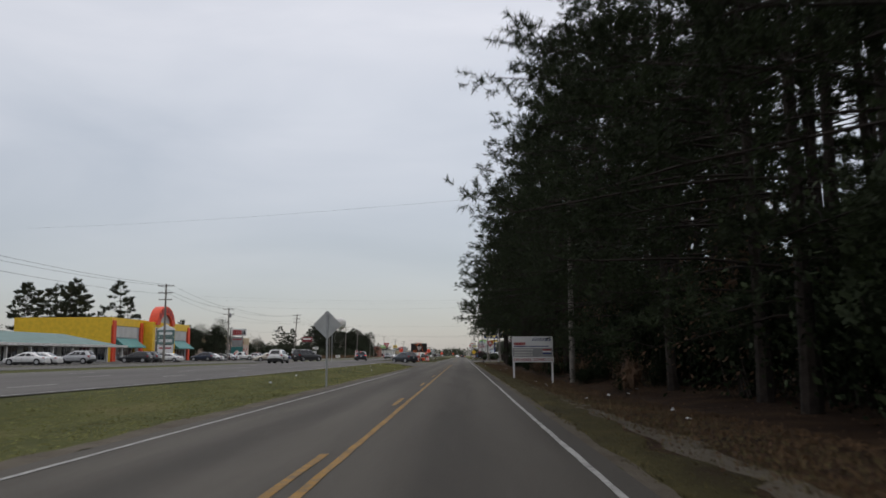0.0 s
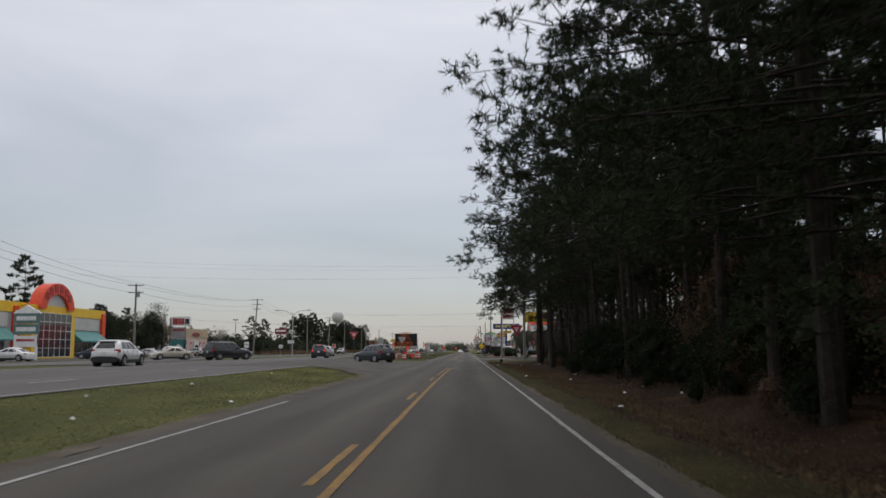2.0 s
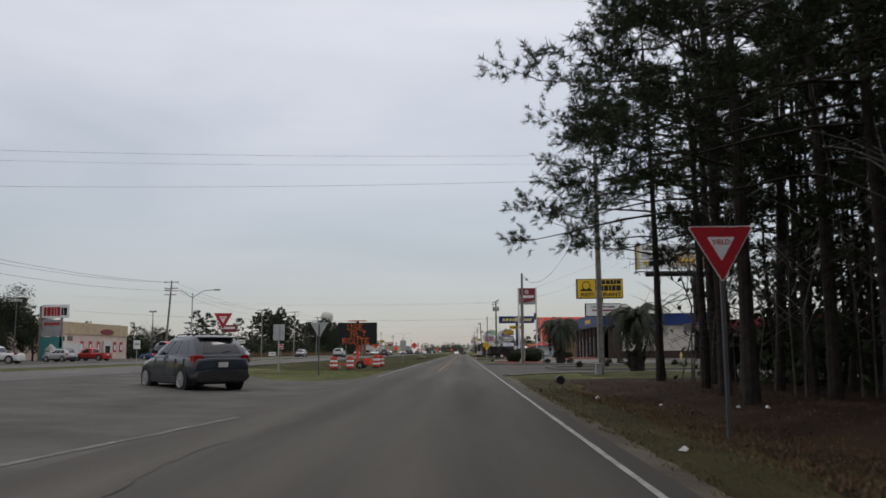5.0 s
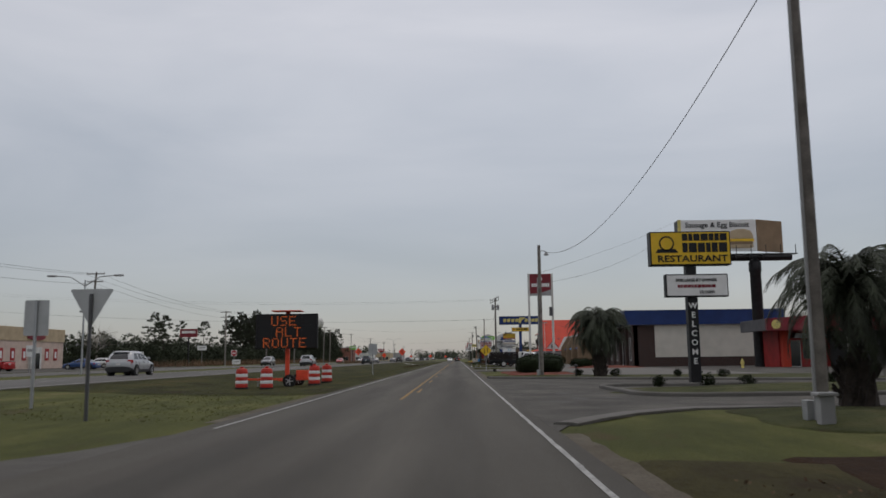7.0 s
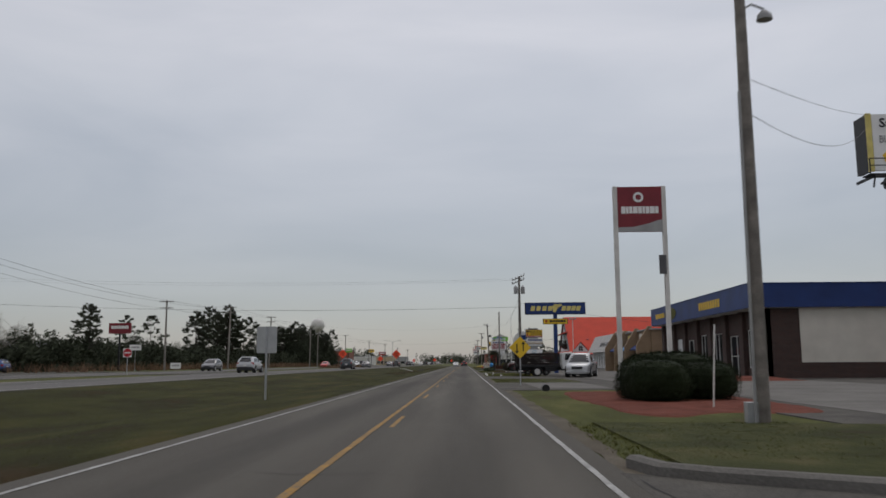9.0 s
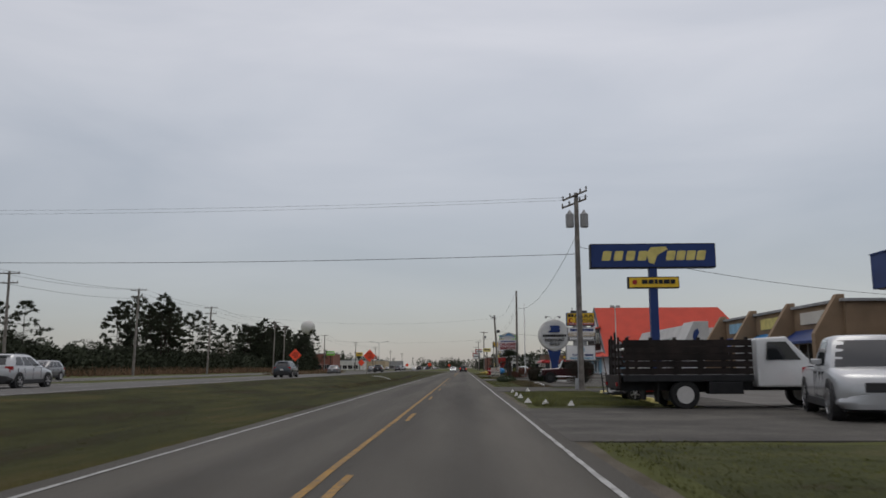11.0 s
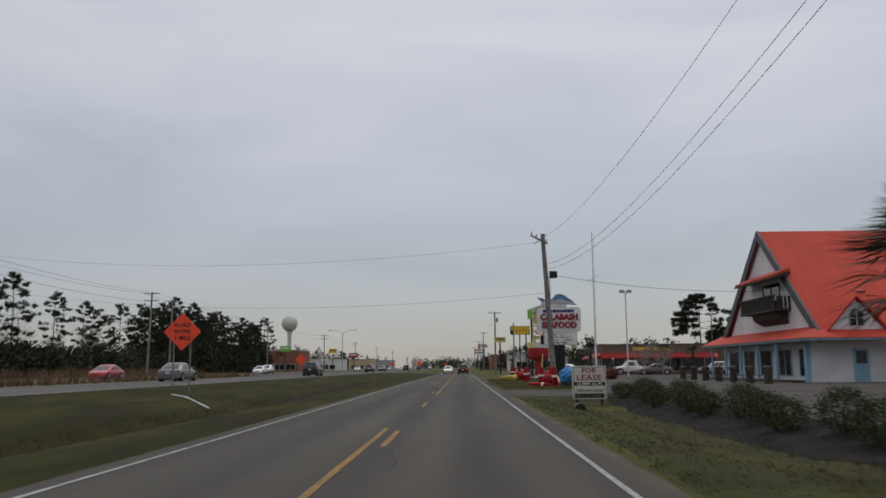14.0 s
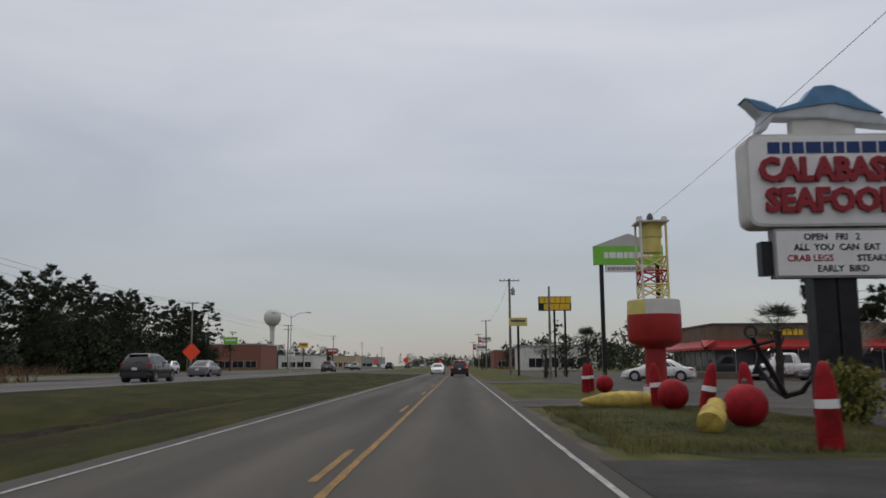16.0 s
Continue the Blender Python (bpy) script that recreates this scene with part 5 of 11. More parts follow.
for i in range(20):
    far(FAR, rng.uniform(-66, -57), rng.uniform(455, 535), rng.uniform(0.6, 0.9))
for i in range(16):
    far(FAR, rng.uniform(40, 95), rng.uniform(425, 500), rng.uniform(0.4, 0.65))
far(UMBRELLA, 38.7, 421, 1.0)
far(UMBRELLA, 46, 432, 0.6)
for t in FAR + FARPINE + UMBRELLA:
    for o in (*t.children_recursive, t):
        bpy.data.objects.remove(o)


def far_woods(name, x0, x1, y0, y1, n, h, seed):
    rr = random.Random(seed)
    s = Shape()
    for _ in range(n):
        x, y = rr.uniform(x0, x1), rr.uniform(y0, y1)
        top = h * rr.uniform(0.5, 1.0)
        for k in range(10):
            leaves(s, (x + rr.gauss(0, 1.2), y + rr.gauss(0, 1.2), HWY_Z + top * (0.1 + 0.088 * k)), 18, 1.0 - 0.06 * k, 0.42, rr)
    return tagged(part(name, s, M_NEEDLE_HAZED), "dark band of distant woods along the highway", "woods", kind="stuff")


far_woods("distant_woods", -80, -58.5, 284, 450, 300, 5.4, 7)
far_woods("distant_woods", -68, -57, 450, 538, 150, 8, 8)
far_woods("distant_woods", -140, -70, 480, 1100, 300, 13, 1)
far_woods("distant_woods", 12, 60, 480, 900, 160, 9, 2)
far_woods("distant_woods", -160, -100, 240, 480, 150, 12, 3)
far_woods("distant_woods", 50, 110, 250, 480, 110, 10, 4)
far_woods("distant_woods", -60, 40, 1100, 1500, 170, 14, 5)
far_woods("distant_woods", -150, -95, 0, 240, 130, 11, 6)
dry = Shape()
for _ in range(900):
    x, y = rng.uniform(-57, -47), rng.choice((rng.uniform(262, 330), rng.uniform(395, 440), rng.uniform(330, 395)))
    blades(dry, (x, y, HWY_Z), 7, 1.6, 0.07, rng, 2.2)
tagged(part("dry_reeds", dry, M_DRYGRASS), "tall dry tan reeds and brush along the highway", "reeds", kind="stuff")
dry = Shape()
for _ in range(420):
    blades(dry, (rng.uniform(-29.5, -25.6), rng.uniform(328, 392), HWY_Z), 7, 0.75, 0.06, rng, 2.0)
tagged(part("dry_reeds", dry, M_DRYGRASS), "low dry brush on the highway median", "reeds", kind="stuff")


# palms
def frond(s, base, a, length, rise, bend, rng, n=16, leaf=0.45, lw=0.035):
    d = Vector((math.cos(a), math.sin(a), 0))
    pts = [Vector(base)]
    for i in range(8):
        el = rise - bend * ((i + 0.5) / 8) ** 1.2
        pts.append(pts[-1] + (d * math.cos(el) + Vector((0, 0, math.sin(el)))) * length / 8)
    s.tube(pts, [0.025 * (1 - 0.8 * i / 8) + 0.004 for i in range(9)], 3)
    for i in range(n):
        t = 0.15 + 0.85 * i / n
        j = min(7, int(t * 8))
        p = pts[j].lerp(pts[j + 1], t * 8 - j)
        fw = (pts[j + 1] - pts[j]).normalized()
        side = fw.cross(Vector((0, 0, 1))).normalized()
        for sg in (-1, 1):
            tip = p + (side * sg * rng.uniform(0.4, 0.75) + fw * 0.7 + Vector((0, 0, rng.uniform(-0.75, -0.15)))) * leaf * (1 - 0.5 * t)
            k = len(s.v)
            s.v += [tuple(p + fw * lw), tuple(p - fw * lw), tuple(tip)]
            s.f.append((k, k + 1, k + 2))


def feather_palm(at, h, n, length, label, seed):
    rr = random.Random(seed)
    t = thing("palm_tree", label, "palm tree", at)
    tr = Shape()
    tr.tube([(0, 0, -0.1), (0.02, 0.03, h * 0.35), (0, 0, h * 0.7), (0.03, 0, h)], [0.42, 0.36, 0.3, 0.24], 10)
    for i in range(70):
        z, a = rr.uniform(0.1, h), rr.uniform(0, 6.3)
        r = 0.38 - 0.14 * z / h
        tr.cyl((r * math.cos(a), r * math.sin(a), z), ((r + 0.14) * math.cos(a), (r + 0.14) * math.sin(a), z + 0.22), 0.06, 0.03, 5)
    part("trunk", tr, M_BARK, t)
    cr = Shape()
    for i in range(n):
        frond(cr, (0, 0, h + 0.05), i * 2.399 + rr.uniform(-0.2, 0.2), length * rr.uniform(0.8, 1.08), 1.45 - 2.1 * (1 - i / n) ** 1.3 + rr.uniform(-0.15, 0.15), 2.55 + rr.uniform(-0.3, 0.3) - 1.2 * (1 - i / n), rr, 50, 0.5, 0.017)
    part("crown", cr, M_PALM, t)
    return t


def fan_palm(at, h, n, r, label, seed):
    rr = random.Random(seed)
    t = thing("palmetto", label, "palm tree", at)
    tr = Shape()
    tr.tube([(0, 0, -0.1), (0.08, 0, h * 0.5), (0.02, 0.04, h)], [0.2, 0.17, 0.15], 9)
    for i in range(40):
        z, a = rr.uniform(0.1, h), rr.uniform(0, 6.3)
        tr.cyl((0.16 * math.cos(a), 0.16 * math.sin(a), z), (0.3 * math.cos(a), 0.3 * math.sin(a), z + 0.3), 0.04, 0.015, 4)
    part("trunk", tr, M_OLDTIMBER, t)
    cr = Shape()
    for i in range(n):
        a, el = i * 2.399, rr.uniform(-0.35, 1.35)
        d = Vector((math.cos(a) * math.cos(el), math.sin(a) * math.cos(el), math.sin(el)))
        p0 = Vector((0.02, 0.04, h))
        p = p0 + d * r * 0.55
        cr.tube([p0, p], [0.02, 0.012], 3)
        side = d.cross(Vector((0, 0, 1))).normalized()
        up = side.cross(d).normalized()
        for j in range(17):
            b = (j - 8) / 8 * 1.35
            q = (d * math.cos(b) + side * math.sin(b) + up * rr.uniform(-0.12, 0.12)).normalized()
            tip = p + q * r * 0.62 * rr.uniform(0.85, 1.1) + Vector((0, 0, -0.12))
            w = side * math.cos(b) * 0.02 - d * math.sin(b) * 0.02
            k = len(cr.v)
            mid = p + q * r * 0.3
            cr.v += [tuple(p), tuple(mid + w), tuple(tip), tuple(mid - w)]
            cr.f.append((k, k + 1, k + 2, k + 3))
    part("crown", cr, M_PALM, t)
    return t


feather_palm((8.65, 173.5, 0.05), 3.0, 190, 2.3, "shaggy feather palm with drooping grey-green fronds", 1)
feather_palm((8.85, 142.3, 0.05), 2.5, 90, 2.1, "feather palm with browning fronds at the lot's corner", 4)
fan_palm((4.95, 295.4, 0.0), 1.95, 46, 1.25, "palmetto with stiff fan leaves beside the pole", 2)
for i, (x, y, h) in enumerate(((13.5, 375, 2.6), (9.5, 401, 2.8), (11, 425, 3.2), (27, 398, 3.0), (31, 399, 2.8), (7.6, 412, 2.4))):
    fan_palm((x, y, 0), h, 24, 1.2, "palmetto with a ragged round crown", 20 + i)

# hedges and shrubs on the built-up side
shrub("clipped_bush", "rounded dark green clipped bush on mulch", (7.2, 187.3, -0.05), 1.9, 3.0, 1.25, 2600, 0.02, M_LEAF_DARK, 308, True)
shrub("clipped_bush", "large rounded dark green clipped bush on mulch", (5.55, 186.5, -0.1), 2.0, 3.4, 1.4, 3000, 0.02, M_LEAF_DARK, 300, True)
shrub("clipped_bush", "second dark clipped bush behind the first on the mulch", (7.2, 191.2, 0.02), 3.4, 3.0, 1.5, 2200, 0.026, M_LEAF_DARK, 306, True)
shrub("clipped_bush", "low rounded dark green clipped bush", (13.5, 212.5, 0.1), 2.6, 1.6, 0.9, 500, 0.05, M_LEAF_DARK, 301)
shrub("clipped_bush", "dark brownish bushy shrub in front of the parked jeep", (6.35, 277.4, -0.05), 1.7, 1.9, 1.25, 3600, 0.02, M_LEAF_BROWN, 302, True)
shrub("clipped_bush", "dark clipped bush at the edge of the parking bay", (6.8, 274.3, -0.05), 1.6, 1.8, 1.1, 3400, 0.02, M_LEAF_DARK, 309, True)
shrub("ground_cover", "low mound of green ground cover", (3.6, 276.4, 0.0), 1.4, 6.6, 0.4, 1900, 0.026, M_LEAF, 303)
shrub("base_shrub", "ragged reddish shrub round the palmetto's foot", (5.3, 295.9, 0.0), 1.2, 1.3, 0.75, 420, 0.03, M_LEAF_RED, 304, dense=False)
shrub("base_shrub", "dry reddish shrub beside the wooden pole", (6.2, 296.0, 0.0), 1.3, 1.1, 0.7, 420, 0.03, M_LEAF_RED, 307, dense=False)
shrub("clipped_bush", "reddish clipped bush beside the driveway", (9.4, 288.8, 0.0), 3.0, 1.8, 1.0, 500, 0.05, M_LEAF_RED, 305)
for i in range(13):
    shrub("hedge_shrub", "low loose green hedge shrub in dark mulch", (5.85 + 0.2 * (i % 3), 297.8 + 1.65 * i, 0.02), 0.78, 0.8 + 0.15 * (i % 2), 0.48 + 0.1 * (i % 3), 330, 0.026, M_HEDGE, 310 + i, dense=False, per=9, group="hedge shrubs")
for i, (x, y) in enumerate(((7.8, 155.8), (9.4, 154.9), (11, 155.3), (14, 155), (7.7, 175.8), (9.3, 172.3), (12.4, 170.4), (13.2, 169.8), (14.4, 168.7))):
    shrub("small_shrub", "small dark shrub in the grass bed", (x, y, 0.08), 0.32 + 0.1 * (i % 3), 0.32, 0.3 + 0.08 * (i % 2), 60, 0.045, M_LEAF_DARK, 330 + i, dense=False, group="small shrubs")
for i in range(3):
    shrub("box_ball", "small clipped round bush below the sign", (8.3 + 0.8 * i, 293.9, 0.08), 0.55, 0.55, 0.45, 120, 0.04, M_LEAF_DARK, 350 + i, group="box balls")
shrub("yellow_shrub", "yellow-green shrub below the fish sign", (7.2, 355.2, 0.05), 0.8, 0.8, 1.05, 260, 0.06, M_LEAF_YELLOW, 360, dense=False)
shrub("yellow_shrub", "yellow-green shrub below the fish sign", (9.4, 356.0, 0.05), 0.9, 0.8, 0.95, 260, 0.06, M_LEAF_YELLOW, 361, dense=False)
for i in range(5):
    shrub("brown_shrub", "brown half-bare shrub edging the lot", (10.3 + 0.7 * i, 358.4 + 0.5 * i, 0.0), 1.2, 1.1, 1.1, 150, 0.05, M_LEAF_RED, 370 + i, group="brown shrubs")
# a bare many-stemmed bush
t = thing("bare_bush", "dense dark brown bush clipped to a flat top", "shrub", (6.75, 255.9, 0.04))
t.matrix_basis = pose(6.75, 255.9, 0.04) @ Matrix.Diagonal((0.66, 0.66, 0.84, 1))
st, rr = Shape(), random.Random(9)
tw = Shape()
for i in range(70):
    a, r = rr.uniform(0, 6.3), rr.uniform(0.1, 1.0)
    top = Vector((1.5 * r * math.cos(a), 1.3 * r * math.sin(a), 1.55 + 0.25 * rr.random()))
    st.tube([(0.25 * math.cos(a) * r, 0.25 * math.sin(a) * r, -0.05), top * 0.5 + Vector((0, 0, 0.1)), top], [0.022, 0.016, 0.006], 4)
    for j in range(9):
        p = top * rr.uniform(0.55, 1.0)
        tw.tube([p, p + Vector((rr.gauss(0, 0.22), rr.gauss(0, 0.22), rr.uniform(0, 0.35)))], [0.007, 0.003], 3)
part("stem_work", st, M_BARK, t)["kind"] = "stuff"
part("twig_work", tw, M_BARK, t)["kind"] = "stuff"
lf = Shape()
for i in range(1500):
    a, r = rr.uniform(0, 6.3), rr.random() ** 0.5
    z = rr.uniform(0.35, 1.75)
    f = 0.45 + 0.55 * min(1.0, z / 1.1)
    leaves(lf, (1.5 * r * f * math.cos(a), 1.3 * r * f * math.sin(a), z), 6, 0.09, 0.026, rr)
part("foliage", lf, M_LEAF_BROWN, t)
# bare winter trees
for i, (x, y, h) in enumerate(((-76, 300, 11), (-72, 288, 10), (-66, 408, 13), (-64, 428, 12), (-72, 206, 9), (18.5, 372, 4), (26, 395, 5), (34, 388, 6))):
    t = thing("bare_tree", "leafless grey tree with a fine twiggy crown", "tree", (x, y, 0), 0, "bare trees")
    s = Shape()
    rr = random.Random(400 + i)
    s.tube([(0, 0, -0.1), (0.1, 0, h * 0.35), (0, 0.1, h * 0.7)], [0.02 * h, 0.014 * h, 0.03], 6)
    part("trunk", s, M_PALE_BARK, t)
    s = Shape()
    for j in range(26):
        a, z = rr.uniform(0, 6.3), h * rr.uniform(0.25, 0.65)
        tip = Vector((0.36 * h * math.cos(a) * rr.uniform(0.4, 1), 0.36 * h * math.sin(a) * rr.uniform(0.4, 1), z + 0.3 * h * rr.random()))
        s.tube([(0.05, 0.03, z), (tip + Vector((0.05, 0.03, z))) * 0.5, tip], [0.05, 0.03, 0.012], 3)
        for k in range(10):
            p = tip * rr.uniform(0.6, 1.0)
            s.tube([p, p + Vector((rr.gauss(0, 0.5), rr.gauss(0, 0.5), rr.uniform(0, 0.9)))], [0.014, 0.005], 3)
    part("limb_work", s, M_PALE_BARK, t)["kind"] = "stuff"


# ---- buildings ----
def brick_mat(name, a, b, mortar):
    m = mat(name, a, 0.9, vary=0.2, scale=1.2, fine=30, bump=0.3)
    n, l = m.node_tree.nodes, m.node_tree.links
    co = next(x for x in n if x.type == "TEX_COORD")
    sep, com = n.new("ShaderNodeSeparateXYZ"), n.new("ShaderNodeCombineXYZ")
    add = n.new("ShaderNodeMath")
    l.new(co.outputs["Object"], sep.inputs[0])
    l.new(sep.outputs["X"], add.inputs[0])
    l.new(sep.outputs["Y"], add.inputs[1])
    l.new(add.outputs[0], com.inputs["X"])
    l.new(sep.outputs["Z"], com.inputs["Y"])
    br = n.new("ShaderNodeTexBrick")
    br.inputs["Color1"].default_value, br.inputs["Color2"].default_value, br.inputs["Mortar"].default_value = (*a, 1), (*b, 1), (*mortar, 1)
    br.inputs["Scale"].default_value, br.inputs["Mortar Size"].default_value = 1.0, 0.012
    br.inputs["Brick Width"].default_value, br.inputs["Row Height"].default_value = 0.22, 0.075
    l.new(com.outputs[0], br.inputs["Vector"])
    l.new(br.outputs["Color"], n["Principled BSDF"].inputs["Base Color"])
    return m


M_BRICKWALL = brick_mat("brown_brickwork", (0.075, 0.036, 0.028), (0.04, 0.022, 0.019), (0.07, 0.06, 0.055))


def window(parent, axis, a0, a1, z0, z1, at, sgn, frame_mat, nx=2, nz=1, name="window"):
    """A glazed opening on a wall: frame bars proud of the glass. axis: the wall runs along x or y; sgn: the side it faces."""
    t = 0.06

    def b(s, u0, u1, w0, w1, d0, d1):
        lo, hi = sorted((at + sgn * d0, at + sgn * d1))
        if axis == "x":
            s.box(u0, u1, lo, hi, w0, w1)
        else:
            s.box(lo, hi, u0, u1, w0, w1)
    fr = Shape()
    for u in (a0, a1):
        b(fr, u - t / 2, u + t / 2, z0, z1, 0.0, 0.08)
    for w in (z0, z1):
        b(fr, a0 - t / 2, a1 + t / 2, w - t / 2, w + t / 2, 0.002, 0.078)
    wd = part(name, fr, frame_mat, parent)
    for i in range(1, nx):
        u, bar = a0 + (a1 - a0) * i / nx, Shape()
        b(bar, u - t / 2, u + t / 2, z0 + t / 2, z1 - t / 2, 0.0, 0.076)
        part("mullion", bar, frame_mat, wd)
    for j in range(1, nz):
        w, bar = z0 + (z1 - z0) * j / nz, Shape()
        b(bar, a0 + t / 2, a1 - t / 2, w - t / 2, w + t / 2, 0.002, 0.074)
        part("transom", bar, frame_mat, wd)
    gl = Shape()
    b(gl, a0, a1, z0, z1, 0.004, 0.03)
    part("pane", gl, M_GLASS, wd)
    return wd


def tyre_shop():
    t = thing("tyre_shop", "low brown brick tyre shop with a deep blue fascia", "shop", (20.2, 218, 0))
    w = Shape()
    w.box(0, 16.5, 0, 0.3, 0, 4.7)
    w.box(0, 16.5, 27.7, 28, 0, 4.7)
    w.box(16.2, 16.5, 0.3, 27.7, 0, 4.7)
    part("wall", w, M_BRICKWALL, t)
    p = Shape().box(2.4, 13.5, -0.05, 0.0, 1.05, 4.68)
    part("cream_panel", p, M_CREAM, t, "smooth cream wall panel")
    k = 7
    for i in range(k + 1):
        y = 27.1 * i / k
        part("brick_pier", Shape().box(-0.12, 0.5, y, y + 0.9, 0, 4.7), M_BRICKWALL, t)
    for i in range(k):
        y0, y1 = 27.1 * i / k + 0.9, 27.1 * (i + 1) / k
        if i in (1, 4):
            window(t, "y", y0 + 0.1, y1 - 0.1, 0.05, 3.0, 0.3, -1, M_OFFWHITE, 2, 2, "door")
            part("door_head", Shape().box(0.15, 0.4, y0, y1, 3.05, 4.7), M_BRICKWALL, t)
        elif i in (0, 2, 3):
            window(t, "y", y0 + 0.2, y1 - 0.2, 0.7, 3.3, 0.3, -1, M_OFFWHITE, 3, 1)
            part("sill_wall", Shape().box(0.15, 0.4, y0, y1, 0, 0.66), M_BRICKWALL, t)
            part("wall_infill", Shape().box(0.15, 0.4, y0, y1, 3.34, 4.7), M_BRICKWALL, t)
        else:
            part("garage_door", Shape().box(0.25, 0.35, y0, y1, 0, 3.2), M_WHITEWALL, t, "white sectional garage door")
            part("wall_infill", Shape().box(0.15, 0.4, y0, y1, 3.22, 4.7), M_BRICKWALL, t)
    f = Shape()
    f.box(-1.0, 17.0, -0.5, -0.3, 4.7, 6.3)
    f.box(-1.0, -0.8, -0.3, 28.3, 4.7, 6.3)
    f.box(-1.0, 17.0, 28.3, 28.5, 4.7, 6.3)
    part("fascia", f, M_BLUE, t, "deep blue metal fascia", 0.02)
    part("soffit", Shape().box(-0.8, 16.9, -0.3, 28.3, 4.66, 4.72), M_OFFWHITE, t)
    part("roof", Shape().box(-0.8, 16.9, -0.3, 28.3, 5.9, 6.0), M_GREY, t)
    cap = Shape().box(-1.05, 17.05, -0.55, -0.25, 6.3, 6.36).box(-1.05, -0.75, -0.25, 28.5, 6.3, 6.36)
    part("coping", cap, M_BLUE, t)
    for i in range(9):
        part("lettering_bar", Shape().box(-1.03, -1.0, 6.0 + 0.62 * i, 6.42 + 0.62 * i, 5.2, 5.8), M_YELLOW, t)
    ov = Shape()
    ov.prism([(20.6 + 2.0 * math.cos(a * math.tau / 20), 5.5 + 0.55 * math.sin(a * math.tau / 20)) for a in range(20)], -1.05, -1.0, "x")
    part("sign_oval", ov, M_LEAF_YELLOW, t)
    for i in range(6):
        part("lettering_bar", Shape().box(-1.03, -1.0, 23 + 0.6 * i, 23.4 + 0.6 * i, 5.3, 5.75), M_YELLOW, t)
    return t


tyre_shop()


def strip_shops():
    """Brown shops with sloping fins and blue awnings behind the tyre shop."""
    t = thing("shop_row", "brown stucco shop row with sloping fin walls", "shop", (19.2, 252, 0))
    part("wall", Shape().box(1.2, 14, 0, 20.4, 0, 4.6), M_BROWN, t)
    part("roof", Shape().box(1.0, 14.2, -0.2, 20.6, 4.6, 4.75), M_GREY, t)
    for i in range(4):
        y = 0.2 + 6.6 * i
        part("fin_wall", Shape().prism([(-0.4, 0), (1.3, 0), (1.3, 5.0), (0.9, 5.0), (-0.4, 2.9)], y, y + 0.45, "y"), M_BROWN, t, "", 0.02)
        if i < 3:
            window(t, "y", y + 0.9, y + 6.0, 0.4, 2.5, 1.2, -1, M_OFFWHITE, 4, 1)
            part("awning", Shape().prism([(1.2, 3.3), (0.1, 2.6), (0.1, 2.45), (1.2, 2.5)], y + 0.7, y + 6.3, "y"), M_TARP if i % 2 else M_BLUE, t, "blue awning")
            part("shop_sign", Shape().box(1.08, 1.2, y + 1.4, y + 5.4, 3.6, 4.3), (M_CREAM, M_PALEYELLOW, M_SKYBLUE)[i % 3], t)
    return t


strip_shops()


def red_restaurant():
    t = thing("restaurant", "closed red and orange restaurant with maroon roof", "restaurant", (30.9, 200.5, 0))
    part("wall", Shape().box(0, 4.8, 3, 6.9, 0, 3.5), M_RED, t)
    # dark grey wall stands in for the shade inside the open bays
    part("bay_wall", Shape().box(4.8, 20, 6.4, 6.9, 0, 3.5), M_DKGREY, t, "back wall of the bays, coloured dark for shade")
    part("bay_floor", Shape().box(4.8, 20, 0.4, 6.4, -0.05, 0.06), M_CRETE, t)
    for x, y in ((0.1, 2.2), (5.5, 0.2), (11, 0.2), (16.5, 0.2)):
        part("pillar", Shape().box(x, x + 0.7, y, y + 0.7, 0, 3.4), M_OFFWHITE if x > 1 else M_ROOF_ORANGE, t, "", 0.03)
    part("fascia", Shape().prism([(-2.2, 3.4), (21, 3.4), (21, 5.4), (8, 5.2), (-2.2, 4.5)], -0.3, 0.2, "y"), M_MAROON, t, "maroon fascia rising to one end", 0.02)
    part("side_fascia", Shape().box(-2.2, -1.8, 0.2, 6.9, 3.4, 4.5), M_DKGREY, t, "dark grey fascia", 0.02)
    part("roof", Shape().box(-1.8, 21, 0.2, 7.0, 3.5, 4.3), M_MAROON, t)
    em = Shape().prism([(-1.4 + 0.42 * math.cos(a * math.tau / 18), 3.95 + 0.42 * math.sin(a * math.tau / 18)) for a in range(18)], -0.36, -0.3, "y")
    part("emblem", em, M_PALEYELLOW, t, "pale round emblem")
    window(t, "x", 1.0, 2.0, 0.05, 2.5, 3, -1, M_OFFWHITE, 1, 1, "door")
    window(t, "x", 2.3, 4.4, 0.8, 2.6, 3, -1, M_DKGREY, 2, 1)
    part("awning", Shape().prism([(1.4, 3.2), (4.2, 3.2), (4.4, 2.75), (1.2, 2.75)], 2.2, 3.0, "y"), M_GREY, t, "small grey awning over the door")
    return t


red_restaurant()


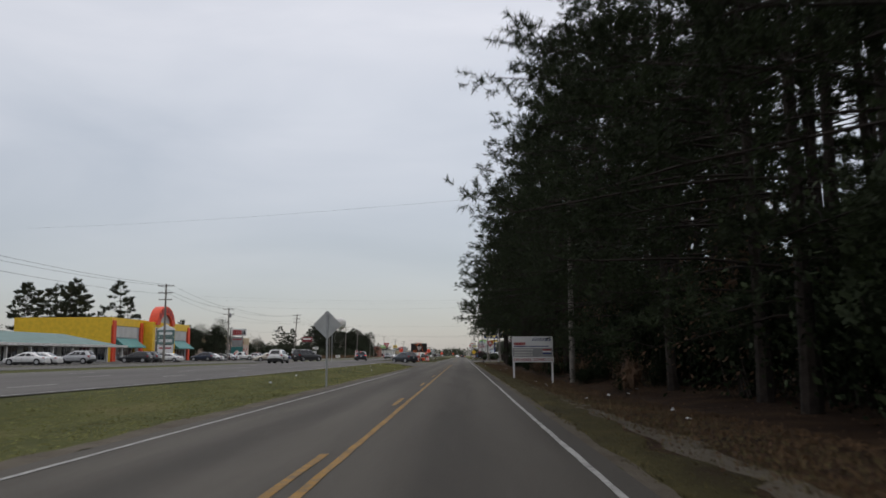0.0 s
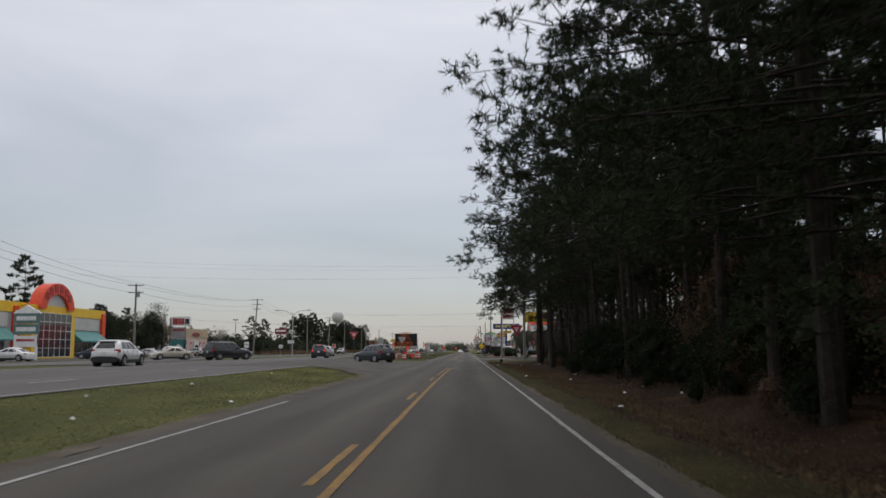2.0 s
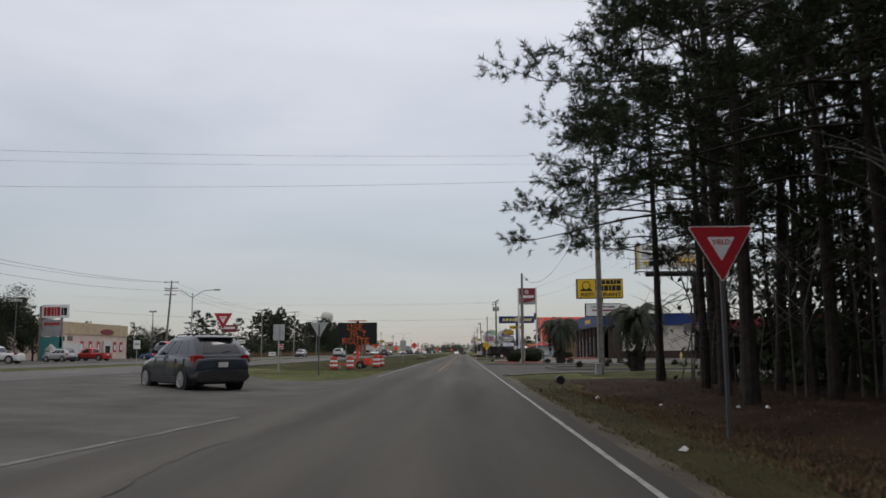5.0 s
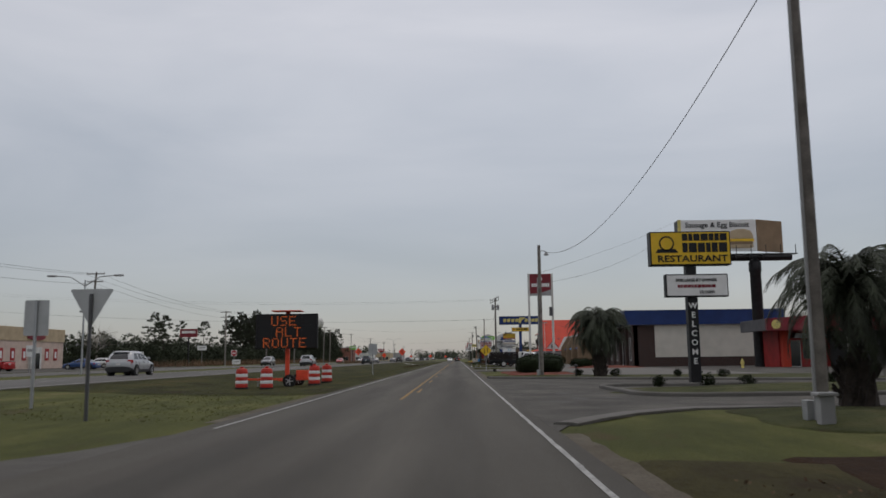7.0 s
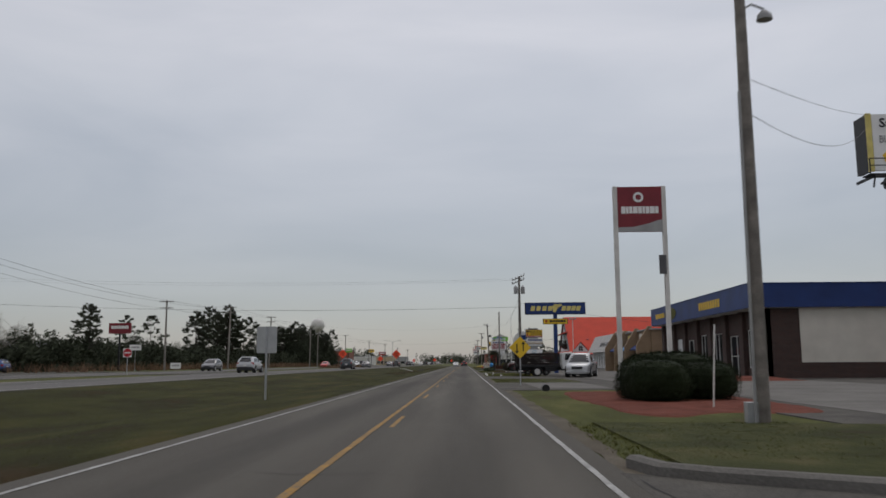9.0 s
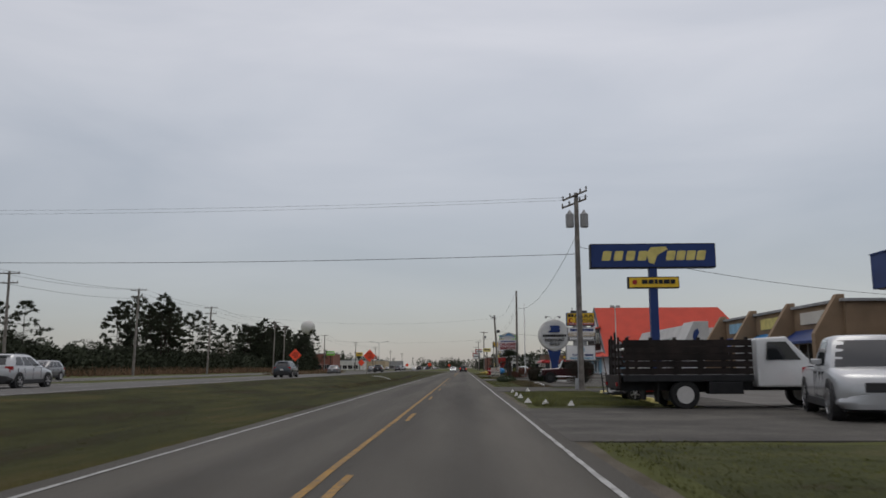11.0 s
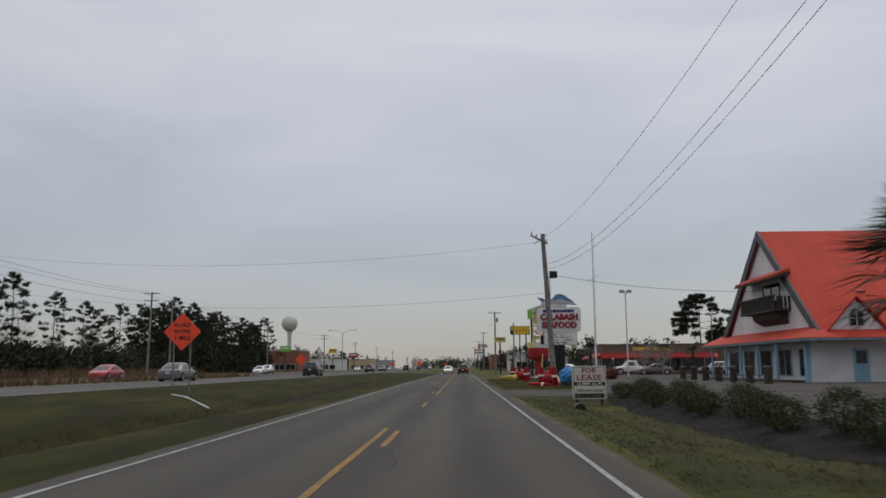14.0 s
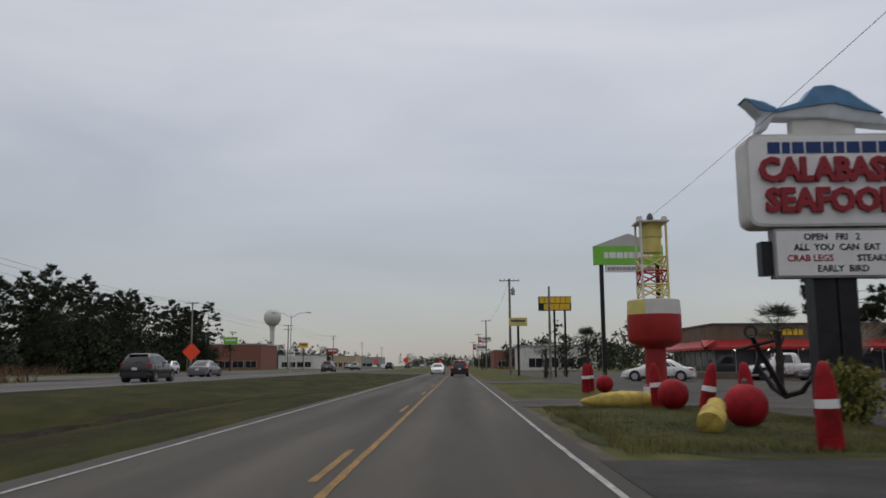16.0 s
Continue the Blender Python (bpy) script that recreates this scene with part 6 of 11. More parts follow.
def golf_shop():
    t = thing("golf_shop", "white shop with a pale grey metal mansard", "shop", (26, 304, 0))
    part("wall", Shape().box(0.6, 22, 0.6, 29, 0, 3.1), M_WHITEWALL, t)
    man = Shape()
    man.prism([(-0.4, 3.0), (0.6, 3.0), (1.6, 6.2), (1.2, 6.2)], 4.6, 29, "y")
    part("mansard", man, M_GREYMETAL, t, "sloping grey metal mansard")
    man = Shape().prism([(-0.6, 3.0), (0.6, 3.0), (1.2, 5.7), (0.9, 5.7)], 2.4, 22, "x")
    part("mansard", man, M_GREYMETAL, t, "sloping grey metal mansard")
    for i in range(20):
        y = 4.9 + 1.2 * i
        part("seam", Shape().add([(-0.44, y, 3.0), (-0.44, y + 0.04, 3.0), (1.16, y + 0.04, 6.2), (1.16, y, 6.2), (-0.4, y, 2.98), (-0.4, y + 0.04, 2.98), (1.2, y + 0.04, 6.18), (1.2, y, 6.18)],
                                  [(0, 1, 2, 3), (0, 3, 7, 4), (1, 5, 6, 2)]), M_GREYMETAL, t)
    part("corner_tower", Shape().prism([(-1.0, 2.6), (0.5, 2.6), (2.6, 2.6), (2.6, 6.4), (0.9, 6.4)], 0.0, 4.5, "y"), M_GREYMETAL, t, "pale grey sloped corner tower", 0.03)
    golfer = Shape().prism([(1.0, 3.3), (1.25, 3.6), (1.1, 4.4), (1.5, 5.1), (1.3, 5.6), (0.9, 5.3), (0.7, 4.6), (0.9, 4.0)], -0.05, -0.01, "y")
    part("emblem", golfer, M_BLUE, t, "slim blue emblem on the tower")
    for i in range(8):
        y0 = 6 + 2.8 * i
        part("pilaster", Shape().box(0.5, 0.62, y0 - 0.5, y0 - 0.3, 0, 3.0), M_OFFWHITE, t)
        window(t, "y", y0, y0 + 0.9, 0.3, 2.3, 0.6, -1, M_OFFWHITE, 1, 1)
    window(t, "x", 3.2, 5.6, 0.05, 2.6, 0.6, -1, M_OFFWHITE, 2, 1, "door")
    part("roof", Shape().box(1.2, 22, 0.9, 29, 5.5, 5.62), M_GREY, t)
    slope = Matrix.Translation((0.22, 13.0, 4.35)) @ Matrix.Rotation(radians(-90), 4, "Z") @ Matrix.Rotation(radians(-26), 4, "X")
    words("DISCOUNT", t, M_DKGREY, slope @ Matrix.Translation((-1.6, 0, 0)), 1.15, width=5.2)
    words("GOLF", t, M_DKGREY, slope @ Matrix.Translation((3.1, 0, 0)), 1.15, width=2.6)
    return t


golf_shop()


def orange_house():
    t = thing("gabled_shop", "big white gabled shop with bright orange metal roof", "shop", (22, 340.6, 0))
    d, ridge, eave = 18.6, 11.1, 3.3
    c = d / 2
    part("wall", Shape().box(0.8, 26, 0, d, 0, 3.0).box(0, 0.8, 0, 0.3, 0, 3.0), M_WHITEWALL, t)
    part("porch_floor", Shape().box(-0.9, 0.8, 0.3, d, -0.05, 0.12), M_OLDTIMBER, t, "dark timber porch floor")
    part("gable", Shape().prism([(0.4, 3.0), (d - 0.4, 3.0), (c, ridge - 0.35)], 1.0, 1.3, "x"), M_WHITEWALL, t, "white gable wall")
    for s, a, b in ((-1, -0.4, c), (1, d + 0.4, c)):
        r = Shape().add([(0.75, a, eave - 0.25), (26, a, eave - 0.25), (22, b, ridge), (0.75, b, ridge), (0.75, a, eave - 0.05), (26, a, eave - 0.05), (22, b, ridge + 0.2), (0.75, b, ridge + 0.2)],
                        [(0, 1, 2, 3), (7, 6, 5, 4), (0, 4, 5, 1), (1, 5, 6, 2), (3, 7, 4, 0)])
        part("roof_slope", r, M_ROOF_ORANGE, t)
        for i in range(17):
            x = 1.2 + 1.24 * i
            q = Shape().add([(x, a, eave - 0.04), (x + 0.05, a, eave - 0.04), (x + 0.05, b, ridge + 0.21), (x, b, ridge + 0.21), (x, a, eave - 0.03), (x + 0.05, a, eave - 0.03), (x + 0.05, b, ridge + 0.22), (x, b, ridge + 0.22)],
                            [(4, 5, 6, 7), (0, 4, 7, 3), (1, 2, 6, 5)])
            part("seam", q, M_ROOF_ORANGE, t)
        barge = Shape().add([(0.67, a, eave - 0.75), (0.85, a, eave - 0.75), (0.85, b, ridge - 0.5), (0.67, b, ridge - 0.5), (0.67, a, eave + 0.02), (0.85, a, eave + 0.02), (0.85, b, ridge + 0.26), (0.67, b, ridge + 0.26)],
                            [(0, 3, 7, 4), (1, 5, 6, 2), (0, 1, 2, 3), (4, 7, 6, 5), (0, 4, 5, 1)])
        part("barge_board", barge, M_DKGREY, t, "dark grey barge board")
    hip = Shape().add([(26, -0.4, eave - 0.05), (26, d + 0.4, eave - 0.05), (22, c, ridge + 0.2)], [(0, 1, 2)])
    part("hip_end", hip, M_ROOF_ORANGE, t)
    # lean-to roofs along the front and the side, mitred at the corner
    for q, lab in (([(-0.8, d + 1.6), (-0.8, -1.5), (1.0, 0.3), (1.0, d + 1.6)], "orange lean-to roof along the front"), ([(-0.8, -1.5), (26, -1.5), (26, 0.3), (1.0, 0.3)], "orange lean-to roof along the side")):
        zs = (2.84, 2.84, 3.62, 3.62)
        sk = Shape().add([(x, y, z) for (x, y), z in zip(q, zs)] + [(x, y, z - 0.12) for (x, y), z in zip(q, zs)], [(0, 1, 2, 3), (7, 6, 5, 4), (0, 4, 5, 1), (3, 2, 6, 7), (0, 3, 7, 4), (1, 5, 6, 2)])
        part("skirt_roof", sk, M_ROOF_ORANGE, t, lab)
    part("fascia", Shape().box(-0.82, -0.74, -1.52, d + 1.6, 2.64, 2.8), M_GREYBLUE, t, "grey-blue fascia under the eaves")
    part("fascia", Shape().box(-0.74, 26, -1.52, -1.44, 2.64, 2.8), M_GREYBLUE, t, "grey-blue fascia under the eaves")
    part("soffit", Shape().box(-0.74, 0.8, -1.44, d + 1.5, 2.6, 2.64), M_GREY, t)
    dm = thing("dormer", "", "")
    dm.parent = t
    dm.location = (-3.6, 0, 0)
    part("dormer_gable", Shape().prism([(5.0, 3.3), (8.6, 3.3), (6.8, 5.3)], -0.3, 0.2, "y"), M_WHITEWALL, dm)
    for s in (-1, 1):
        r = Shape().add([(6.8, -0.6, 5.55), (6.8, 2.2, 5.55), (6.8 + s * 2.15, 0.6, 3.2), (6.8 + s * 2.15, -0.6, 3.2), (6.8, -0.6, 5.4), (6.8, 2.2, 5.4), (6.8 + s * 2.05, 0.6, 3.1), (6.8 + s * 2.05, -0.6, 3.1)],
                        [(0, 1, 2, 3), (7, 6, 5, 4), (0, 3, 7, 4), (3, 2, 6, 7)])
        part("dormer_roof", r, M_ROOF_ORANGE, dm)
    ar = Shape().prism([(6.35, 3.6), (7.25, 3.6), (7.25, 4.3), (7.05, 4.6), (6.8, 4.72), (6.55, 4.6), (6.35, 4.3)], -0.36, -0.3, "y")
    part("arched_pane", ar, M_GLASS, dm)
    fr = Shape().box(6.3, 6.36, -0.4, -0.3, 3.55, 4.3).box(7.24, 7.3, -0.4, -0.3, 3.55, 4.3).box(6.3, 7.3, -0.4, -0.3, 3.52, 3.6).box(6.77, 6.83, -0.4, -0.3, 3.6, 4.7).box(6.36, 7.24, -0.4, -0.3, 4.05, 4.1)
    part("window_frame", fr, M_OFFWHITE, dm)
    # side wall facing the lot: door, window, corner boards
    dr = part("door", Shape().box(2.95, 3.95, -0.06, -0.0, 0.05, 2.15), M_SKYBLUE, t, "light blue panelled door")
    part("pane", Shape().box(3.1, 3.8, -0.075, -0.062, 1.2, 2.0), M_GLASS, dr)
    part("corner_board", Shape().box(-0.05, 0.25, -0.05, 0.0, 0, 3.0).box(-0.05, 0.0, 0.0, 0.3, 0, 3.0), M_SKYBLUE, t, "light blue corner board")
    # front under the skirt roof
    for i in range(5):
        y0 = 0.75 + 3.62 * i
        window(t, "y", y0, y0 + 2.2, 0.4, 2.2, 0.8, -1, M_SKYBLUE, 1 + i % 2, 1)
        part("post", Shape().box(-0.62, -0.46, y0 + 2.7, y0 + 2.86, 0, 2.6), M_SKYBLUE, t, "light blue porch post")
    # balcony hanging on the gable
    part("balcony", Shape().box(-0.2, 1.0, 4.4, 11.4, 4.9, 5.05), M_OLDTIMBER, t, "weathered grey timber balcony")
    for i in range(21):
        part("baluster", Shape().box(-0.18, -0.1, 4.45 + 0.335 * i, 4.6 + 0.335 * i, 5.05, 5.95), M_OLDTIMBER, t)
    for y in (4.4, 11.32):
        for i in range(4):
            part("baluster", Shape().box(0.05 + 0.26 * i, 0.2 + 0.26 * i, y, y + 0.08, 5.05, 5.95), M_OLDTIMBER, t)
    part("balcony_rail", Shape().box(-0.22, -0.08, 4.35, 11.45, 5.93, 6.04), M_OLDTIMBER, t)
    part("balcony_bracket", Shape().prism([(1.0, 4.9), (0.1, 4.9), (0.3, 4.4), (1.0, 4.0)], 5.0, 9.8, "y"), M_OLDTIMBER, t)
    part("awning", Shape().prism([(1.0, 7.95), (-0.3, 7.4), (-0.3, 7.28), (1.0, 7.7)], 4.2, 12.0, "y"), M_ROOF_ORANGE, t, "small orange awning on the gable")
    part("awning_frame", Shape().prism([(1.0, 7.68), (-0.32, 7.26), (-0.32, 7.12), (1.0, 7.4)], 4.1, 12.1, "y"), M_OLDTIMBER, t, "dark timber under the awning")
    window(t, "y", 6.2, 9.4, 5.1, 7.0, 1.0, -1, M_OLDTIMBER, 2, 1)
    for i in range(7):
        y = -3.0 + 3.2 * i
        part("mooring_post", Shape().lathe([(0.26, -0.1), (0.24, 0.78), (0.3, 0.8), (0.3, 1.02), (0.16, 1.12)], 12, (-3.6, y, 0)), M_OLDTIMBER, t, "dark timber mooring post", smooth=True)
        if i < 6:
            part("rope", Shape().tube([(-3.6, y + 3.2 * k / 8, 0.82 - 1.3 * k / 8 * (1 - k / 8)) for k in range(9)], 0.03, 5), M_OLDTIMBER, t)
    vent = Shape().lathe([(0.22, -0.2), (0.22, 0.35), (0.42, 0.36), (0.42, 0.5), (0.15, 0.62)], 12, (5.2, 3.2, 5.6))
    part("roof_vent", vent, M_MAROON, t, "dull red mushroom roof vent")
    return t


orange_house()


def diner():
    t = thing("diner", "low tan brick diner with red awning band", "diner", (19.4, 403, 0))
    part("wall", Shape().box(0, 16, 0, 12, 0, 0.5).box(0, 16, 0, 12, 2.6, 4.1), M_DINERWALL, t, "brown brick parapet wall")
    window(t, "x", 0.1, 15.9, 0.5, 2.6, 0.1, -1, M_GREY, 10, 1)
    window(t, "y", 0.3, 11.7, 0.5, 2.6, 0.1, -1, M_OFFWHITE, 7, 1)
    part("core", Shape().box(0.5, 15.5, 0.5, 11.5, 0.8, 2.6), M_DKGREY, t)
    aw = Shape().prism([(0.0, 2.95), (-0.9, 2.4), (-0.9, 2.2), (0.0, 2.5)], -0.9, 16, "x")
    part("awning", aw, M_RED, t, "red awning band")
    aw = Shape().prism([(0.0, 2.95), (-0.9, 2.4), (-0.9, 2.2), (0.0, 2.5)], -0.9, 12, "y")
    part("awning", aw, M_RED, t, "red awning band")
    part("coping", Shape().box(-0.1, 16.1, -0.1, 12.1, 4.1, 4.22), M_DKGREY, t)
    for i in range(11):
        part("lettering_bar", Shape().box(4.4 + 0.42 * i + (0.4 if i > 5 else 0), 4.72 + 0.42 * i + (0.4 if i > 5 else 0), -0.06, 0, 3.3, 3.75), M_YELLOW, t)
    part("annexe", Shape().box(16, 27, 2, 12, 0, 3.9), M_DINERWALL, t, "brown annexe")
    for x in (18, 21.5, 24.2):
        window(t, "x", x, x + 1.4, 0.9, 2.3, 2, -1, M_DKGREY, 1, 1)
    for i in range(6):
        part("ceiling_lamp", Shape().lathe([(0.02, 0), (0.14, 0.02), (0.16, 0.1), (0.04, 0.2)], 10, (1.6 + 2.6 * i, 0.02, 2.2)), M_HEAD, t, "lit pendant lamp")
    return t


diner()


# ---- the far side of the highway ----
def colour_hall():
    t = thing("arched_hall", "bright yellow hall with orange arch and teal awnings", "shop", (-64.5, 150, HWY_Z))
    part("wall", Shape().box(-18, 0, 0, 43, 0, 8.1), M_GREY, t)
    part("band", Shape().box(-18.1, 0.15, -0.1, 43.1, 6.7, 8.2), M_YELLOW, t, "bright yellow parapet band")
    part("end_wall", Shape().box(-18.05, 0.05, -0.12, 0, 0, 6.7), M_YELLOW, t, "bright yellow end wall")
    for y in (0.2, 13.2, 28.6, 41.6):
        part("pilaster", Shape().box(0, 0.4, y, y + 1.3, 0, 7.6), M_ORANGE, t, "orange pilaster", 0.02)
    for y in (2.0, 31):
        part("awning", Shape().prism([(0.0, 4.4), (2.0, 2.8), (2.0, 2.6), (0.0, 2.7)], y, y + 10, "y"), M_TEAL, t, "teal metal awning")
        window(t, "y", y + 0.5, y + 9.5, 0.3, 2.6, 0, 1, M_OFFWHITE, 5, 1)
        part("panel", Shape().box(0, 0.1, y, y + 10, 4.6, 6.6), M_GREYMETAL, t)
    part("entrance_block", Shape().box(0, 2.0, 15.2, 28.2, 0, 7.9), M_YELLOW, t, "yellow entrance block", 0.03)
    window(t, "y", 16.6, 26.8, 0.3, 6.8, 2.0, 1, M_WHITE, 6, 5, "entrance_glazing")
    arch = [(21.7 + 5.2 * math.cos(math.pi * a / 24), 7.4 + 4.0 * math.sin(math.pi * a / 24)) for a in range(25)]
    inner = [(21.7 + 3.4 * math.cos(math.pi * a / 24), 7.4 + 2.3 * math.sin(math.pi * a / 24)) for a in range(24, -1, -1)]
    part("arch", Shape().prism(arch + inner, 0.6, 2.4, "x"), M_ORANGE, t, "orange arch over the entrance")
    part("arch_face", Shape().prism([(21.7 + 3.4 * math.cos(math.pi * a / 24), 7.4 + 2.3 * math.sin(math.pi * a / 24)) for a in range(25)], 0.9, 1.9, "x"), M_GREYMETAL, t)
    for i in range(6):
        a = math.pi * (0.2 + 0.12 * i)
        y, z = 21.7 + 4.3 * math.cos(a), 7.4 + 3.15 * math.sin(a)
        part("lettering_bar", Shape().box(2.4, 2.46, y - 0.5, y + 0.5, z - 0.55, z + 0.55), M_RED, t)
    part("roof", Shape().box(-18, 0, 0, 43, 7.6, 7.8), M_GREY, t)
    return t


colour_hall()


def green_row():
    t = thing("shop_row", "long low shop row with a grey-green hipped roof", "shop", (-57, 60, HWY_Z))
    part("wall", Shape().box(-14, -2.5, 1, 77, 0, 2.9), M_OFFWHITE, t)
    part("roof", Shape().add([(0.3, -0.5, 2.6), (0.3, 78.8, 2.6), (-17, 78.8, 2.6), (-17, -0.5, 2.6), (-7, 6, 4.6), (-7, 71, 4.6)],
                             [(0, 1, 5, 4), (1, 2, 5), (2, 3, 4, 5), (3, 0, 4), (3, 2, 1, 0)]), M_TEALROOF, t, "grey-green metal roof")
    part("fascia", Shape().box(0.2, 0.35, -0.5, 78.8, 2.45, 2.8), M_OFFWHITE, t)
    for i in range(14):
        part("post", Shape().box(-0.4, -0.1, 1 + 5.9 * i, 1.3 + 5.9 * i, 0, 2.6), M_OFFWHITE, t)
        window(t, "y", 2.0 + 5.4 * i, 6.0 + 5.4 * i, 0.4, 2.4, -2.5, 1, M_OFFWHITE, 3, 1)
    return t


green_row()


def tan_hall():
    t = thing("tan_hall", "flat tan stucco hall with pink lower wall", "shop", (-70.5, 236, HWY_Z))
    part("wall", Shape().box(-22, 0, 0, 35, 0, 4.6), M_PINKSTUCCO, t, "pale pink wall")
    part("parapet", Shape().box(-22.1, 0.15, -0.15, 35.15, 4.6, 6.8), M_STUCCO, t, "tan stucco parapet", 0.03)
    part("door_surround", Shape().box(0, 0.5, 23, 26.5, 0, 3.6), M_OFFWHITE, t)
    part("door", Shape().box(0.5, 0.56, 23.7, 25.8, 0, 2.6), M_GLASS, t)
    for y in (14, 17.5, 21, 28.5, 31.5):
        part("wall_poster", Shape().box(0, 0.06, y, y + 1.3, 1.4, 3.4), M_RED, t, "red and white poster")
        part("poster_mark", Shape().box(0.06, 0.08, y + 0.35, y + 0.95, 1.8, 2.9), M_WHITE, t)
    part("shop_sign", Shape().prism([(25 + 3 * math.cos(a * math.tau / 16), 5.3 + 0.55 * math.sin(a * math.tau / 16)) for a in range(16)], 0.15, 0.3, "x"), M_MAROON, t, "dark red oval sign")
    for y in (3, 6, 9):
        part("upper_window", Shape().box(0.0, 0.06, y, y + 2, 3.4, 4.2), M_GLASS, t)
    part("entry_bay", Shape().box(0, 1.2, 0.5, 12, 0, 3.0), M_OFFWHITE, t)
    return t


tan_hall()
for i, (x0, x1, y0, y1, h, m, lab) in enumerate((
        (-78, -60, 590, 612, 7.5, M_REDBRICK, "far red brick shop building"), (-70, -56, 660, 690, 5.0, M_OFFWHITE, "far white shop building"),
        (-62, -50, 740, 770, 5.5, M_STUCCO, "far tan shop building"), (14, 30, 520, 545, 5.0, M_OFFWHITE, "far white shop building"),
        (12, 26, 620, 650, 6.0, M_REDBRICK, "far brick shop building"), (-66, -48, 850, 880, 6, M_GREY, "far grey shop building"), (-90, -76, 300, 312, 4.6, M_WHITEWALL, "far white house with a gable"))):
    t = thing("far_building", lab + " with a flat parapet", "building", (x0, y0, HWY_Z if x0 < 0 else 0))
    part("wall", Shape().box(0, x1 - x0, 0, y1 - y0, 0, h), m, t)
    part("parapet", Shape().box(-0.15, x1 - x0 + 0.15, -0.15, y1 - y0 + 0.15, h, h + 0.4), M_GREY, t)
    for k in range(4):
        window(t, "x", 1 + (x1 - x0 - 2) / 4 * k + 0.3, 1 + (x1 - x0 - 2) / 4 * (k + 1) - 0.3, 0.6, 2.6, 0, -1, M_OFFWHITE, 2, 1)


# ---- poles and wires ----
def utility_pole(at, h, arms=1, lean=(0, 0), label="weathered wooden utility pole", pots=0, r=0.15, lamp=False, box=False):
    t = thing("utility_pole", label, "utility pole", at, 0, "utility poles")
    top = (lean[0], lean[1], h)
    part("pole", Shape().tube([(0, 0, -0.2), (lean[0] * 0.5, lean[1] * 0.5, h * 0.5), top], [r * 1.12, r * 0.95, r * 0.75], 10), M_WOODPOLE, t, smooth=True)
    for k in range(arms):
        z = h - 0.3 - 1.0 * k
        w = 1.15 - 0.1 * k
        ax = lean[0] * z / h
        part("cross_arm", Shape().box(ax - w, ax + w, -0.14, -0.05, z, z + 0.11), M_WOODPOLE, t, "", 0.01)
        for sx in (-1, -0.5, 0.5, 1):
            part("insulator", Shape().lathe([(0.02, 0), (0.05, 0.04), (0.03, 0.08), (0.05, 0.13), (0.02, 0.18)], 8, (ax + sx * w * 0.93, -0.1, z + 0.11)), M_GREY, t)
    for k in range(pots):
        part("transformer", Shape().lathe([(0.02, 0), (0.2, 0.02), (0.22, 0.1), (0.22, 0.72), (0.12, 0.8), (0.03, 0.95)], 12, (lean[0] * 0.8 + (-0.38 if k else 0.38), -0.1, h - 1.9)), M_GREY, t, "grey transformer can", smooth=True)
    if lamp:
        part("lamp_arm", Shape().tube([(0, 0, h - 0.5), (0.25, 0, h - 0.35), (0.5, 0, h - 0.45)], 0.025, 5), M_GALV, t)
        part("lamp_head", Shape().lathe([(0.05, 0.2), (0.14, 0.1), (0.16, 0)], 10, (0.5, 0, h - 0.68)), M_GREY, t)
    if box:
        part("meter_box", Shape().box(-0.3, -0.08, -0.1, 0.1, 0.05, 0.6), M_GALV, t, "grey steel meter box", 0.01)
        part("conduit", Shape().cyl((-0.16, -0.12, 0), (-0.13, -0.12, h * 0.75), 0.03, n=6), M_GREY, t)
    return t


def wire(a, b, sag, r=0.013, label="black overhead cable"):
    a, b = Vector(a), Vector(b)
    pts = []
    for i in range(25):
        t = i / 24
        p = a.lerp(b, t)
        p.z -= sag * 4 * t * (1 - t)
        pts.append(p)
    return tagged(part("overhead_wire", Shape().tube(pts, r, 4), M_WIRE), label + " slung between poles", "cable", "overhead wires")


utility_pole((5.46, 39.9, -0.1), 9.6, 0, label="pale wooden utility pole among the pines", r=0.125)
utility_pole((6.4, 138.5, -0.2), 10.9, 0, label="wooden utility pole at the end of the wood", box=True, r=0.12)
utility_pole((5.63, 178.0, -0.2), 8.75, 0, (0.03, 0), label="weathered wooden pole with a lamp bracket", lamp=True, box=True, r=0.135)
t = utility_pole((6.15, 251, 0), 10.4, 0, (0.0, 0), pots=2, label="wooden utility pole carrying two grey transformers", box=True, r=0.15)
for k, (z0, z1) in enumerate(((9.95, 10.5), (9.6, 10.1))):
    part("cross_arm", Shape().cyl((-0.75, -0.18 + 0.3 * k, z0), (0.55, -0.18 + 0.3 * k, z1), 0.055, n=6), M_WOODPOLE, t)
    for q in (0.0, 0.3, 0.75, 1.0):
        part("insulator", Shape().lathe([(0.02, 0), (0.06, 0.04), (0.04, 0.09), (0.06, 0.14), (0.02, 0.22)], 8, (-0.72 + 1.24 * q, -0.18 + 0.3 * k, z0 + (z1 - z0) * q + 0.03)), M_GREY, t)
utility_pole((5.85, 296.6, 0), 9.4, 0, (0.05, 0), label="plain pale wooden pole beside a palmetto", r=0.125)
t = utility_pole((5.6, 338.1, 0), 9.4, 0, (-0.5, 0), label="leaning wooden pole with a floodlight", r=0.17, box=True)
part("cross_arm", Shape().cyl((-1.25, -0.15, 9.3), (-0.2, -0.15, 8.75), 0.055, n=6), M_WOODPOLE, t)
part("brace", Shape().cyl((-1.05, -0.13, 8.75), (-0.3, -0.13, 9.35), 0.03, n=5), M_GALV, t)
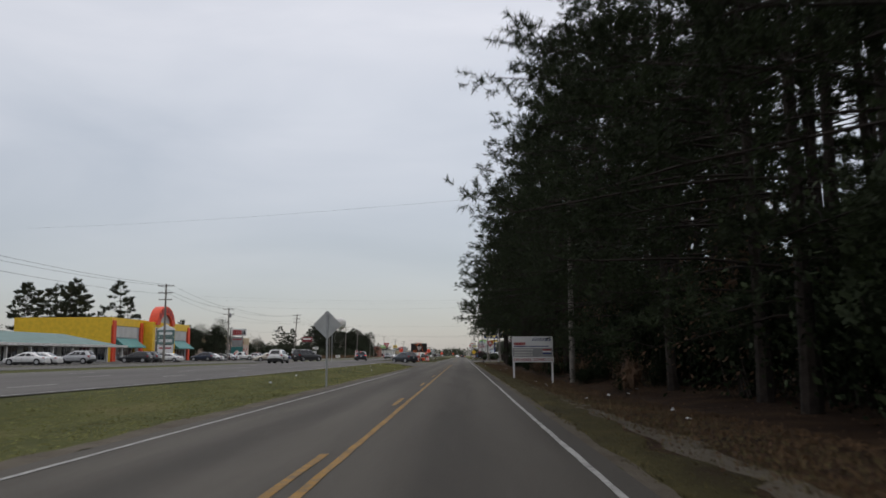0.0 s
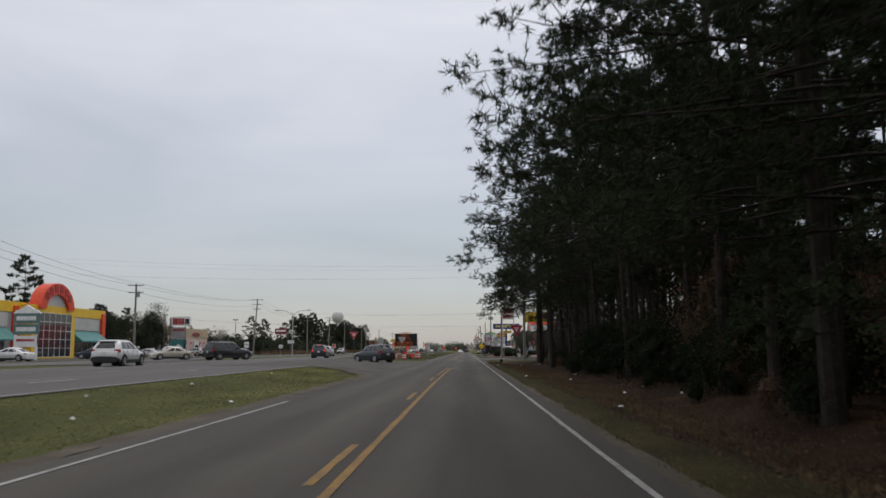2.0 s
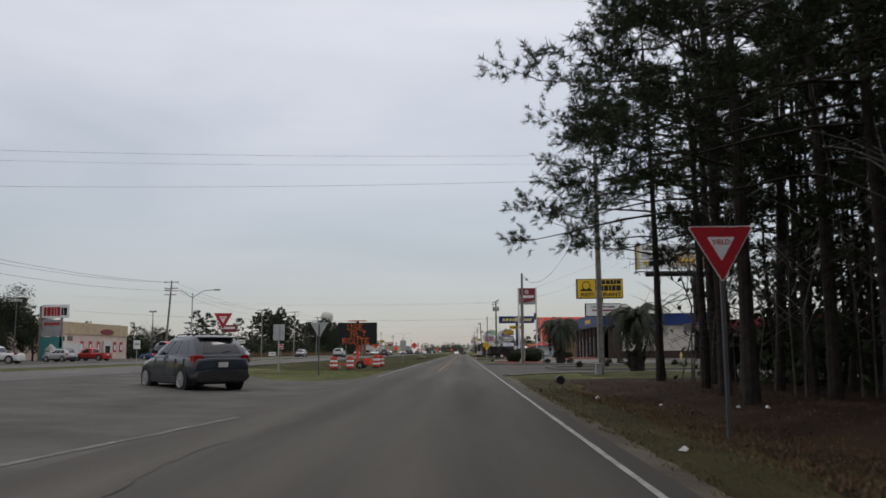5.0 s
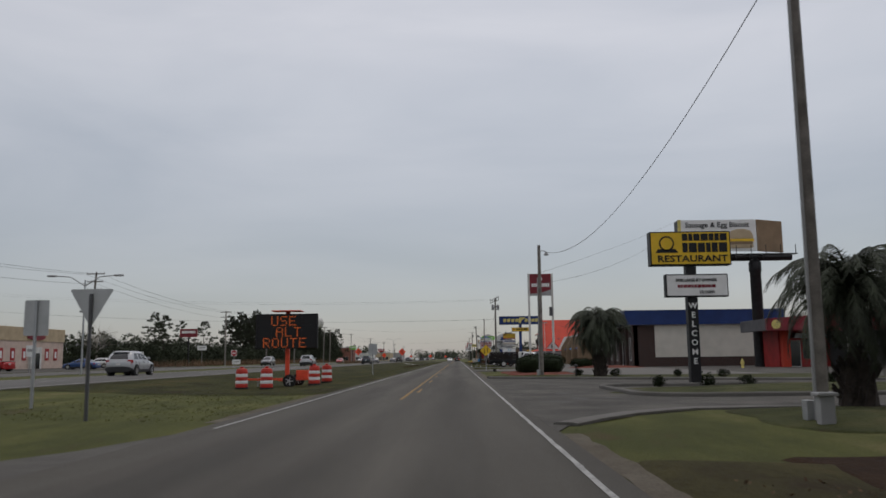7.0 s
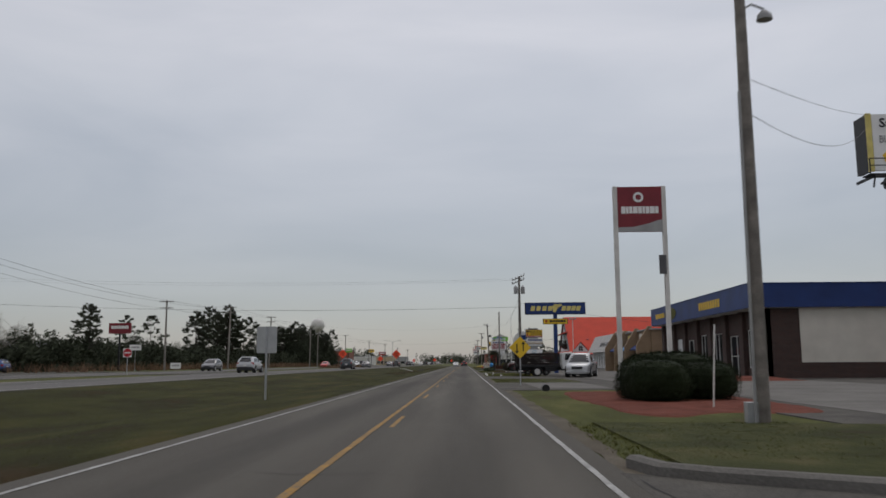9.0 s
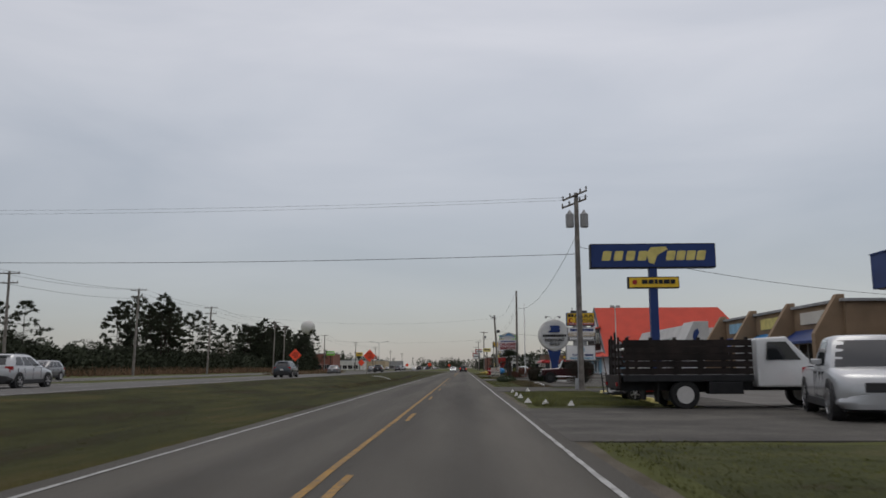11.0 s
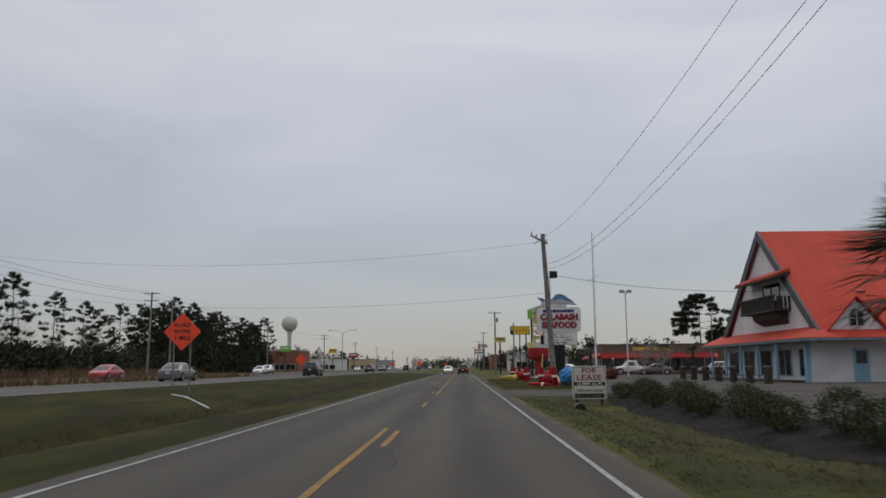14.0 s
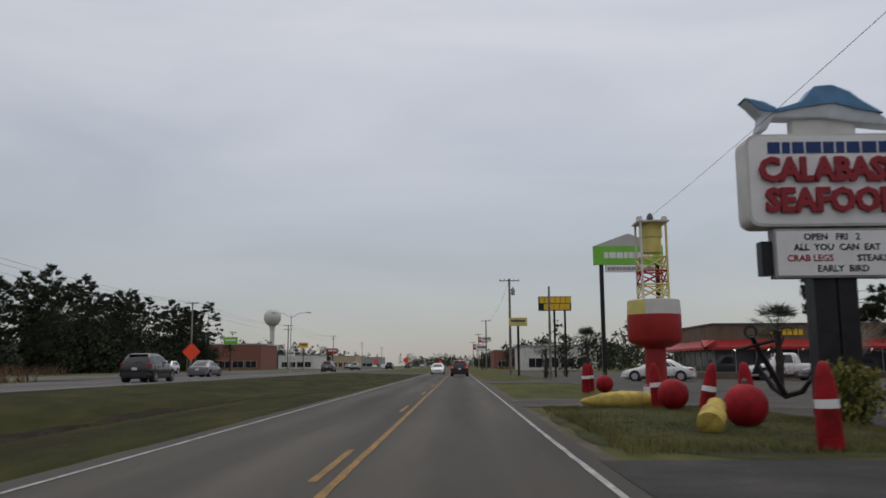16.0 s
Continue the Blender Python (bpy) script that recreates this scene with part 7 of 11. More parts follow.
for k in range(4):
    part("insulator", Shape().lathe([(0.02, 0), (0.06, 0.04), (0.04, 0.09), (0.06, 0.14), (0.02, 0.22)], 8, (-1.2 + 0.3 * k, -0.15, 9.3 - 0.157 * k)), M_GREY, t)
utility_pole((5.9, 433, 0), 10.9, 1, pots=1)
utility_pole((7.6, 408, 0), 7.6, 0, label="plain thin wooden pole", r=0.11)
utility_pole((6.1, 520, 0), 11, 1)
utility_pole((6.4, 600, 0), 11, 1)
utility_pole((6.3, 690, 0), 11, 1)
for x, y, h, k, ln in ((-42.7, 117.5, 11.3, 3, 0), (-46, 161.3, 10.4, 2, 0), (-46.6, 227.6, 12.4, 3, 0.8), (-47.1, 291.6, 11.1, 2, 0), (-45.8, 322, 12.2, 2, 0.3), (-45.4, 354, 12.0, 2, 0.4),
                       (-45.6, 406, 12.2, 2, 0.3), (-44.2, 411, 11.5, 2, 0.2), (-45.6, 480, 12, 1, 0), (-45.6, 560, 12, 2, 0), (-45.6, 640, 12, 2, 0), (-45.6, 730, 12, 2, 0), (-45.6, 830, 12, 2, 0)):
    utility_pole((x, y, HWY_Z), h, k, (ln, 0), "tall wooden utility pole with cross arms", pots=1 if k == 2 and y < 200 else 0, r=0.16)
fl = thing("floodlight", "black floodlight on the leaning pole", "floodlight", (5.22, 337.95, 6.6))
part("housing", Shape().box(0.25, 0.7, -0.2, 0.15, 0.0, 0.42), M_BLACKMETAL, fl, "", 0.03)
part("bracket", Shape().tube([(0, 0, 0), (0.3, 0, 0.1)], 0.025, 5), M_BLACKMETAL, fl)
wire((6.4, 138.5, 8.7), (5.62, 178.0, 8.3), 2.1, 0.012)

wire((5.65, 178.0, 6.7), (23.4, 208.4, 15.1), 0.2, 0.008)
wire((5.65, 178.0, 6.0), (23.4, 208.4, 14.6), 1.0, 0.009)
wire((6.15, 251, 8.2), (5.85, 296.6, 7.6), 1.4, 0.012)
wire((6.15, 251, 7.5), (40, 262, 5.5), 1.0)
for za, zb, sg in ((9.2, 9.2, 1.0), (7.5, 7.6, 1.2), (7.2, 7.2, 1.2)):
    wire((5.15, 338.1, za), (5.85, 296.6, zb), sg, 0.008)
wire((5.15, 338.1, 6.9), (26, 345, 6.6), 0.7)
wire((5.3, 338.1, 5.9), (7.9, 373, 7.1), 0.2, 0.007)
wire((5.9, 433, 10.6), (6.1, 520, 10.7), 1.2)
wire((6.0, 251, 7.1), (-75, 256, 9.6), 1.0, 0.014)
wire((5.4, 251, 10.0), (-75, 256, 12.2), 1.0, 0.006)
wire((6.8, 251, 10.2), (-75, 257, 12.6), 1.0, 0.006)
wire((5.3, 338.1, 5.7), (-45.4, 354, 9.0), 1.7, 0.007)
wire((5.1, 338.1, 8.9), (-45.4, 354, 11.6), 1.6, 0.007)
wire((6.4, 138.5, 10.5), (-42.7, 132, 10.9), 0.5, 0.005)
wire((6.4, 138.5, 9.3), (-42.7, 135, 9.5), 0.5, 0.006)
wire((6.4, 138.5, 10.1), (-42.7, 132.5, 10.5), 0.5, 0.004)
wire((5.46, 39.9, 9.2), (-40, 74, 13.0), 0.3, 0.004)
L_POLES = [(-42.7, 40, 11), (-42.7, 117.5, 11.3), (-46, 161.3, 10.5), (-46.2, 227.6, 12.3), (-47.1, 291.6, 11.1), (-45.6, 322, 12.2), (-45.2, 354, 12.0), (-45.4, 406, 12.2), (-45.6, 480, 12), (-45.6, 560, 12), (-45.6, 640, 12)]
for (a, b) in zip(L_POLES, L_POLES[1:]):
    for dx, dz in ((-1, 0.1), (1, 0.1), (0.6, -1.2)):
        wire((a[0] + dx, a[1], a[2] + dz), (b[0] + dx, b[1], b[2] + dz), 0.012 * (b[1] - a[1]), 0.016)


# ---- road signs ----
def ngon(cx, cz, r, n, a0=0.0):
    return [(cx + r * math.cos(radians(a0) + i * math.tau / n), cz + r * math.sin(radians(a0) + i * math.tau / n)) for i in range(n)]


def round_poly(pts, r, n=4):
    """Rounds the corners of an outline."""
    out = []
    k = len(pts)
    for i in range(k):
        p0, p, p1 = Vector(pts[i - 1]), Vector(pts[i]), Vector(pts[(i + 1) % k])
        a, b = p + (p0 - p).normalized() * r, p + (p1 - p).normalized() * r
        for j in range(n + 1):
            t = j / n
            out.append(tuple((1 - t) ** 2 * a + 2 * t * (1 - t) * p + t * t * b))
    return out


def yield_sign(at, w, top, rz=0, face=True, label="red and white yield sign on a steel post"):
    t = thing("yield_sign", label, "road sign", at, rz)
    h = w * 0.87
    part("post", Shape().box(-0.03, 0.03, 0.0, 0.05, -0.1, top - 0.1), M_DKGREY, t)
    tri = [(-w / 2, top), (0, top - h), (w / 2, top)]
    part("plate", Shape().prism(round_poly(tri, 0.06), -0.006, -0.002, "y"), M_SIGNBACK, t)
    if face:
        part("border", Shape().prism(round_poly([(x * 0.985, top - 0.006 + (z - top) * 0.985) for x, z in tri], 0.06), -0.010, -0.006, "y"), M_WHITE, t)
        part("face", Shape().prism(round_poly([(x * 0.95, top - 0.016 + (z - top) * 0.95) for x, z in tri], 0.05), -0.013, -0.010, "y"), M_SIGNRED, t, "red reflective face")
        part("centre", Shape().prism(round_poly([(x * 0.42, top - 0.17 * w + (z - top) * 0.42) for x, z in tri], 0.03), -0.016, -0.013, "y"), M_WHITE, t)
        words("YIELD", t, M_SIGNRED, Matrix.Translation((0, -0.017, top - 0.25 * w)), 0.11 * w, width=0.28 * w, extrude=0.001)
    return t


def plate_sign(name, at, outline, mat_face, label, rz=0, post_h=2.0, two=False, back=True):
    """A flat sheet sign on one or two posts; the outline lies in local x-z, the face looks to -y."""
    t = thing(name, label, "road sign", at, rz)
    xs = [p[0] for p in outline]
    for x in ((min(xs) * 0.45, max(xs) * 0.45) if two else (0,)):
        part("post", Shape().box(x - 0.03, x + 0.03, 0.004, 0.055, -0.2, post_h), M_GALV if not two else M_WOODPOLE, t)
    part("plate", Shape().prism(outline, -0.004, 0.002, "y"), M_SIGNBACK, t)
    if mat_face:
        part("face", Shape().prism(outline, -0.008, -0.004, "y"), mat_face, t)
    return t


yield_sign((3.93, 112.4, ground_z(3.93, 112.4)), 1.02, 3.05 - ground_z(3.93, 112.4))
yield_sign((-13.1, 144.2, 0.15), 1.05, 3.2, label="red and white yield sign across the junction")
yield_sign((-7.2, 140.5, 0.05), 0.9, 2.6, 180, True, "yield sign seen from its bare grey back")
plate_sign("turn_sign", (-9.9, 143.6, 0.08), round_poly([(-0.3, 1.75), (0.3, 1.75), (0.3, 2.6), (-0.3, 2.6)], 0.05), M_WHITE, "road sign seen from its bare grey back", 180, 2.6)
plate_sign("warning_sign", (-4.85, 30.6, 0), round_poly([(0, 1.75), (0.54, 2.29), (0, 2.83), (-0.54, 2.29)], 0.05), M_YELLOW, "diamond warning sign seen from its grey back", 180, 2.7)
plate_sign("median_sign", (-6.6, 190.2, ground_z(-6.6, 190.2)), round_poly([(-0.34, 1.6), (0.34, 1.6), (0.34, 2.5), (-0.34, 2.5)], 0.05), M_WHITE, "upright sign on the median seen from behind", 180, 2.5)
t = plate_sign("arrow_sign", (2.96, 204.5, 0), round_poly([(0, 1.35), (0.56, 1.91), (0, 2.47), (-0.56, 1.91)], 0.05), M_YELLOW, "yellow diamond sign with two black arrows", 0, 2.3)
for sx, up in ((-0.16, -1), (0.16, 1)):
    part("arrow", Shape().box(sx - 0.03, sx + 0.03, -0.012, -0.008, 1.72, 2.1).prism([(sx - 0.1, 1.91 + up * 0.17), (sx + 0.1, 1.91 + up * 0.17), (sx, 1.91 + up * 0.32)], -0.012, -0.008, "y"), M_BLACKMETAL, t)
for x in (-13.3, -24.0):
    t = plate_sign("work_sign", (x, 326, ground_z(x, 326) + 0.02), round_poly([(0, 1.9), (0.9, 2.8), (0, 3.7), (-0.9, 2.8)], 0.06), M_ORANGE_SHEET, "orange diamond road work sign on two posts", 0, 3.0, True)
    t["group"] = "road work signs"
    for txt, z in (("ROAD", 3.1), ("WORK", 2.8), ("1 MILE", 2.5)):
        words(txt, t, M_BLACKMETAL, Matrix.Translation((0, -0.012, z)), 0.27, extrude=0.002)
for i, (x, y) in enumerate(((-26, 420), (-14, 560), (-27, 610), (-8, 700))):
    plate_sign("work_sign", (x, y, 0.2), round_poly([(0, 1.5), (0.9, 2.4), (0, 3.3), (-0.9, 2.4)], 0.06), M_ORANGE_SHEET, "far orange diamond road work sign", 0, 3.0, True)
t = plate_sign("entry_sign", (-30.2, 236, HWY_Z), round_poly([(-0.4, 1.6), (0.4, 1.6), (0.4, 2.4), (-0.4, 2.4)], 0.05), M_WHITE, "red and white no-entry sign", 0, 2.2)
part("disc", Shape().prism(ngon(0, 2.0, 0.38, 24), -0.012, -0.008, "y"), M_SIGNRED, t)
part("bar", Shape().box(-0.27, 0.27, -0.015, -0.012, 1.94, 2.06), M_WHITE, t)
for x, y, w, h, z in ((-41.5, 232, 0.9, 0.7, 1.6), (-43, 285, 1.6, 0.9, 0.3), (-52, 292, 1.9, 0.9, 3.2), (-42, 205, 0.9, 1.1, 1.6)):
    t = plate_sign("side_sign", (x, y, HWY_Z), [(-w / 2, z), (w / 2, z), (w / 2, z + h), (-w / 2, z + h)], M_WHITE, "small white sign beside the highway", 0, z + h)
    bars(t, M_GREY, -w * 0.35, w * 0.35, z + h * 0.55, h * 0.25, -0.008, 5)

# estate agent's board
t = thing("estate_board", "white estate agent board on two white posts", "sign", (3.65, 41.0, ground_z(3.5, 41)))
zb = -ground_z(3.5, 41)
for x in (-0.97, 0.93):
    part("post", Shape().box(x, x + 0.09, 0.0, 0.09, -0.2, zb + 2.0), M_WHITE, t)
part("board", Shape().box(-1.0, 1.0, -0.03, 0.0, zb + 1.04, zb + 2.05), M_WHITE, t, "", 0.005)
part("rider_board", Shape().box(-0.99, 1.05, -0.04, -0.01, zb + 0.78, zb + 1.035), M_WHITE, t, "white rider board with red lettering", 0.005)
part("stripe", Shape().box(-0.98, 0.99, -0.035, -0.03, zb + 1.05, zb + 1.48), M_GREY, t, "grey stripe")
words("AVAILABLE", t, M_BLUE, Matrix.Translation((0.46, -0.034, zb + 1.89)), 0.2, width=0.94, extrude=0.002)
bars(t, M_RED, -0.92, -0.34, zb + 1.69, 0.13, -0.03, 5)
bars(t, M_BLUE, -0.92, 0.8, zb + 1.56, 0.05, -0.03, 11)
bars(t, M_OFFWHITE, -0.92, 0.05, zb + 1.4, 0.08, -0.035, 6)
bars(t, M_OFFWHITE, -0.92, 0.02, zb + 1.26, 0.08, -0.035, 6)
bars(t, M_OFFWHITE, -0.92, 0.02, zb + 1.13, 0.08, -0.035, 6)
logo = part("logo", Shape().box(0.5, 0.92, -0.042, -0.036, zb + 1.18, zb + 1.42), M_WHITE, t, "striped red white and blue panel")
part("logo_stripe", Shape().box(0.5, 0.92, -0.046, -0.042, zb + 1.345, zb + 1.42), M_RED, logo)
part("logo_stripe", Shape().box(0.5, 0.92, -0.046, -0.042, zb + 1.18, zb + 1.26), M_BLUE, logo)
words("2.59 ACRES  ZONED: C-1", t, M_RED, Matrix.Translation((0.03, -0.045, zb + 0.905)), 0.17, width=1.92, extrude=0.002)


# ---- message trailer and drums ----
DOTS = dict(U="10001 10001 10001 10001 10001 10001 01110", S="01111 10000 10000 01110 00001 00001 11110", E="11111 10000 10000 11110 10000 10000 11111",
            A="01110 10001 10001 11111 10001 10001 10001", L="10000 10000 10000 10000 10000 10000 11111", T="11111 00100 00100 00100 00100 00100 00100",
            R="11110 10001 10001 11110 10100 10010 10001", O="01110 10001 10001 10001 10001 10001 01110")


def message_trailer():
    at = (-8.6, 166.4, ground_z(-8.6, 166.4))
    t = thing("message_trailer", "orange trailer with a black amber-lettered message board", "message board", at)
    z = 1.78 - at[2]
    part("board", Shape().box(-1.6, 1.6, -0.12, 0.12, z, z + 1.78), M_SCREEN, t, "black display board", 0.02)
    fr = Shape()
    for i in range(5):
        fr.box(-1.58 + 0.78 * i, -1.54 + 0.78 * i, -0.135, -0.12, z + 0.03, z + 1.75)
    for i in range(4):
        fr.box(-1.58, 1.58, -0.134, -0.121, z + 0.04 + 0.56 * i, z + 0.06 + 0.56 * i)
    part("board_frame", fr, M_BLACKMETAL, t)
    for txt, k, dx in (("USE", 2, -0.15), ("ALT", 1, 0.1), ("ROUTE", 0, -0.1)):
        led = Shape()
        for j, ch in enumerate(txt):
            for r, row in enumerate(DOTS[ch].split()):
                for q, on in enumerate(row):
                    if on == "1":
                        x0 = dx + (j - (len(txt) - 1) / 2) * 0.46 + (q - 2) * 0.075
                        z0 = z + 0.56 + 0.56 * k - 0.072 * r - 0.05
                        led.box(x0 - 0.022, x0 + 0.022, -0.142, -0.12, z0 - 0.022, z0 + 0.022)
        part("led_word", led, M_LED, t, "amber dot lettering")["kind"] = "stuff"
    part("mast", Shape().box(-0.1, 0.1, 0.14, 0.32, 0.35, z + 1.9), M_ORANGE, t, "orange square mast")
    part("solar_panel", Shape().box(-0.75, 0.75, -0.35, 0.65, z + 1.9, z + 1.95), M_ORANGE, t, "flat orange solar frame", 0.01)
    fr = Shape().box(-1.5, 1.4, -0.08, 0.04, 0.35, 0.45).box(-1.5, 1.4, 0.5, 0.62, 0.35, 0.45).box(-0.1, 0.02, -1.4, 1.5, 0.33, 0.43).box(-2.4, -1.5, 0.2, 0.3, 0.35, 0.45)
    part("chassis", fr, M_ORANGE, t, "orange trailer frame")
    part("battery_box", Shape().box(0.5, 1.1, 0.0, 0.55, 0.45, 0.85), M_ORANGE, t, "", 0.02)
    for y in (-0.95, 1.3):
        w = part("wheel", wheel_shape(0.33, 0.2, (0.35, y, 0.33), "y"), M_TYRE, t)
        part("rim", rim_shape(0.2, 0.205, (0.35, y, 0.33), "y"), M_RIM, w)
    for x, y in ((-1.45, -0.02), (1.35, -0.02), (-1.45, 0.56), (1.35, 0.56)):
        part("jack", Shape().cyl((x, y, -0.1), (x, y, 0.5), 0.03, n=6).box(x - 0.1, x + 0.1, y - 0.1, y + 0.1, -0.1, -0.05), M_GALV, t)
    return t


def wheel_shape(r, w, c, axis):
    s = Shape()
    prof = [(r * 0.6, -w / 2), (r * 0.92, -w / 2), (r, -w * 0.36), (r, w * 0.36), (r * 0.92, w / 2), (r * 0.6, w / 2)]
    m = Matrix.Translation(c) @ Matrix.Rotation(radians(90), 4, "X" if axis == "y" else "Y")
    return s.lathe(prof, 20, m=m)


def rim_shape(r, w, c, axis, spokes=5):
    s = Shape()
    m = Matrix.Translation(c) @ Matrix.Rotation(radians(90), 4, "X" if axis == "y" else "Y")
    s.lathe([(r, -w / 2), (r * 1.02, -w / 2 - 0.01), (r * 1.02, w / 2 + 0.01), (r, w / 2), (r * 0.85, w / 2 - 0.03), (r * 0.85, -w / 2 + 0.03)], 18, m=m)
    for sg in (-1, 1):
        for i in range(spokes):
            q = m @ Matrix.Rotation(i * math.tau / spokes, 4, "Z")
            lo, hi = sorted((sg * (w / 2 - 0.02), sg * (w / 2 + 0.005)))
            s.box(0, r * 0.98, -r * 0.13, r * 0.13, lo, hi, q)
        s.lathe([(r * 0.25, sg * (w / 2 - 0.03)), (r * 0.25, sg * (w / 2 + 0.01)), (r * 0.1, sg * (w / 2 + 0.02))], 10, m=m)
    return s


message_trailer()


def drum(x, y):
    t = thing("traffic_drum", "orange and white striped traffic drum on grass", "traffic drum", (x, y, ground_z(x, y) + 0.02), 0, "traffic drums")
    part("base", Shape().lathe([(0.31, 0), (0.325, 0.03), (0.31, 0.09), (0.27, 0.11)], 20), M_TYRE, t, "black rubber base")
    zs = [0.1, 0.27, 0.42, 0.58, 0.73, 0.88]
    for i in range(5):
        r0, r1 = 0.28 - 0.006 * i, 0.28 - 0.006 * (i + 1)
        part("band", Shape().lathe([(r0, zs[i]), (r0 + 0.012, zs[i] + 0.02), (r1 + 0.012, zs[i + 1] - 0.02), (r1, zs[i + 1])], 20), (M_DRUMRED, M_WHITE)[i % 2], t, smooth=True)
    part("cap", Shape().lathe([(0.25, 0.88), (0.23, 0.95), (0.1, 0.97), (0.05, 0.97)], 20), M_DRUMRED, t, smooth=True)
    part("handle", Shape().box(-0.08, 0.08, -0.02, 0.02, 0.96, 1.05), M_DRUMRED, t)


for x, y in ((-9.9, 162.6), (-8.55, 161.8), (-6.9, 164.9), (-7.0, 169.4)):
    drum(x, y)


# ---- shop signs ----
def cabinet(parent, x0, x1, z0, z1, depth, face, name="cabinet", rim=None, label="", r=0.0):
    """A sign box with a rim and a face set a little forward."""
    body = Shape()
    if r:
        body.prism(round_poly([(x0, z0), (x1, z0), (x1, z1), (x0, z1)], r, 6), 0, depth, "y")
    else:
        body.box(x0, x1, 0, depth, z0, z1)
    c = part(name, body, rim or M_BLACKMETAL, parent, label, 0 if r else 0.02)
    k = 0.05
    f = Shape()
    if r:
        f.prism(round_poly([(x0 + k, z0 + k), (x1 - k, z0 + k), (x1 - k, z1 - k), (x0 + k, z1 - k)], r, 6), -0.02, 0, "y")
    else:
        f.box(x0 + k, x1 - k, -0.02, 0, z0 + k, z1 - k)
    part("sign_face", f, face, c)
    return c


# restaurant pylon
t = thing("restaurant_sign", "yellow restaurant sign over a white letter board", "shop sign", (9.45, 156.4, -0.03))
part("post", Shape().box(-0.2, 0.2, 0.1, 0.45, -0.1, 4.8), M_BLACKMETAL, t, "black square post")
c = cabinet(t, -1.6, 1.58, 4.75, 6.1, 0.5, M_YELLOW, rim=M_BLACKMETAL)
bars(t, M_BLACKMETAL, -0.35, 1.45, 5.86, 0.28, -0.02, 7)
bars(t, M_BLACKMETAL, -0.35, 1.45, 5.45, 0.38, -0.02, 6)
words("RESTAURANT", t, M_BLACKMETAL, Matrix.Translation((0.05, -0.03, 5.0)), 0.36, width=2.75)
pic = Shape().prism(ngon(-0.95, 5.62, 0.3, 18), -0.03, -0.02, "y").prism([(-1.4, 5.25), (-0.5, 5.25), (-0.6, 5.4), (-1.3, 5.4)], -0.03, -0.02, "y")
part("picture", pic, M_BLACKMETAL, t, "black plate picture")
part("picture_mark", Shape().prism(ngon(-0.95, 5.62, 0.24, 18), -0.035, -0.03, "y"), M_YELLOW, t)
c = cabinet(t, -1.05, 1.4, 3.5, 4.4, 0.35, M_WHITE, rim=M_BLACKMETAL)
words("FOR LEASE BY OWNER", t, M_BLACKMETAL, Matrix.Translation((0.15, -0.03, 4.15)), 0.17, width=1.6)
bars(t, M_MAROON, -0.6, 0.9, 3.92, 0.12, -0.02, 11)
words("CLOSED", t, M_BLACKMETAL, Matrix.Translation((0.55, -0.03, 3.68)), 0.16, width=0.6)
for i, ch in enumerate("WELCOME"):
    words(ch, t, M_WHITE, Matrix.Translation((0, 0.09, 3.15 - 0.36 * i)), 0.32)

# roadside billboard
t = thing("billboard", "steel billboard with a white breakfast advertisement", "billboard", (31.9, 208.4, 0))
part("column", Shape().lathe([(0.55, 0), (0.55, 9.6), (0.62, 9.7), (0.62, 10.6), (0.3, 11.0)], 16, (-1.0, 0, 0)), M_BLACKMETAL, t, "thick dark steel column", smooth=True)
part("torsion_arm", Shape().cyl((-7.5, 0.6, 11.2), (3, 0.6, 11.2), 0.35, n=12), M_BLACKMETAL, t)
part("panel", Shape().box(-8.4, -0.7, -0.1, 0.1, 11.8, 15.1), M_WHITE, t, "white advertisement panel", 0.02)
part("panel", Shape().add([(-0.6, -0.05, 11.8), (2.6, 1.5, 11.8), (2.6, 1.5, 15.1), (-0.6, -0.05, 15.1), (-0.6, 0.15, 11.8), (2.6, 1.7, 11.8), (2.6, 1.7, 15.1), (-0.6, 0.15, 15.1)],
                          [(0, 1, 2, 3), (7, 6, 5, 4), (0, 3, 7, 4), (1, 5, 6, 2), (3, 2, 6, 7), (0, 4, 5, 1)]), M_BROWN, t, "brown angled panel")
part("panel_edge", Shape().box(-8.7, -8.45, 0.0, 1.4, 11.8, 15.1), M_BLACKMETAL, t, "dark end panel")
part("edge_trim", Shape().box(-8.72, -8.42, -0.1, 0.0, 11.75, 15.15), M_PALEYELLOW, t, "yellow edge trim")
words("Sausage & Egg Biscuit", t, M_BLACKMETAL, Matrix.Translation((-4.7, -0.12, 14.55)), 0.75, width=6.6)
words("BUY 1 GET 1 FREE", t, M_GREY, Matrix.Translation((-6.2, -0.12, 13.6)), 0.62, width=3.7)
bars(t, M_BLACKMETAL, -7.2, -4.2, 12.6, 0.55, -0.1, 5)
part("star", Shape().prism(ngon(-7.6, 12.6, 0.35, 5, 90), -0.13, -0.1, "y"), M_YELLOW, t)
bun = Shape()
bun.lathe([(1.0, 0), (1.25, 0.1), (1.25, 0.35), (1.0, 0.42)], 20, (-2.3, 0, 12.1), Matrix.Diagonal((1, 0.06, 1, 1)))
bun.lathe([(1.25, 0), (1.3, 0.3), (1.0, 0.8), (0.4, 1.0), (0.05, 1.02)], 20, (-2.3, 0, 13.1), Matrix.Diagonal((1, 0.06, 1, 1)))
part("bun", bun, M_STUCCO, t, "golden bun picture").location = (0, -0.12, 0)
fil = Shape().box(-3.5, -1.1, -0.2, -0.12, 12.5, 12.8)
part("filling", fil, M_BROWN, t)
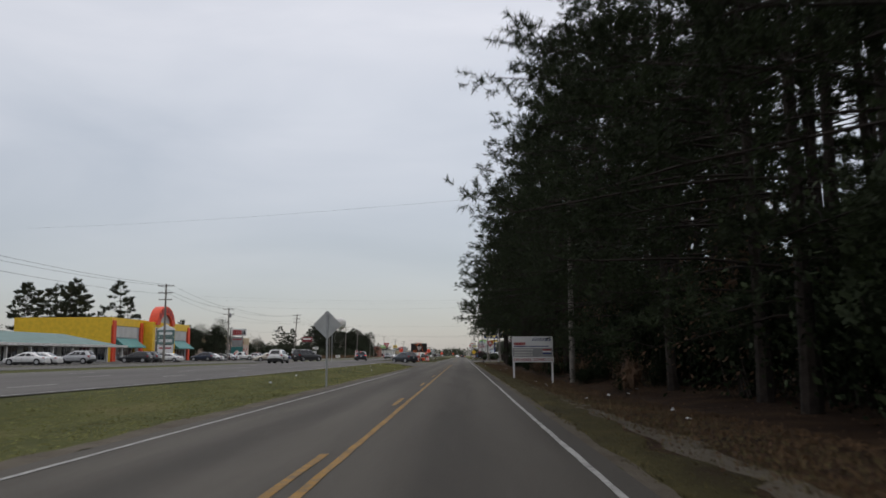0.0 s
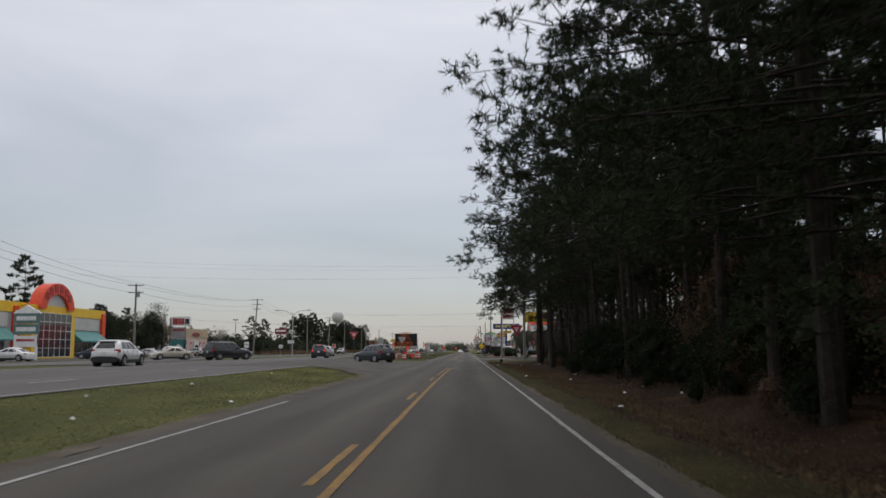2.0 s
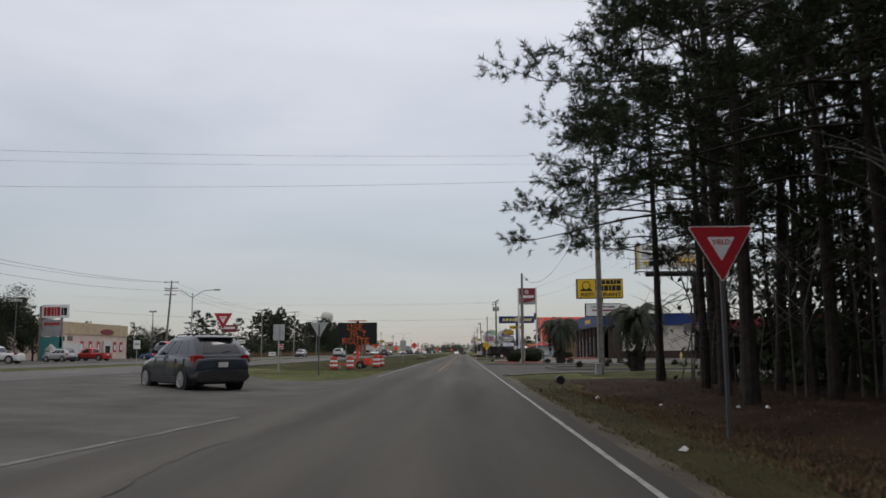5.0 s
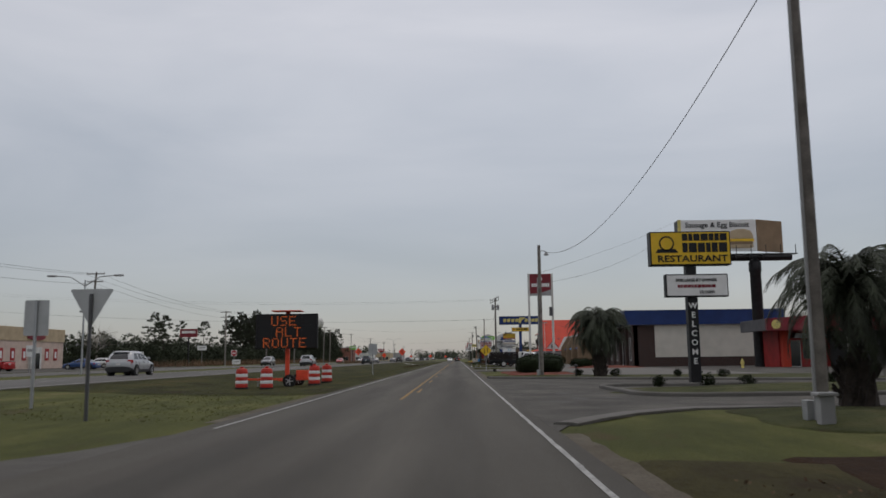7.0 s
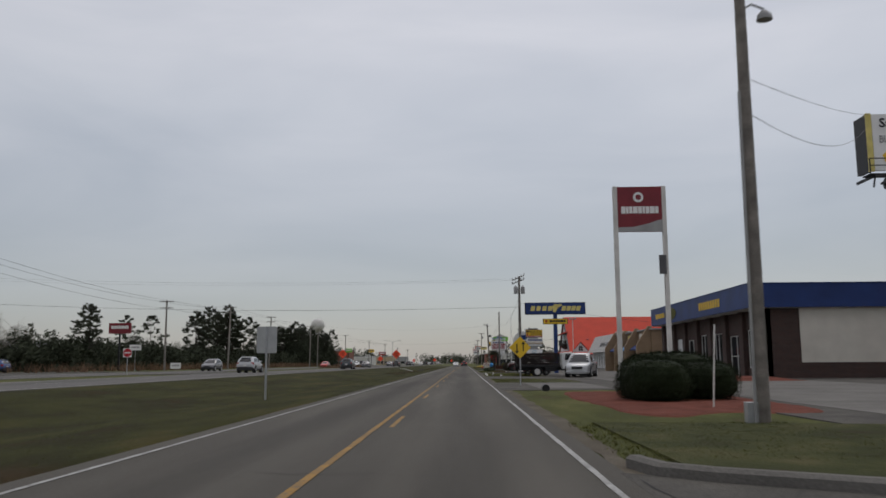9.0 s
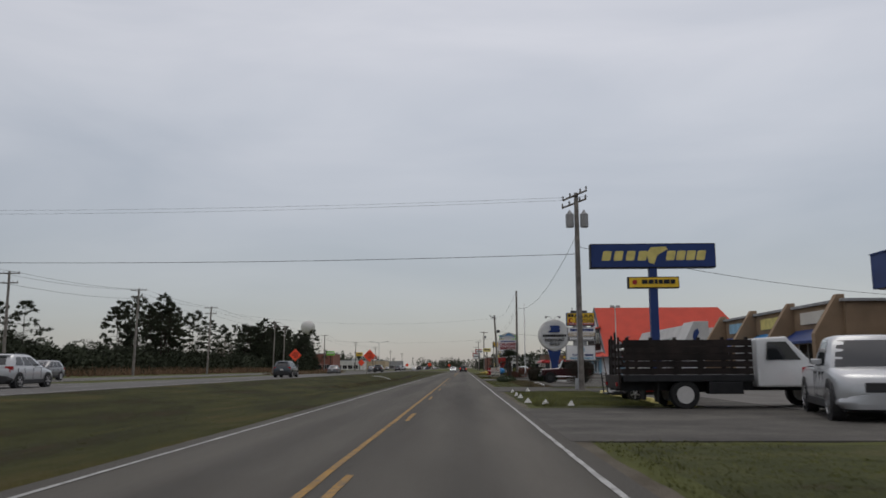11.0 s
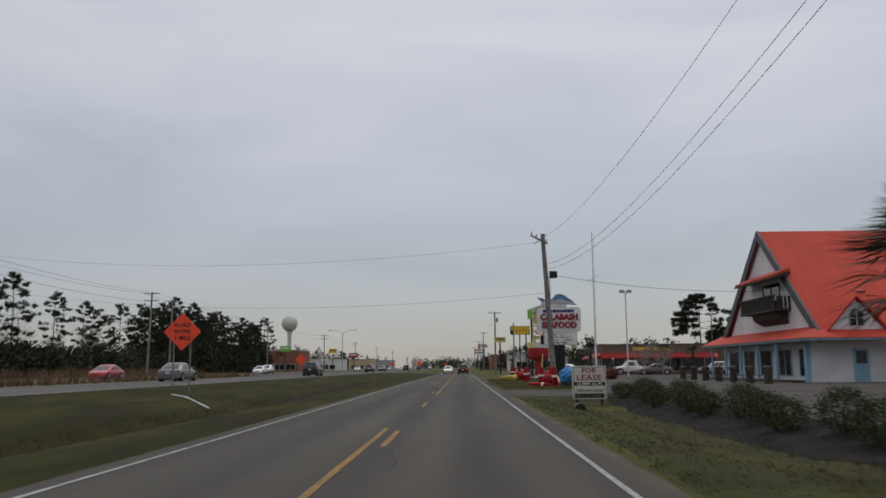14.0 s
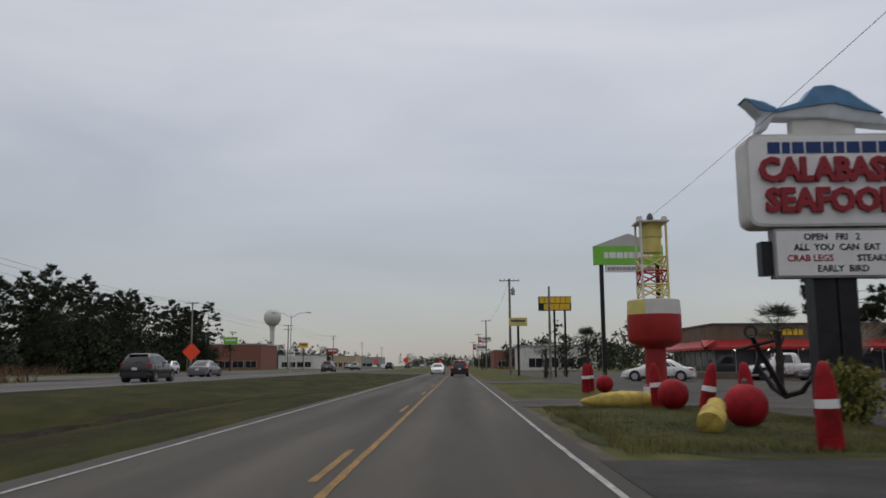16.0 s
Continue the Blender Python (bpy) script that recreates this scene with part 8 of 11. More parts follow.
part("filling", Shape().box(-3.6, -1.0, -0.21, -0.12, 12.8, 13.08), M_YELLOW, t)
cw = Shape().box(-9.2, 3, -1.1, -0.2, 11.35, 11.42)
for i in range(9):
    cw.box(-9.2 + 1.5 * i, -9.14 + 1.5 * i, -1.1, -1.04, 11.42, 12.3)
cw.box(-9.2, -7.6, -1.1, -1.05, 12.25, 12.3).box(-9.2, -7.6, -1.1, -1.05, 11.85, 11.9)
part("catwalk", cw, M_BLACKMETAL, t, "steel catwalk with a rail")
for i in range(7):
    part("outrigger", Shape().box(-9.0 + 1.4 * i, -8.9 + 1.4 * i, -1.0, 1.0, 11.2, 11.35), M_BLACKMETAL, t)
    part("strut", Shape().tube([(-8.9 + 1.4 * i, -1.0, 11.3), (-8.2 + 1.4 * i, 0.6, 11.0)], 0.05, 4), M_BLACKMETAL, t)

# oil-change sign on two white posts
t = thing("service_sign", "maroon service sign between two tall white posts", "shop sign", (7.63, 196.8, 0.2))
for x in (-1.12, 0.94):
    part("post", Shape().box(x, x + 0.18, 0, 0.18, -0.2, 8.38), M_OFFWHITE, t, "", 0.01)
part("panel", Shape().box(-0.94, 0.94, 0.02, 0.16, 6.42, 8.36), M_MAROON, t)
part("wave", Shape().prism([(-0.94, 6.42), (0.94, 6.42), (0.94, 6.95), (0.3, 6.75), (-0.3, 6.62), (-0.94, 6.6)], 0.0, 0.02, "y"), M_GREY, t, "grey wave along the bottom")
bars(t, M_WHITE, -0.8, 0.8, 7.35, 0.3, 0.02, 9)
part("logo", Shape().prism(ngon(-0.05, 7.9, 0.22, 18), 0.0, 0.02, "y"), M_WHITE, t)
part("logo_centre", Shape().prism(ngon(-0.05, 7.9, 0.12, 14), -0.01, 0.0, "y"), M_MAROON, t)
part("junction_box", Shape().box(0.72, 1.0, -0.1, 0.0, 4.6, 5.4), M_DKGREY, t, "dark junction box")

# tyre sign
t = thing("tyre_sign", "long blue tyre sign over a small yellow one", "shop sign", (9.87, 250.0, 0))
part("post", Shape().box(-0.2, 0.2, 0.05, 0.42, -0.1, 6.3), M_BLUE, t, "square blue post", 0.01)
c = cabinet(t, -3.21, 3.22, 6.22, 7.49, 0.55, M_BLUE, rim=M_BLACKMETAL)
for x0 in (-2.65, -2.04, -1.42, -0.81, 0.64, 1.16, 1.67, 2.19):
    part("lettering_bar", Shape().prism(round_poly([(x0, 6.6), (x0 + 0.44, 6.6), (x0 + 0.55, 7.1), (x0 + 0.11, 7.1)], 0.08), -0.034, -0.02, "y"), M_PALEYELLOW, t)
part("emblem", Shape().prism([(-0.22, 6.47), (0.05, 6.42), (0.22, 6.86), (0.77, 7.19), (0.66, 7.32), (-0.11, 7.28), (-0.33, 6.97)], -0.04, -0.02, "y"), M_PALEYELLOW, t, "winged yellow emblem")
c = cabinet(t, -1.31, 1.3, 5.17, 5.76, 0.38, M_YELLOW, rim=M_BLACKMETAL)
bars(t, M_BLACKMETAL, -0.64, 1.1, 5.5, 0.22, -0.02, 6)
part("emblem", Shape().prism(ngon(-0.98, 5.48, 0.13, 12), -0.03, -0.02, "y"), M_RED, t)

# bicycle shop pylon
t = thing("shop_pylon", "stacked yellow and white shop signs on a grey column", "shop sign", (9.7, 275.7, 0))
part("column", Shape().box(-0.55, 0.55, 0.1, 0.5, -0.1, 5.75), M_GREY, t, "", 0.02)
part("top_box", Shape().box(-0.7, 0.6, 0.05, 0.45, 5.62, 5.8), M_DKGREY, t)
part("top_spike", Shape().cyl((-0.6, 0.2, 5.8), (-0.6, 0.2, 6.05), 0.03, n=6), M_DKGREY, t)
c = cabinet(t, -1.08, 1.2, 4.55, 5.62, 0.6, M_YELLOW, rim=M_BLUE)
words("BICYCLES", t, M_BLACKMETAL, Matrix.Translation((0.33, -0.03, 4.98)), 0.36, width=1.5)
part("stripe", Shape().box(-1.0, 1.14, -0.03, -0.02, 4.62, 4.8), M_RED, t, "red stripe")
words("SALES SERVICE RENTALS", t, M_WHITE, Matrix.Translation((0.07, -0.035, 4.71)), 0.13, width=1.95, extrude=0.002)
bars(t, M_BLACKMETAL, -1.0, -0.5, 5.38, 0.24, -0.02, 2)
part("letter_shape", Shape().prism(ngon(-0.75, 4.98, 0.2, 16), -0.03, -0.02, "y"), M_RED, t)
part("letter_shape", Shape().prism(ngon(-0.7, 4.98, 0.12, 14), -0.035, -0.03, "y"), M_YELLOW, t)
cyc = Shape()
for i in range(4):
    x = -0.3 + 0.4 * i
    for dx in (-0.1, 0.1):
        cyc.prism(ngon(x + dx, 5.27, 0.07, 10), -0.03, -0.02, "y")
    cyc.box(x - 0.13, x + 0.13, -0.03, -0.02, 5.36, 5.46)
part("picture", cyc, M_BLACKMETAL, t, "row of black bicycle shapes")
c = cabinet(t, -1.05, 1.25, 3.3, 4.42, 0.45, M_WHITE, rim=M_GREY)
bars(t, M_BLUE, -0.85, 1.1, 4.2, 0.22, -0.02, 10)
part("stripe", Shape().box(-0.98, 1.19, -0.03, -0.02, 3.68, 3.98), M_STUCCO, t, "tan stripe")
words("CONSIGNMENTS", t, M_WHITE, Matrix.Translation((0.1, -0.035, 3.83)), 0.26, width=2.0, extrude=0.002)
part("stripe", Shape().box(-0.98, 1.19, -0.03, -0.02, 3.37, 3.66), M_BLACKMETAL, t, "black stripe")
bars(t, M_WHITE, -0.9, 1.1, 3.51, 0.19, -0.03, 12)
c = cabinet(t, -1.2, 1.2, 1.72, 2.95, 0.4, M_WHITE, rim=M_GREY)
words("KARATE", t, M_BLUE, Matrix.Translation((-0.25, -0.03, 2.15)), 0.26, width=0.9)
bars(t, M_BLUE, 0.28, 1.0, 2.15, 0.17, -0.02, 5)
bars(t, M_SKYBLUE, -0.9, 1.05, 1.9, 0.15, -0.02, 12)
part("logo", Shape().prism(ngon(0.05, 2.6, 0.27, 20), -0.03, -0.02, "y"), M_SKYBLUE, t, "round pale blue logo")
part("logo_centre", Shape().prism(ngon(0.05, 2.6, 0.19, 18), -0.035, -0.03, "y"), M_WHITE, t)

# golf ball sign
t = thing("ball_sign", "giant white golf ball sign on a blue tapered post", "shop sign", (9.6, 294.3, 0.06))
part("post", Shape().loft([[(-w, -d, z), (w, -d, z), (w, d, z), (-w, d, z)] for z, w, d in ((-0.1, 0.3, 0.25), (0.9, 0.3, 0.25), (1.8, 0.4, 0.27), (2.5, 0.58, 0.3), (3.1, 0.72, 0.3))]), M_BLUE, t, "tapered blue post", 0.03)
ball = Shape()
prof = [(0.05, 0.0), (1.2, 0.012), (1.5, 0.035), (1.6, 0.08), (1.65, 0.17), (1.65, 0.72), (1.6, 0.84), (1.5, 0.9), (0.05, 0.95)]
ball.lathe(prof, 40, m=Matrix.Translation((0, -0.45, 4.45)) @ Matrix.Rotation(radians(-90), 4, "X"))
bo = part("ball", ball, M_OFFWHITE, t, "dimpled white ball", smooth=True)
dm = Shape()
for i in range(-9, 10):
    for j in range(-9, 10):
        x, z = 0.17 * (i + 0.5 * (j % 2)), 0.15 * j
        if x * x + z * z < 2.2:
            dm.prism(ngon(x, 4.45 + z, 0.05, 8), -0.462 + 0.01 * (x * x + z * z), -0.42, "y")
part("dimple_relief", dm, M_SILVER, bo, "shallow grey dimples")["kind"] = "stuff"
part("letter_shape", Shape().prism(round_poly([(-0.6, 4.72), (0.5, 4.72), (0.62, 4.9), (0.5, 5.08), (0.62, 5.24), (0.5, 5.42), (-0.45, 5.42), (-0.45, 5.28), (-0.3, 5.24), (-0.42, 4.88), (-0.6, 4.86)], 0.06), -0.6, -0.46, "y"), M_BLUE, t, "bold blue emblem")
bars(t, M_BLACKMETAL, -1.25, 1.25, 4.38, 0.24, -0.5, 9)
words("DISCOUNT", t, M_BLACKMETAL, Matrix.Translation((0.02, -0.54, 3.92)), 0.42, width=2.0, extrude=0.04)
words("GOLF", t, M_BLACKMETAL, Matrix.Translation((0.02, -0.52, 3.5)), 0.4, width=1.1, extrude=0.04)
bars(t, M_WHITE, -0.2, 0.25, 2.85, 0.13, -0.31, 3)
for x, a in ((-0.35, -30), (0.15, 25)):
    f = part("floodlight", Shape().lathe([(0.06, 0), (0.07, 0.12), (0.16, 0.3), (0.17, 0.32)], 12, m=Matrix.Translation((x + (0.25 if a > 0 else -0.25), -0.2, 6.4)) @ Matrix.Rotation(radians(110 if a > 0 else -110), 4, "Y")), M_GREY, t)
    part("bracket", Shape().tube([(x * 0.3, -0.1, 6.05), (x, -0.15, 6.3), (x + (0.25 if a > 0 else -0.25), -0.2, 6.4)], 0.03, 5), M_GREY, t)

# lease board in the grass
t = thing("lease_board", "weathered white for-lease board in the grass", "sign", (4.29, 315.7, 0))
for sx in (-0.42, 0.42):
    part("post", Shape().box(sx - 0.04, sx + 0.04, 0.02, 0.08, -0.3, 0.9), M_OLDTIMBER, t)
part("board", Shape().box(-0.58, 0.58, -0.02, 0.02, 0.05, 1.17), M_CREAM, t, "", 0.005)
for q in (Shape().box(-0.54, 0.54, -0.024, -0.02, 1.115, 1.13), Shape().box(-0.54, 0.54, -0.024, -0.02, 0.085, 0.1), Shape().box(-0.54, -0.525, -0.024, -0.02, 0.1, 1.115), Shape().box(0.525, 0.54, -0.024, -0.02, 0.1, 1.115)):
    part("border", q, M_BLACKMETAL, t, "thin black border")
words("FOR", t, M_MAROON, Matrix.Translation((0.0, -0.025, 1.0)), 0.24, width=0.5, extrude=0.003)
words("LEASE", t, M_MAROON, Matrix.Translation((0.0, -0.025, 0.76)), 0.26, width=0.86, extrude=0.003)
part("stripe", Shape().box(-0.52, 0.52, -0.024, -0.02, 0.5, 0.62), M_BLACKMETAL, t, "black stripe")
words("13,849 Sq Ft", t, M_WHITE, Matrix.Translation((0.0, -0.027, 0.56)), 0.12, width=0.85, extrude=0.001)
words("TRIPLE NET LEASE", t, M_BLACKMETAL, Matrix.Translation((0.0, -0.025, 0.33)), 0.11, width=0.9, extrude=0.002)
bars(t, M_BLACKMETAL, -0.5, 0.5, 0.17, 0.14, -0.02, 11)

# seafood sign with a fish
t = thing("seafood_sign", "white seafood restaurant sign topped by a blue fish", "shop sign", (8.33, 357.8, 0))
part("post", Shape().box(-0.5, -0.02, 0.1, 0.6, -0.1, 3.1).box(0.02, 0.45, 0.12, 0.58, -0.1, 3.1), M_BLACKMETAL, t, "thick dark timber posts", 0.02)
c = cabinet(t, -1.85, 1.85, 4.12, 6.2, 0.7, M_WHITE, rim=M_OFFWHITE, r=0.28)
bars(t, M_BLUE, -1.4, 1.3, 5.88, 0.26, -0.02, 9)
words("CALABASH", t, M_LETTERRED, Matrix.Translation((0, -0.07, 5.35)), 0.72, width=3.2, extrude=0.05, bold=0.045)
words("SEAFOOD", t, M_LETTERRED, Matrix.Translation((0, -0.07, 4.66)), 0.72, width=3.0, extrude=0.05, bold=0.045)
c = cabinet(t, -1.35, 1.5, 2.98, 4.06, 0.35, M_WHITE, rim=M_GREY)
part("cabinet_side", Shape().box(-1.6, -1.36, 0.1, 0.4, 3.05, 3.8), M_BLACKMETAL, t)
for txt, z, m, dx in (("OPEN   FRI   2", 3.87, M_BLACKMETAL, -0.1), ("ALL  YOU  CAN  EAT", 3.64, M_BLACKMETAL, 0.0), ("CRAB LEGS", 3.4, M_RED, -0.6), ("STEAKS", 3.4, M_BLACKMETAL, 0.75), ("EARLY  BIRD", 3.17, M_BLACKMETAL, 0.1)):
    words(txt, t, m, Matrix.Translation((dx, -0.03, z)), 0.2, extrude=0.003)
part("neck", Shape().box(-0.7, 0.7, 0.2, 0.5, 6.2, 6.65), M_OFFWHITE, t)
fish = [(-1.75, 7.05), (-1.35, 6.95), (-1.05, 6.78), (-0.5, 6.95), (-0.2, 7.28), (0.2, 7.3), (0.55, 7.15), (0.8, 6.95), (1.3, 6.65), (1.6, 6.4), (1.3, 6.42), (0.6, 6.5), (0.0, 6.6), (-0.6, 6.6), (-1.15, 6.62), (-1.3, 6.35), (-1.5, 6.3), (-1.4, 6.65)]
part("fish", Shape().prism(fish, 0.12, 0.55, "y"), M_SILVER, t, "silver fish body", 0.04)
part("fish_back", Shape().prism([(-1.77, 7.08), (-1.35, 6.98), (-1.05, 6.82), (-0.5, 6.98), (-0.2, 7.33), (0.2, 7.36), (0.58, 7.2), (0.82, 7.0), (1.3, 6.7), (0.7, 6.8), (0.2, 6.95), (-0.5, 6.85), (-1.1, 6.74), (-1.45, 6.8)], 0.08, 0.59, "y"), M_FISH, t, "blue fish back")

# storage sign, diner sign, far signs
t = thing("storage_sign", "lime green storage sign on two black posts", "shop sign", (10.2, 388.2, 0))
for x in (-1.75, 1.55):
    part("post", Shape().box(x, x + 0.22, 0.05, 0.27, -0.1, 7.0), M_BLACKMETAL, t)
part("panel", Shape().box(-2.1, 2.0, 0, 0.3, 7.0, 8.1), M_GREEN, t, "", 0.01)
part("gable", Shape().prism([(-2.1, 8.1), (2.0, 8.1), (-0.05, 8.85)], 0.0, 0.3, "y"), M_GREYMETAL, t, "pale gabled top")
bars(t, M_WHITE, -1.5, 1.4, 7.55, 0.35, 0.0, 8)
part("panel", Shape().box(-1.4, 1.5, 0.02, 0.2, 6.55, 6.95), M_WHITE, t)
bars(t, M_GREY, -1.3, 1.4, 6.75, 0.2, 0.02, 12)
t = thing("diner_sign", "black and yellow tiled diner sign on posts", "shop sign", (9.2, 418, 0))
for x in (-0.1, 0.9):
    part("post", Shape().box(x, x + 0.18, 0.05, 0.23, -0.1, 6.4), M_BLACKMETAL, t)
part("panel", Shape().box(-1.5, 1.6, 0, 0.3, 6.25, 7.6), M_BLACKMETAL, t)
for row, n, x0 in ((0, 5, -1.0), (1, 6, -1.4)):
    for i in range(n):
        part("tile", Shape().box(x0 + 0.5 * i, x0 + 0.46 + 0.5 * i, -0.04, 0, 6.32 + 0.64 * row, 6.9 + 0.64 * row), M_YELLOW, t)
for x, y, w, h, z, m in ((6.6, 430, 2.0, 0.9, 5.4, M_PALEYELLOW), (6.2, 560, 3, 1.6, 5, M_WHITE), (7, 545, 2.4, 1.2, 7, M_WHITE), (7.5, 590, 3, 1.6, 8, M_RED), (-55.5, 294, 3.6, 1.7, 6.2, M_MAROON),
                         (-50, 520, 3, 1.6, 6, M_GREEN), (-49, 600, 3, 1.6, 7, M_YELLOW), (-49, 660, 4, 2, 6, M_RED), (7, 650, 3, 2, 7, M_RED), (-48, 575, 2.5, 1.5, 4, M_WHITE)):
    t = thing("pole_sign", "far shop sign panel on a dark pole", "shop sign", (x, y, 0), 0, "far shop signs")
    part("post", Shape().box(-0.12, 0.12, 0.05, 0.3, -0.1, z), M_BLACKMETAL, t)
    part("panel", Shape().box(-w / 2, w / 2, 0, 0.3, z, z + h), m, t, "", 0.01)
    bars(t, M_WHITE if m in (M_RED, M_MAROON, M_GREEN) else M_DKGREY, -w * 0.4, w * 0.4, z + h * 0.6, h * 0.3, 0.0, 7)
t = thing("pancake_sign", "gabled white sign with dark green panels", "shop sign", (-52.5, 145, HWY_Z))
part("post", Shape().box(-1.4, -1.15, 0.05, 0.3, -0.1, 6).box(1.15, 1.4, 0.05, 0.3, -0.1, 6), M_WHITE, t)
part("gable", Shape().prism([(-1.7, 5.6), (1.7, 5.6), (0, 6.6)], 0, 0.4, "y"), M_WHITE, t)
part("panel", Shape().box(-1.5, 1.5, 0, 0.35, 4.4, 5.6), M_TEALROOF, t, "dark green panel")
part("panel", Shape().box(-1.5, 1.5, 0, 0.35, 3.1, 4.3), M_TEALROOF, t, "dark green panel")
part("panel", Shape().box(-1.4, 1.4, 0, 0.3, 1.6, 2.9), M_WHITE, t)
bars(t, M_WHITE, -1.2, 1.2, 5.0, 0.5, 0.0, 8)
bars(t, M_WHITE, -1.2, 1.2, 3.7, 0.5, 0.0, 8)
bars(t, M_RED, -1.1, 1.1, 2.4, 0.3, 0.0, 8)
t = thing("mural_sign", "red and white sign over a teal arch mural", "shop sign", (-60, 218, HWY_Z))
part("post", Shape().box(-1.7, -1.45, 0.05, 0.3, -0.1, 8).box(1.45, 1.7, 0.05, 0.3, -0.1, 6.4), M_WOODPOLE, t)
part("panel", Shape().box(-1.3, 2.6, 0, 0.3, 6.3, 8.2), M_WHITE, t)
bars(t, M_RED, -1.1, 1.4, 7.2, 1.3, 0.0, 5)
bars(t, M_BLACKMETAL, 1.5, 2.4, 7.2, 1.1, 0.0, 2)
part("panel", Shape().box(-1.2, 1.6, 0.02, 0.28, 3.6, 6.0), M_GREY, t, "faded mural panel")
bars(t, M_RED, -1.0, 1.4, 5.4, 0.4, 0.02, 5)
part("arch", Shape().prism([(-1.4, 0), (-1.4, 3.5), (1.8, 3.5), (1.8, 0), (1.1, 0), (1.1, 1.8), (0.2, 2.6), (-0.7, 1.8), (-0.7, 0)], 0.05, 0.3, "y"), M_TEAL, t, "teal arch")

# water tower
t = thing("water_tower", "white bulb-shaped water tower on a slim stem", "water tower", (-146, 983, 0))
part("stem", Shape().lathe([(4, -0.5), (2.2, 5), (1.7, 14), (1.7, 28), (2.4, 33)], 20), M_OFFWHITE, t, smooth=True)
part("tank", Shape().lathe([(2.4, 32.5), (5.0, 34.5), (6.5, 37.5), (6.8, 40), (6, 43), (4, 45.2), (1.5, 46.2), (0.1, 46.4)], 28), M_OFFWHITE, t, smooth=True)


# lamp posts
def lamp_post(at, h, heads, label, arm=0.0, mats=None):
    t = thing("lamp_post", label, "lamp post", at)
    part("pole", Shape().cyl((0, 0, -0.1), (0, 0, h), 0.09, 0.06, 10), mats or M_GALV, t, smooth=True)
    for i in range(heads):
        sg = -1 if i % 2 else 1
        if arm:
            part("arm", Shape().tube([(0, 0, h - 0.5), (sg * arm * 0.5, 0, h + 0.25), (sg * arm, 0, h + 0.35)], 0.045, 6), mats or M_GALV, t)
            part("lamp_head", Shape().box(min(sg * arm, sg * (arm + 0.7)), max(sg * arm, sg * (arm + 0.7)), -0.14, 0.14, h + 0.27, h + 0.42), M_GREY, t, "", 0.04)
        else:
            part("arm", Shape().tube([(0, 0, h - 0.3), (sg * 0.35, 0, h - 0.1)], 0.03, 5), mats or M_GALV, t)
            part("lamp_head", Shape().box(sg * 0.4 - 0.25, sg * 0.4 + 0.25, -0.3, 0.2, h - 0.15, h + 0.12), M_GREY, t, "", 0.03)
    return t


lamp_post((-30, 190, HWY_Z), 7.6, 2, "tall steel street lamp with two arms", 2.4)
lamp_post((18.0, 377.5, 0), 9.3, 2, "white lot lamp post with floodlights", 0, M_OFFWHITE)
lamp_post((21.2, 322, 0), 9.5, 2, "white lot lamp post with floodlights", 0, M_OFFWHITE)
lamp_post((31, 390, 0), 7.5, 2, "dark lot lamp post with two heads", 0, M_DKGREY)
lamp_post((-58, 205, HWY_Z), 8.0, 2, "dark lot lamp post with two heads", 0, M_DKGREY)
lamp_post((-56, 247, HWY_Z), 8.6, 2, "dark lot lamp post with two heads", 0, M_DKGREY)
lamp_post((-26.5, 470, HWY_Z), 9, 2, "far steel street lamp with two arms", 2.4)
t = thing("flagpole", "thin white flagpole with a short cross yard", "flagpole", (11.3, 357.4, 0))
part("pole", Shape().cyl((0, 0, -0.1), (0, 0, 12.7), 0.09, 0.04, 10), M_WHITE, t, smooth=True)
part("yard", Shape().cyl((-0.55, 0, 8.4), (0.55, 0, 8.9), 0.025, n=6), M_WHITE, t)
part("halyard", Shape().tube([(0.1, 0, 0.8), (0.12, 0, 12.5)], 0.008, 3), M_WIRE, t)


# ---- vehicles ----
CARS = {  # length, width, height, belt height, bonnet height, cabin base from-to, roof from-to (from the rear), wheel radius
    "suv": (4.5, 1.86, 1.66, 1.06, 0.98, (0.06, 3.3), (0.5, 2.35), 0.355),
    "large_suv": (5.15, 2.0, 1.92, 1.14, 1.12, (0.05, 3.75), (0.3, 2.95), 0.4),
    "sedan": (4.75, 1.8, 1.44, 0.93, 0.86, (0.6, 3.6), (1.4, 2.6), 0.325),
    "pickup": (5.5, 1.95, 1.85, 1.12, 1.1, (2.05, 4.3), (2.25, 3.6), 0.4),
}


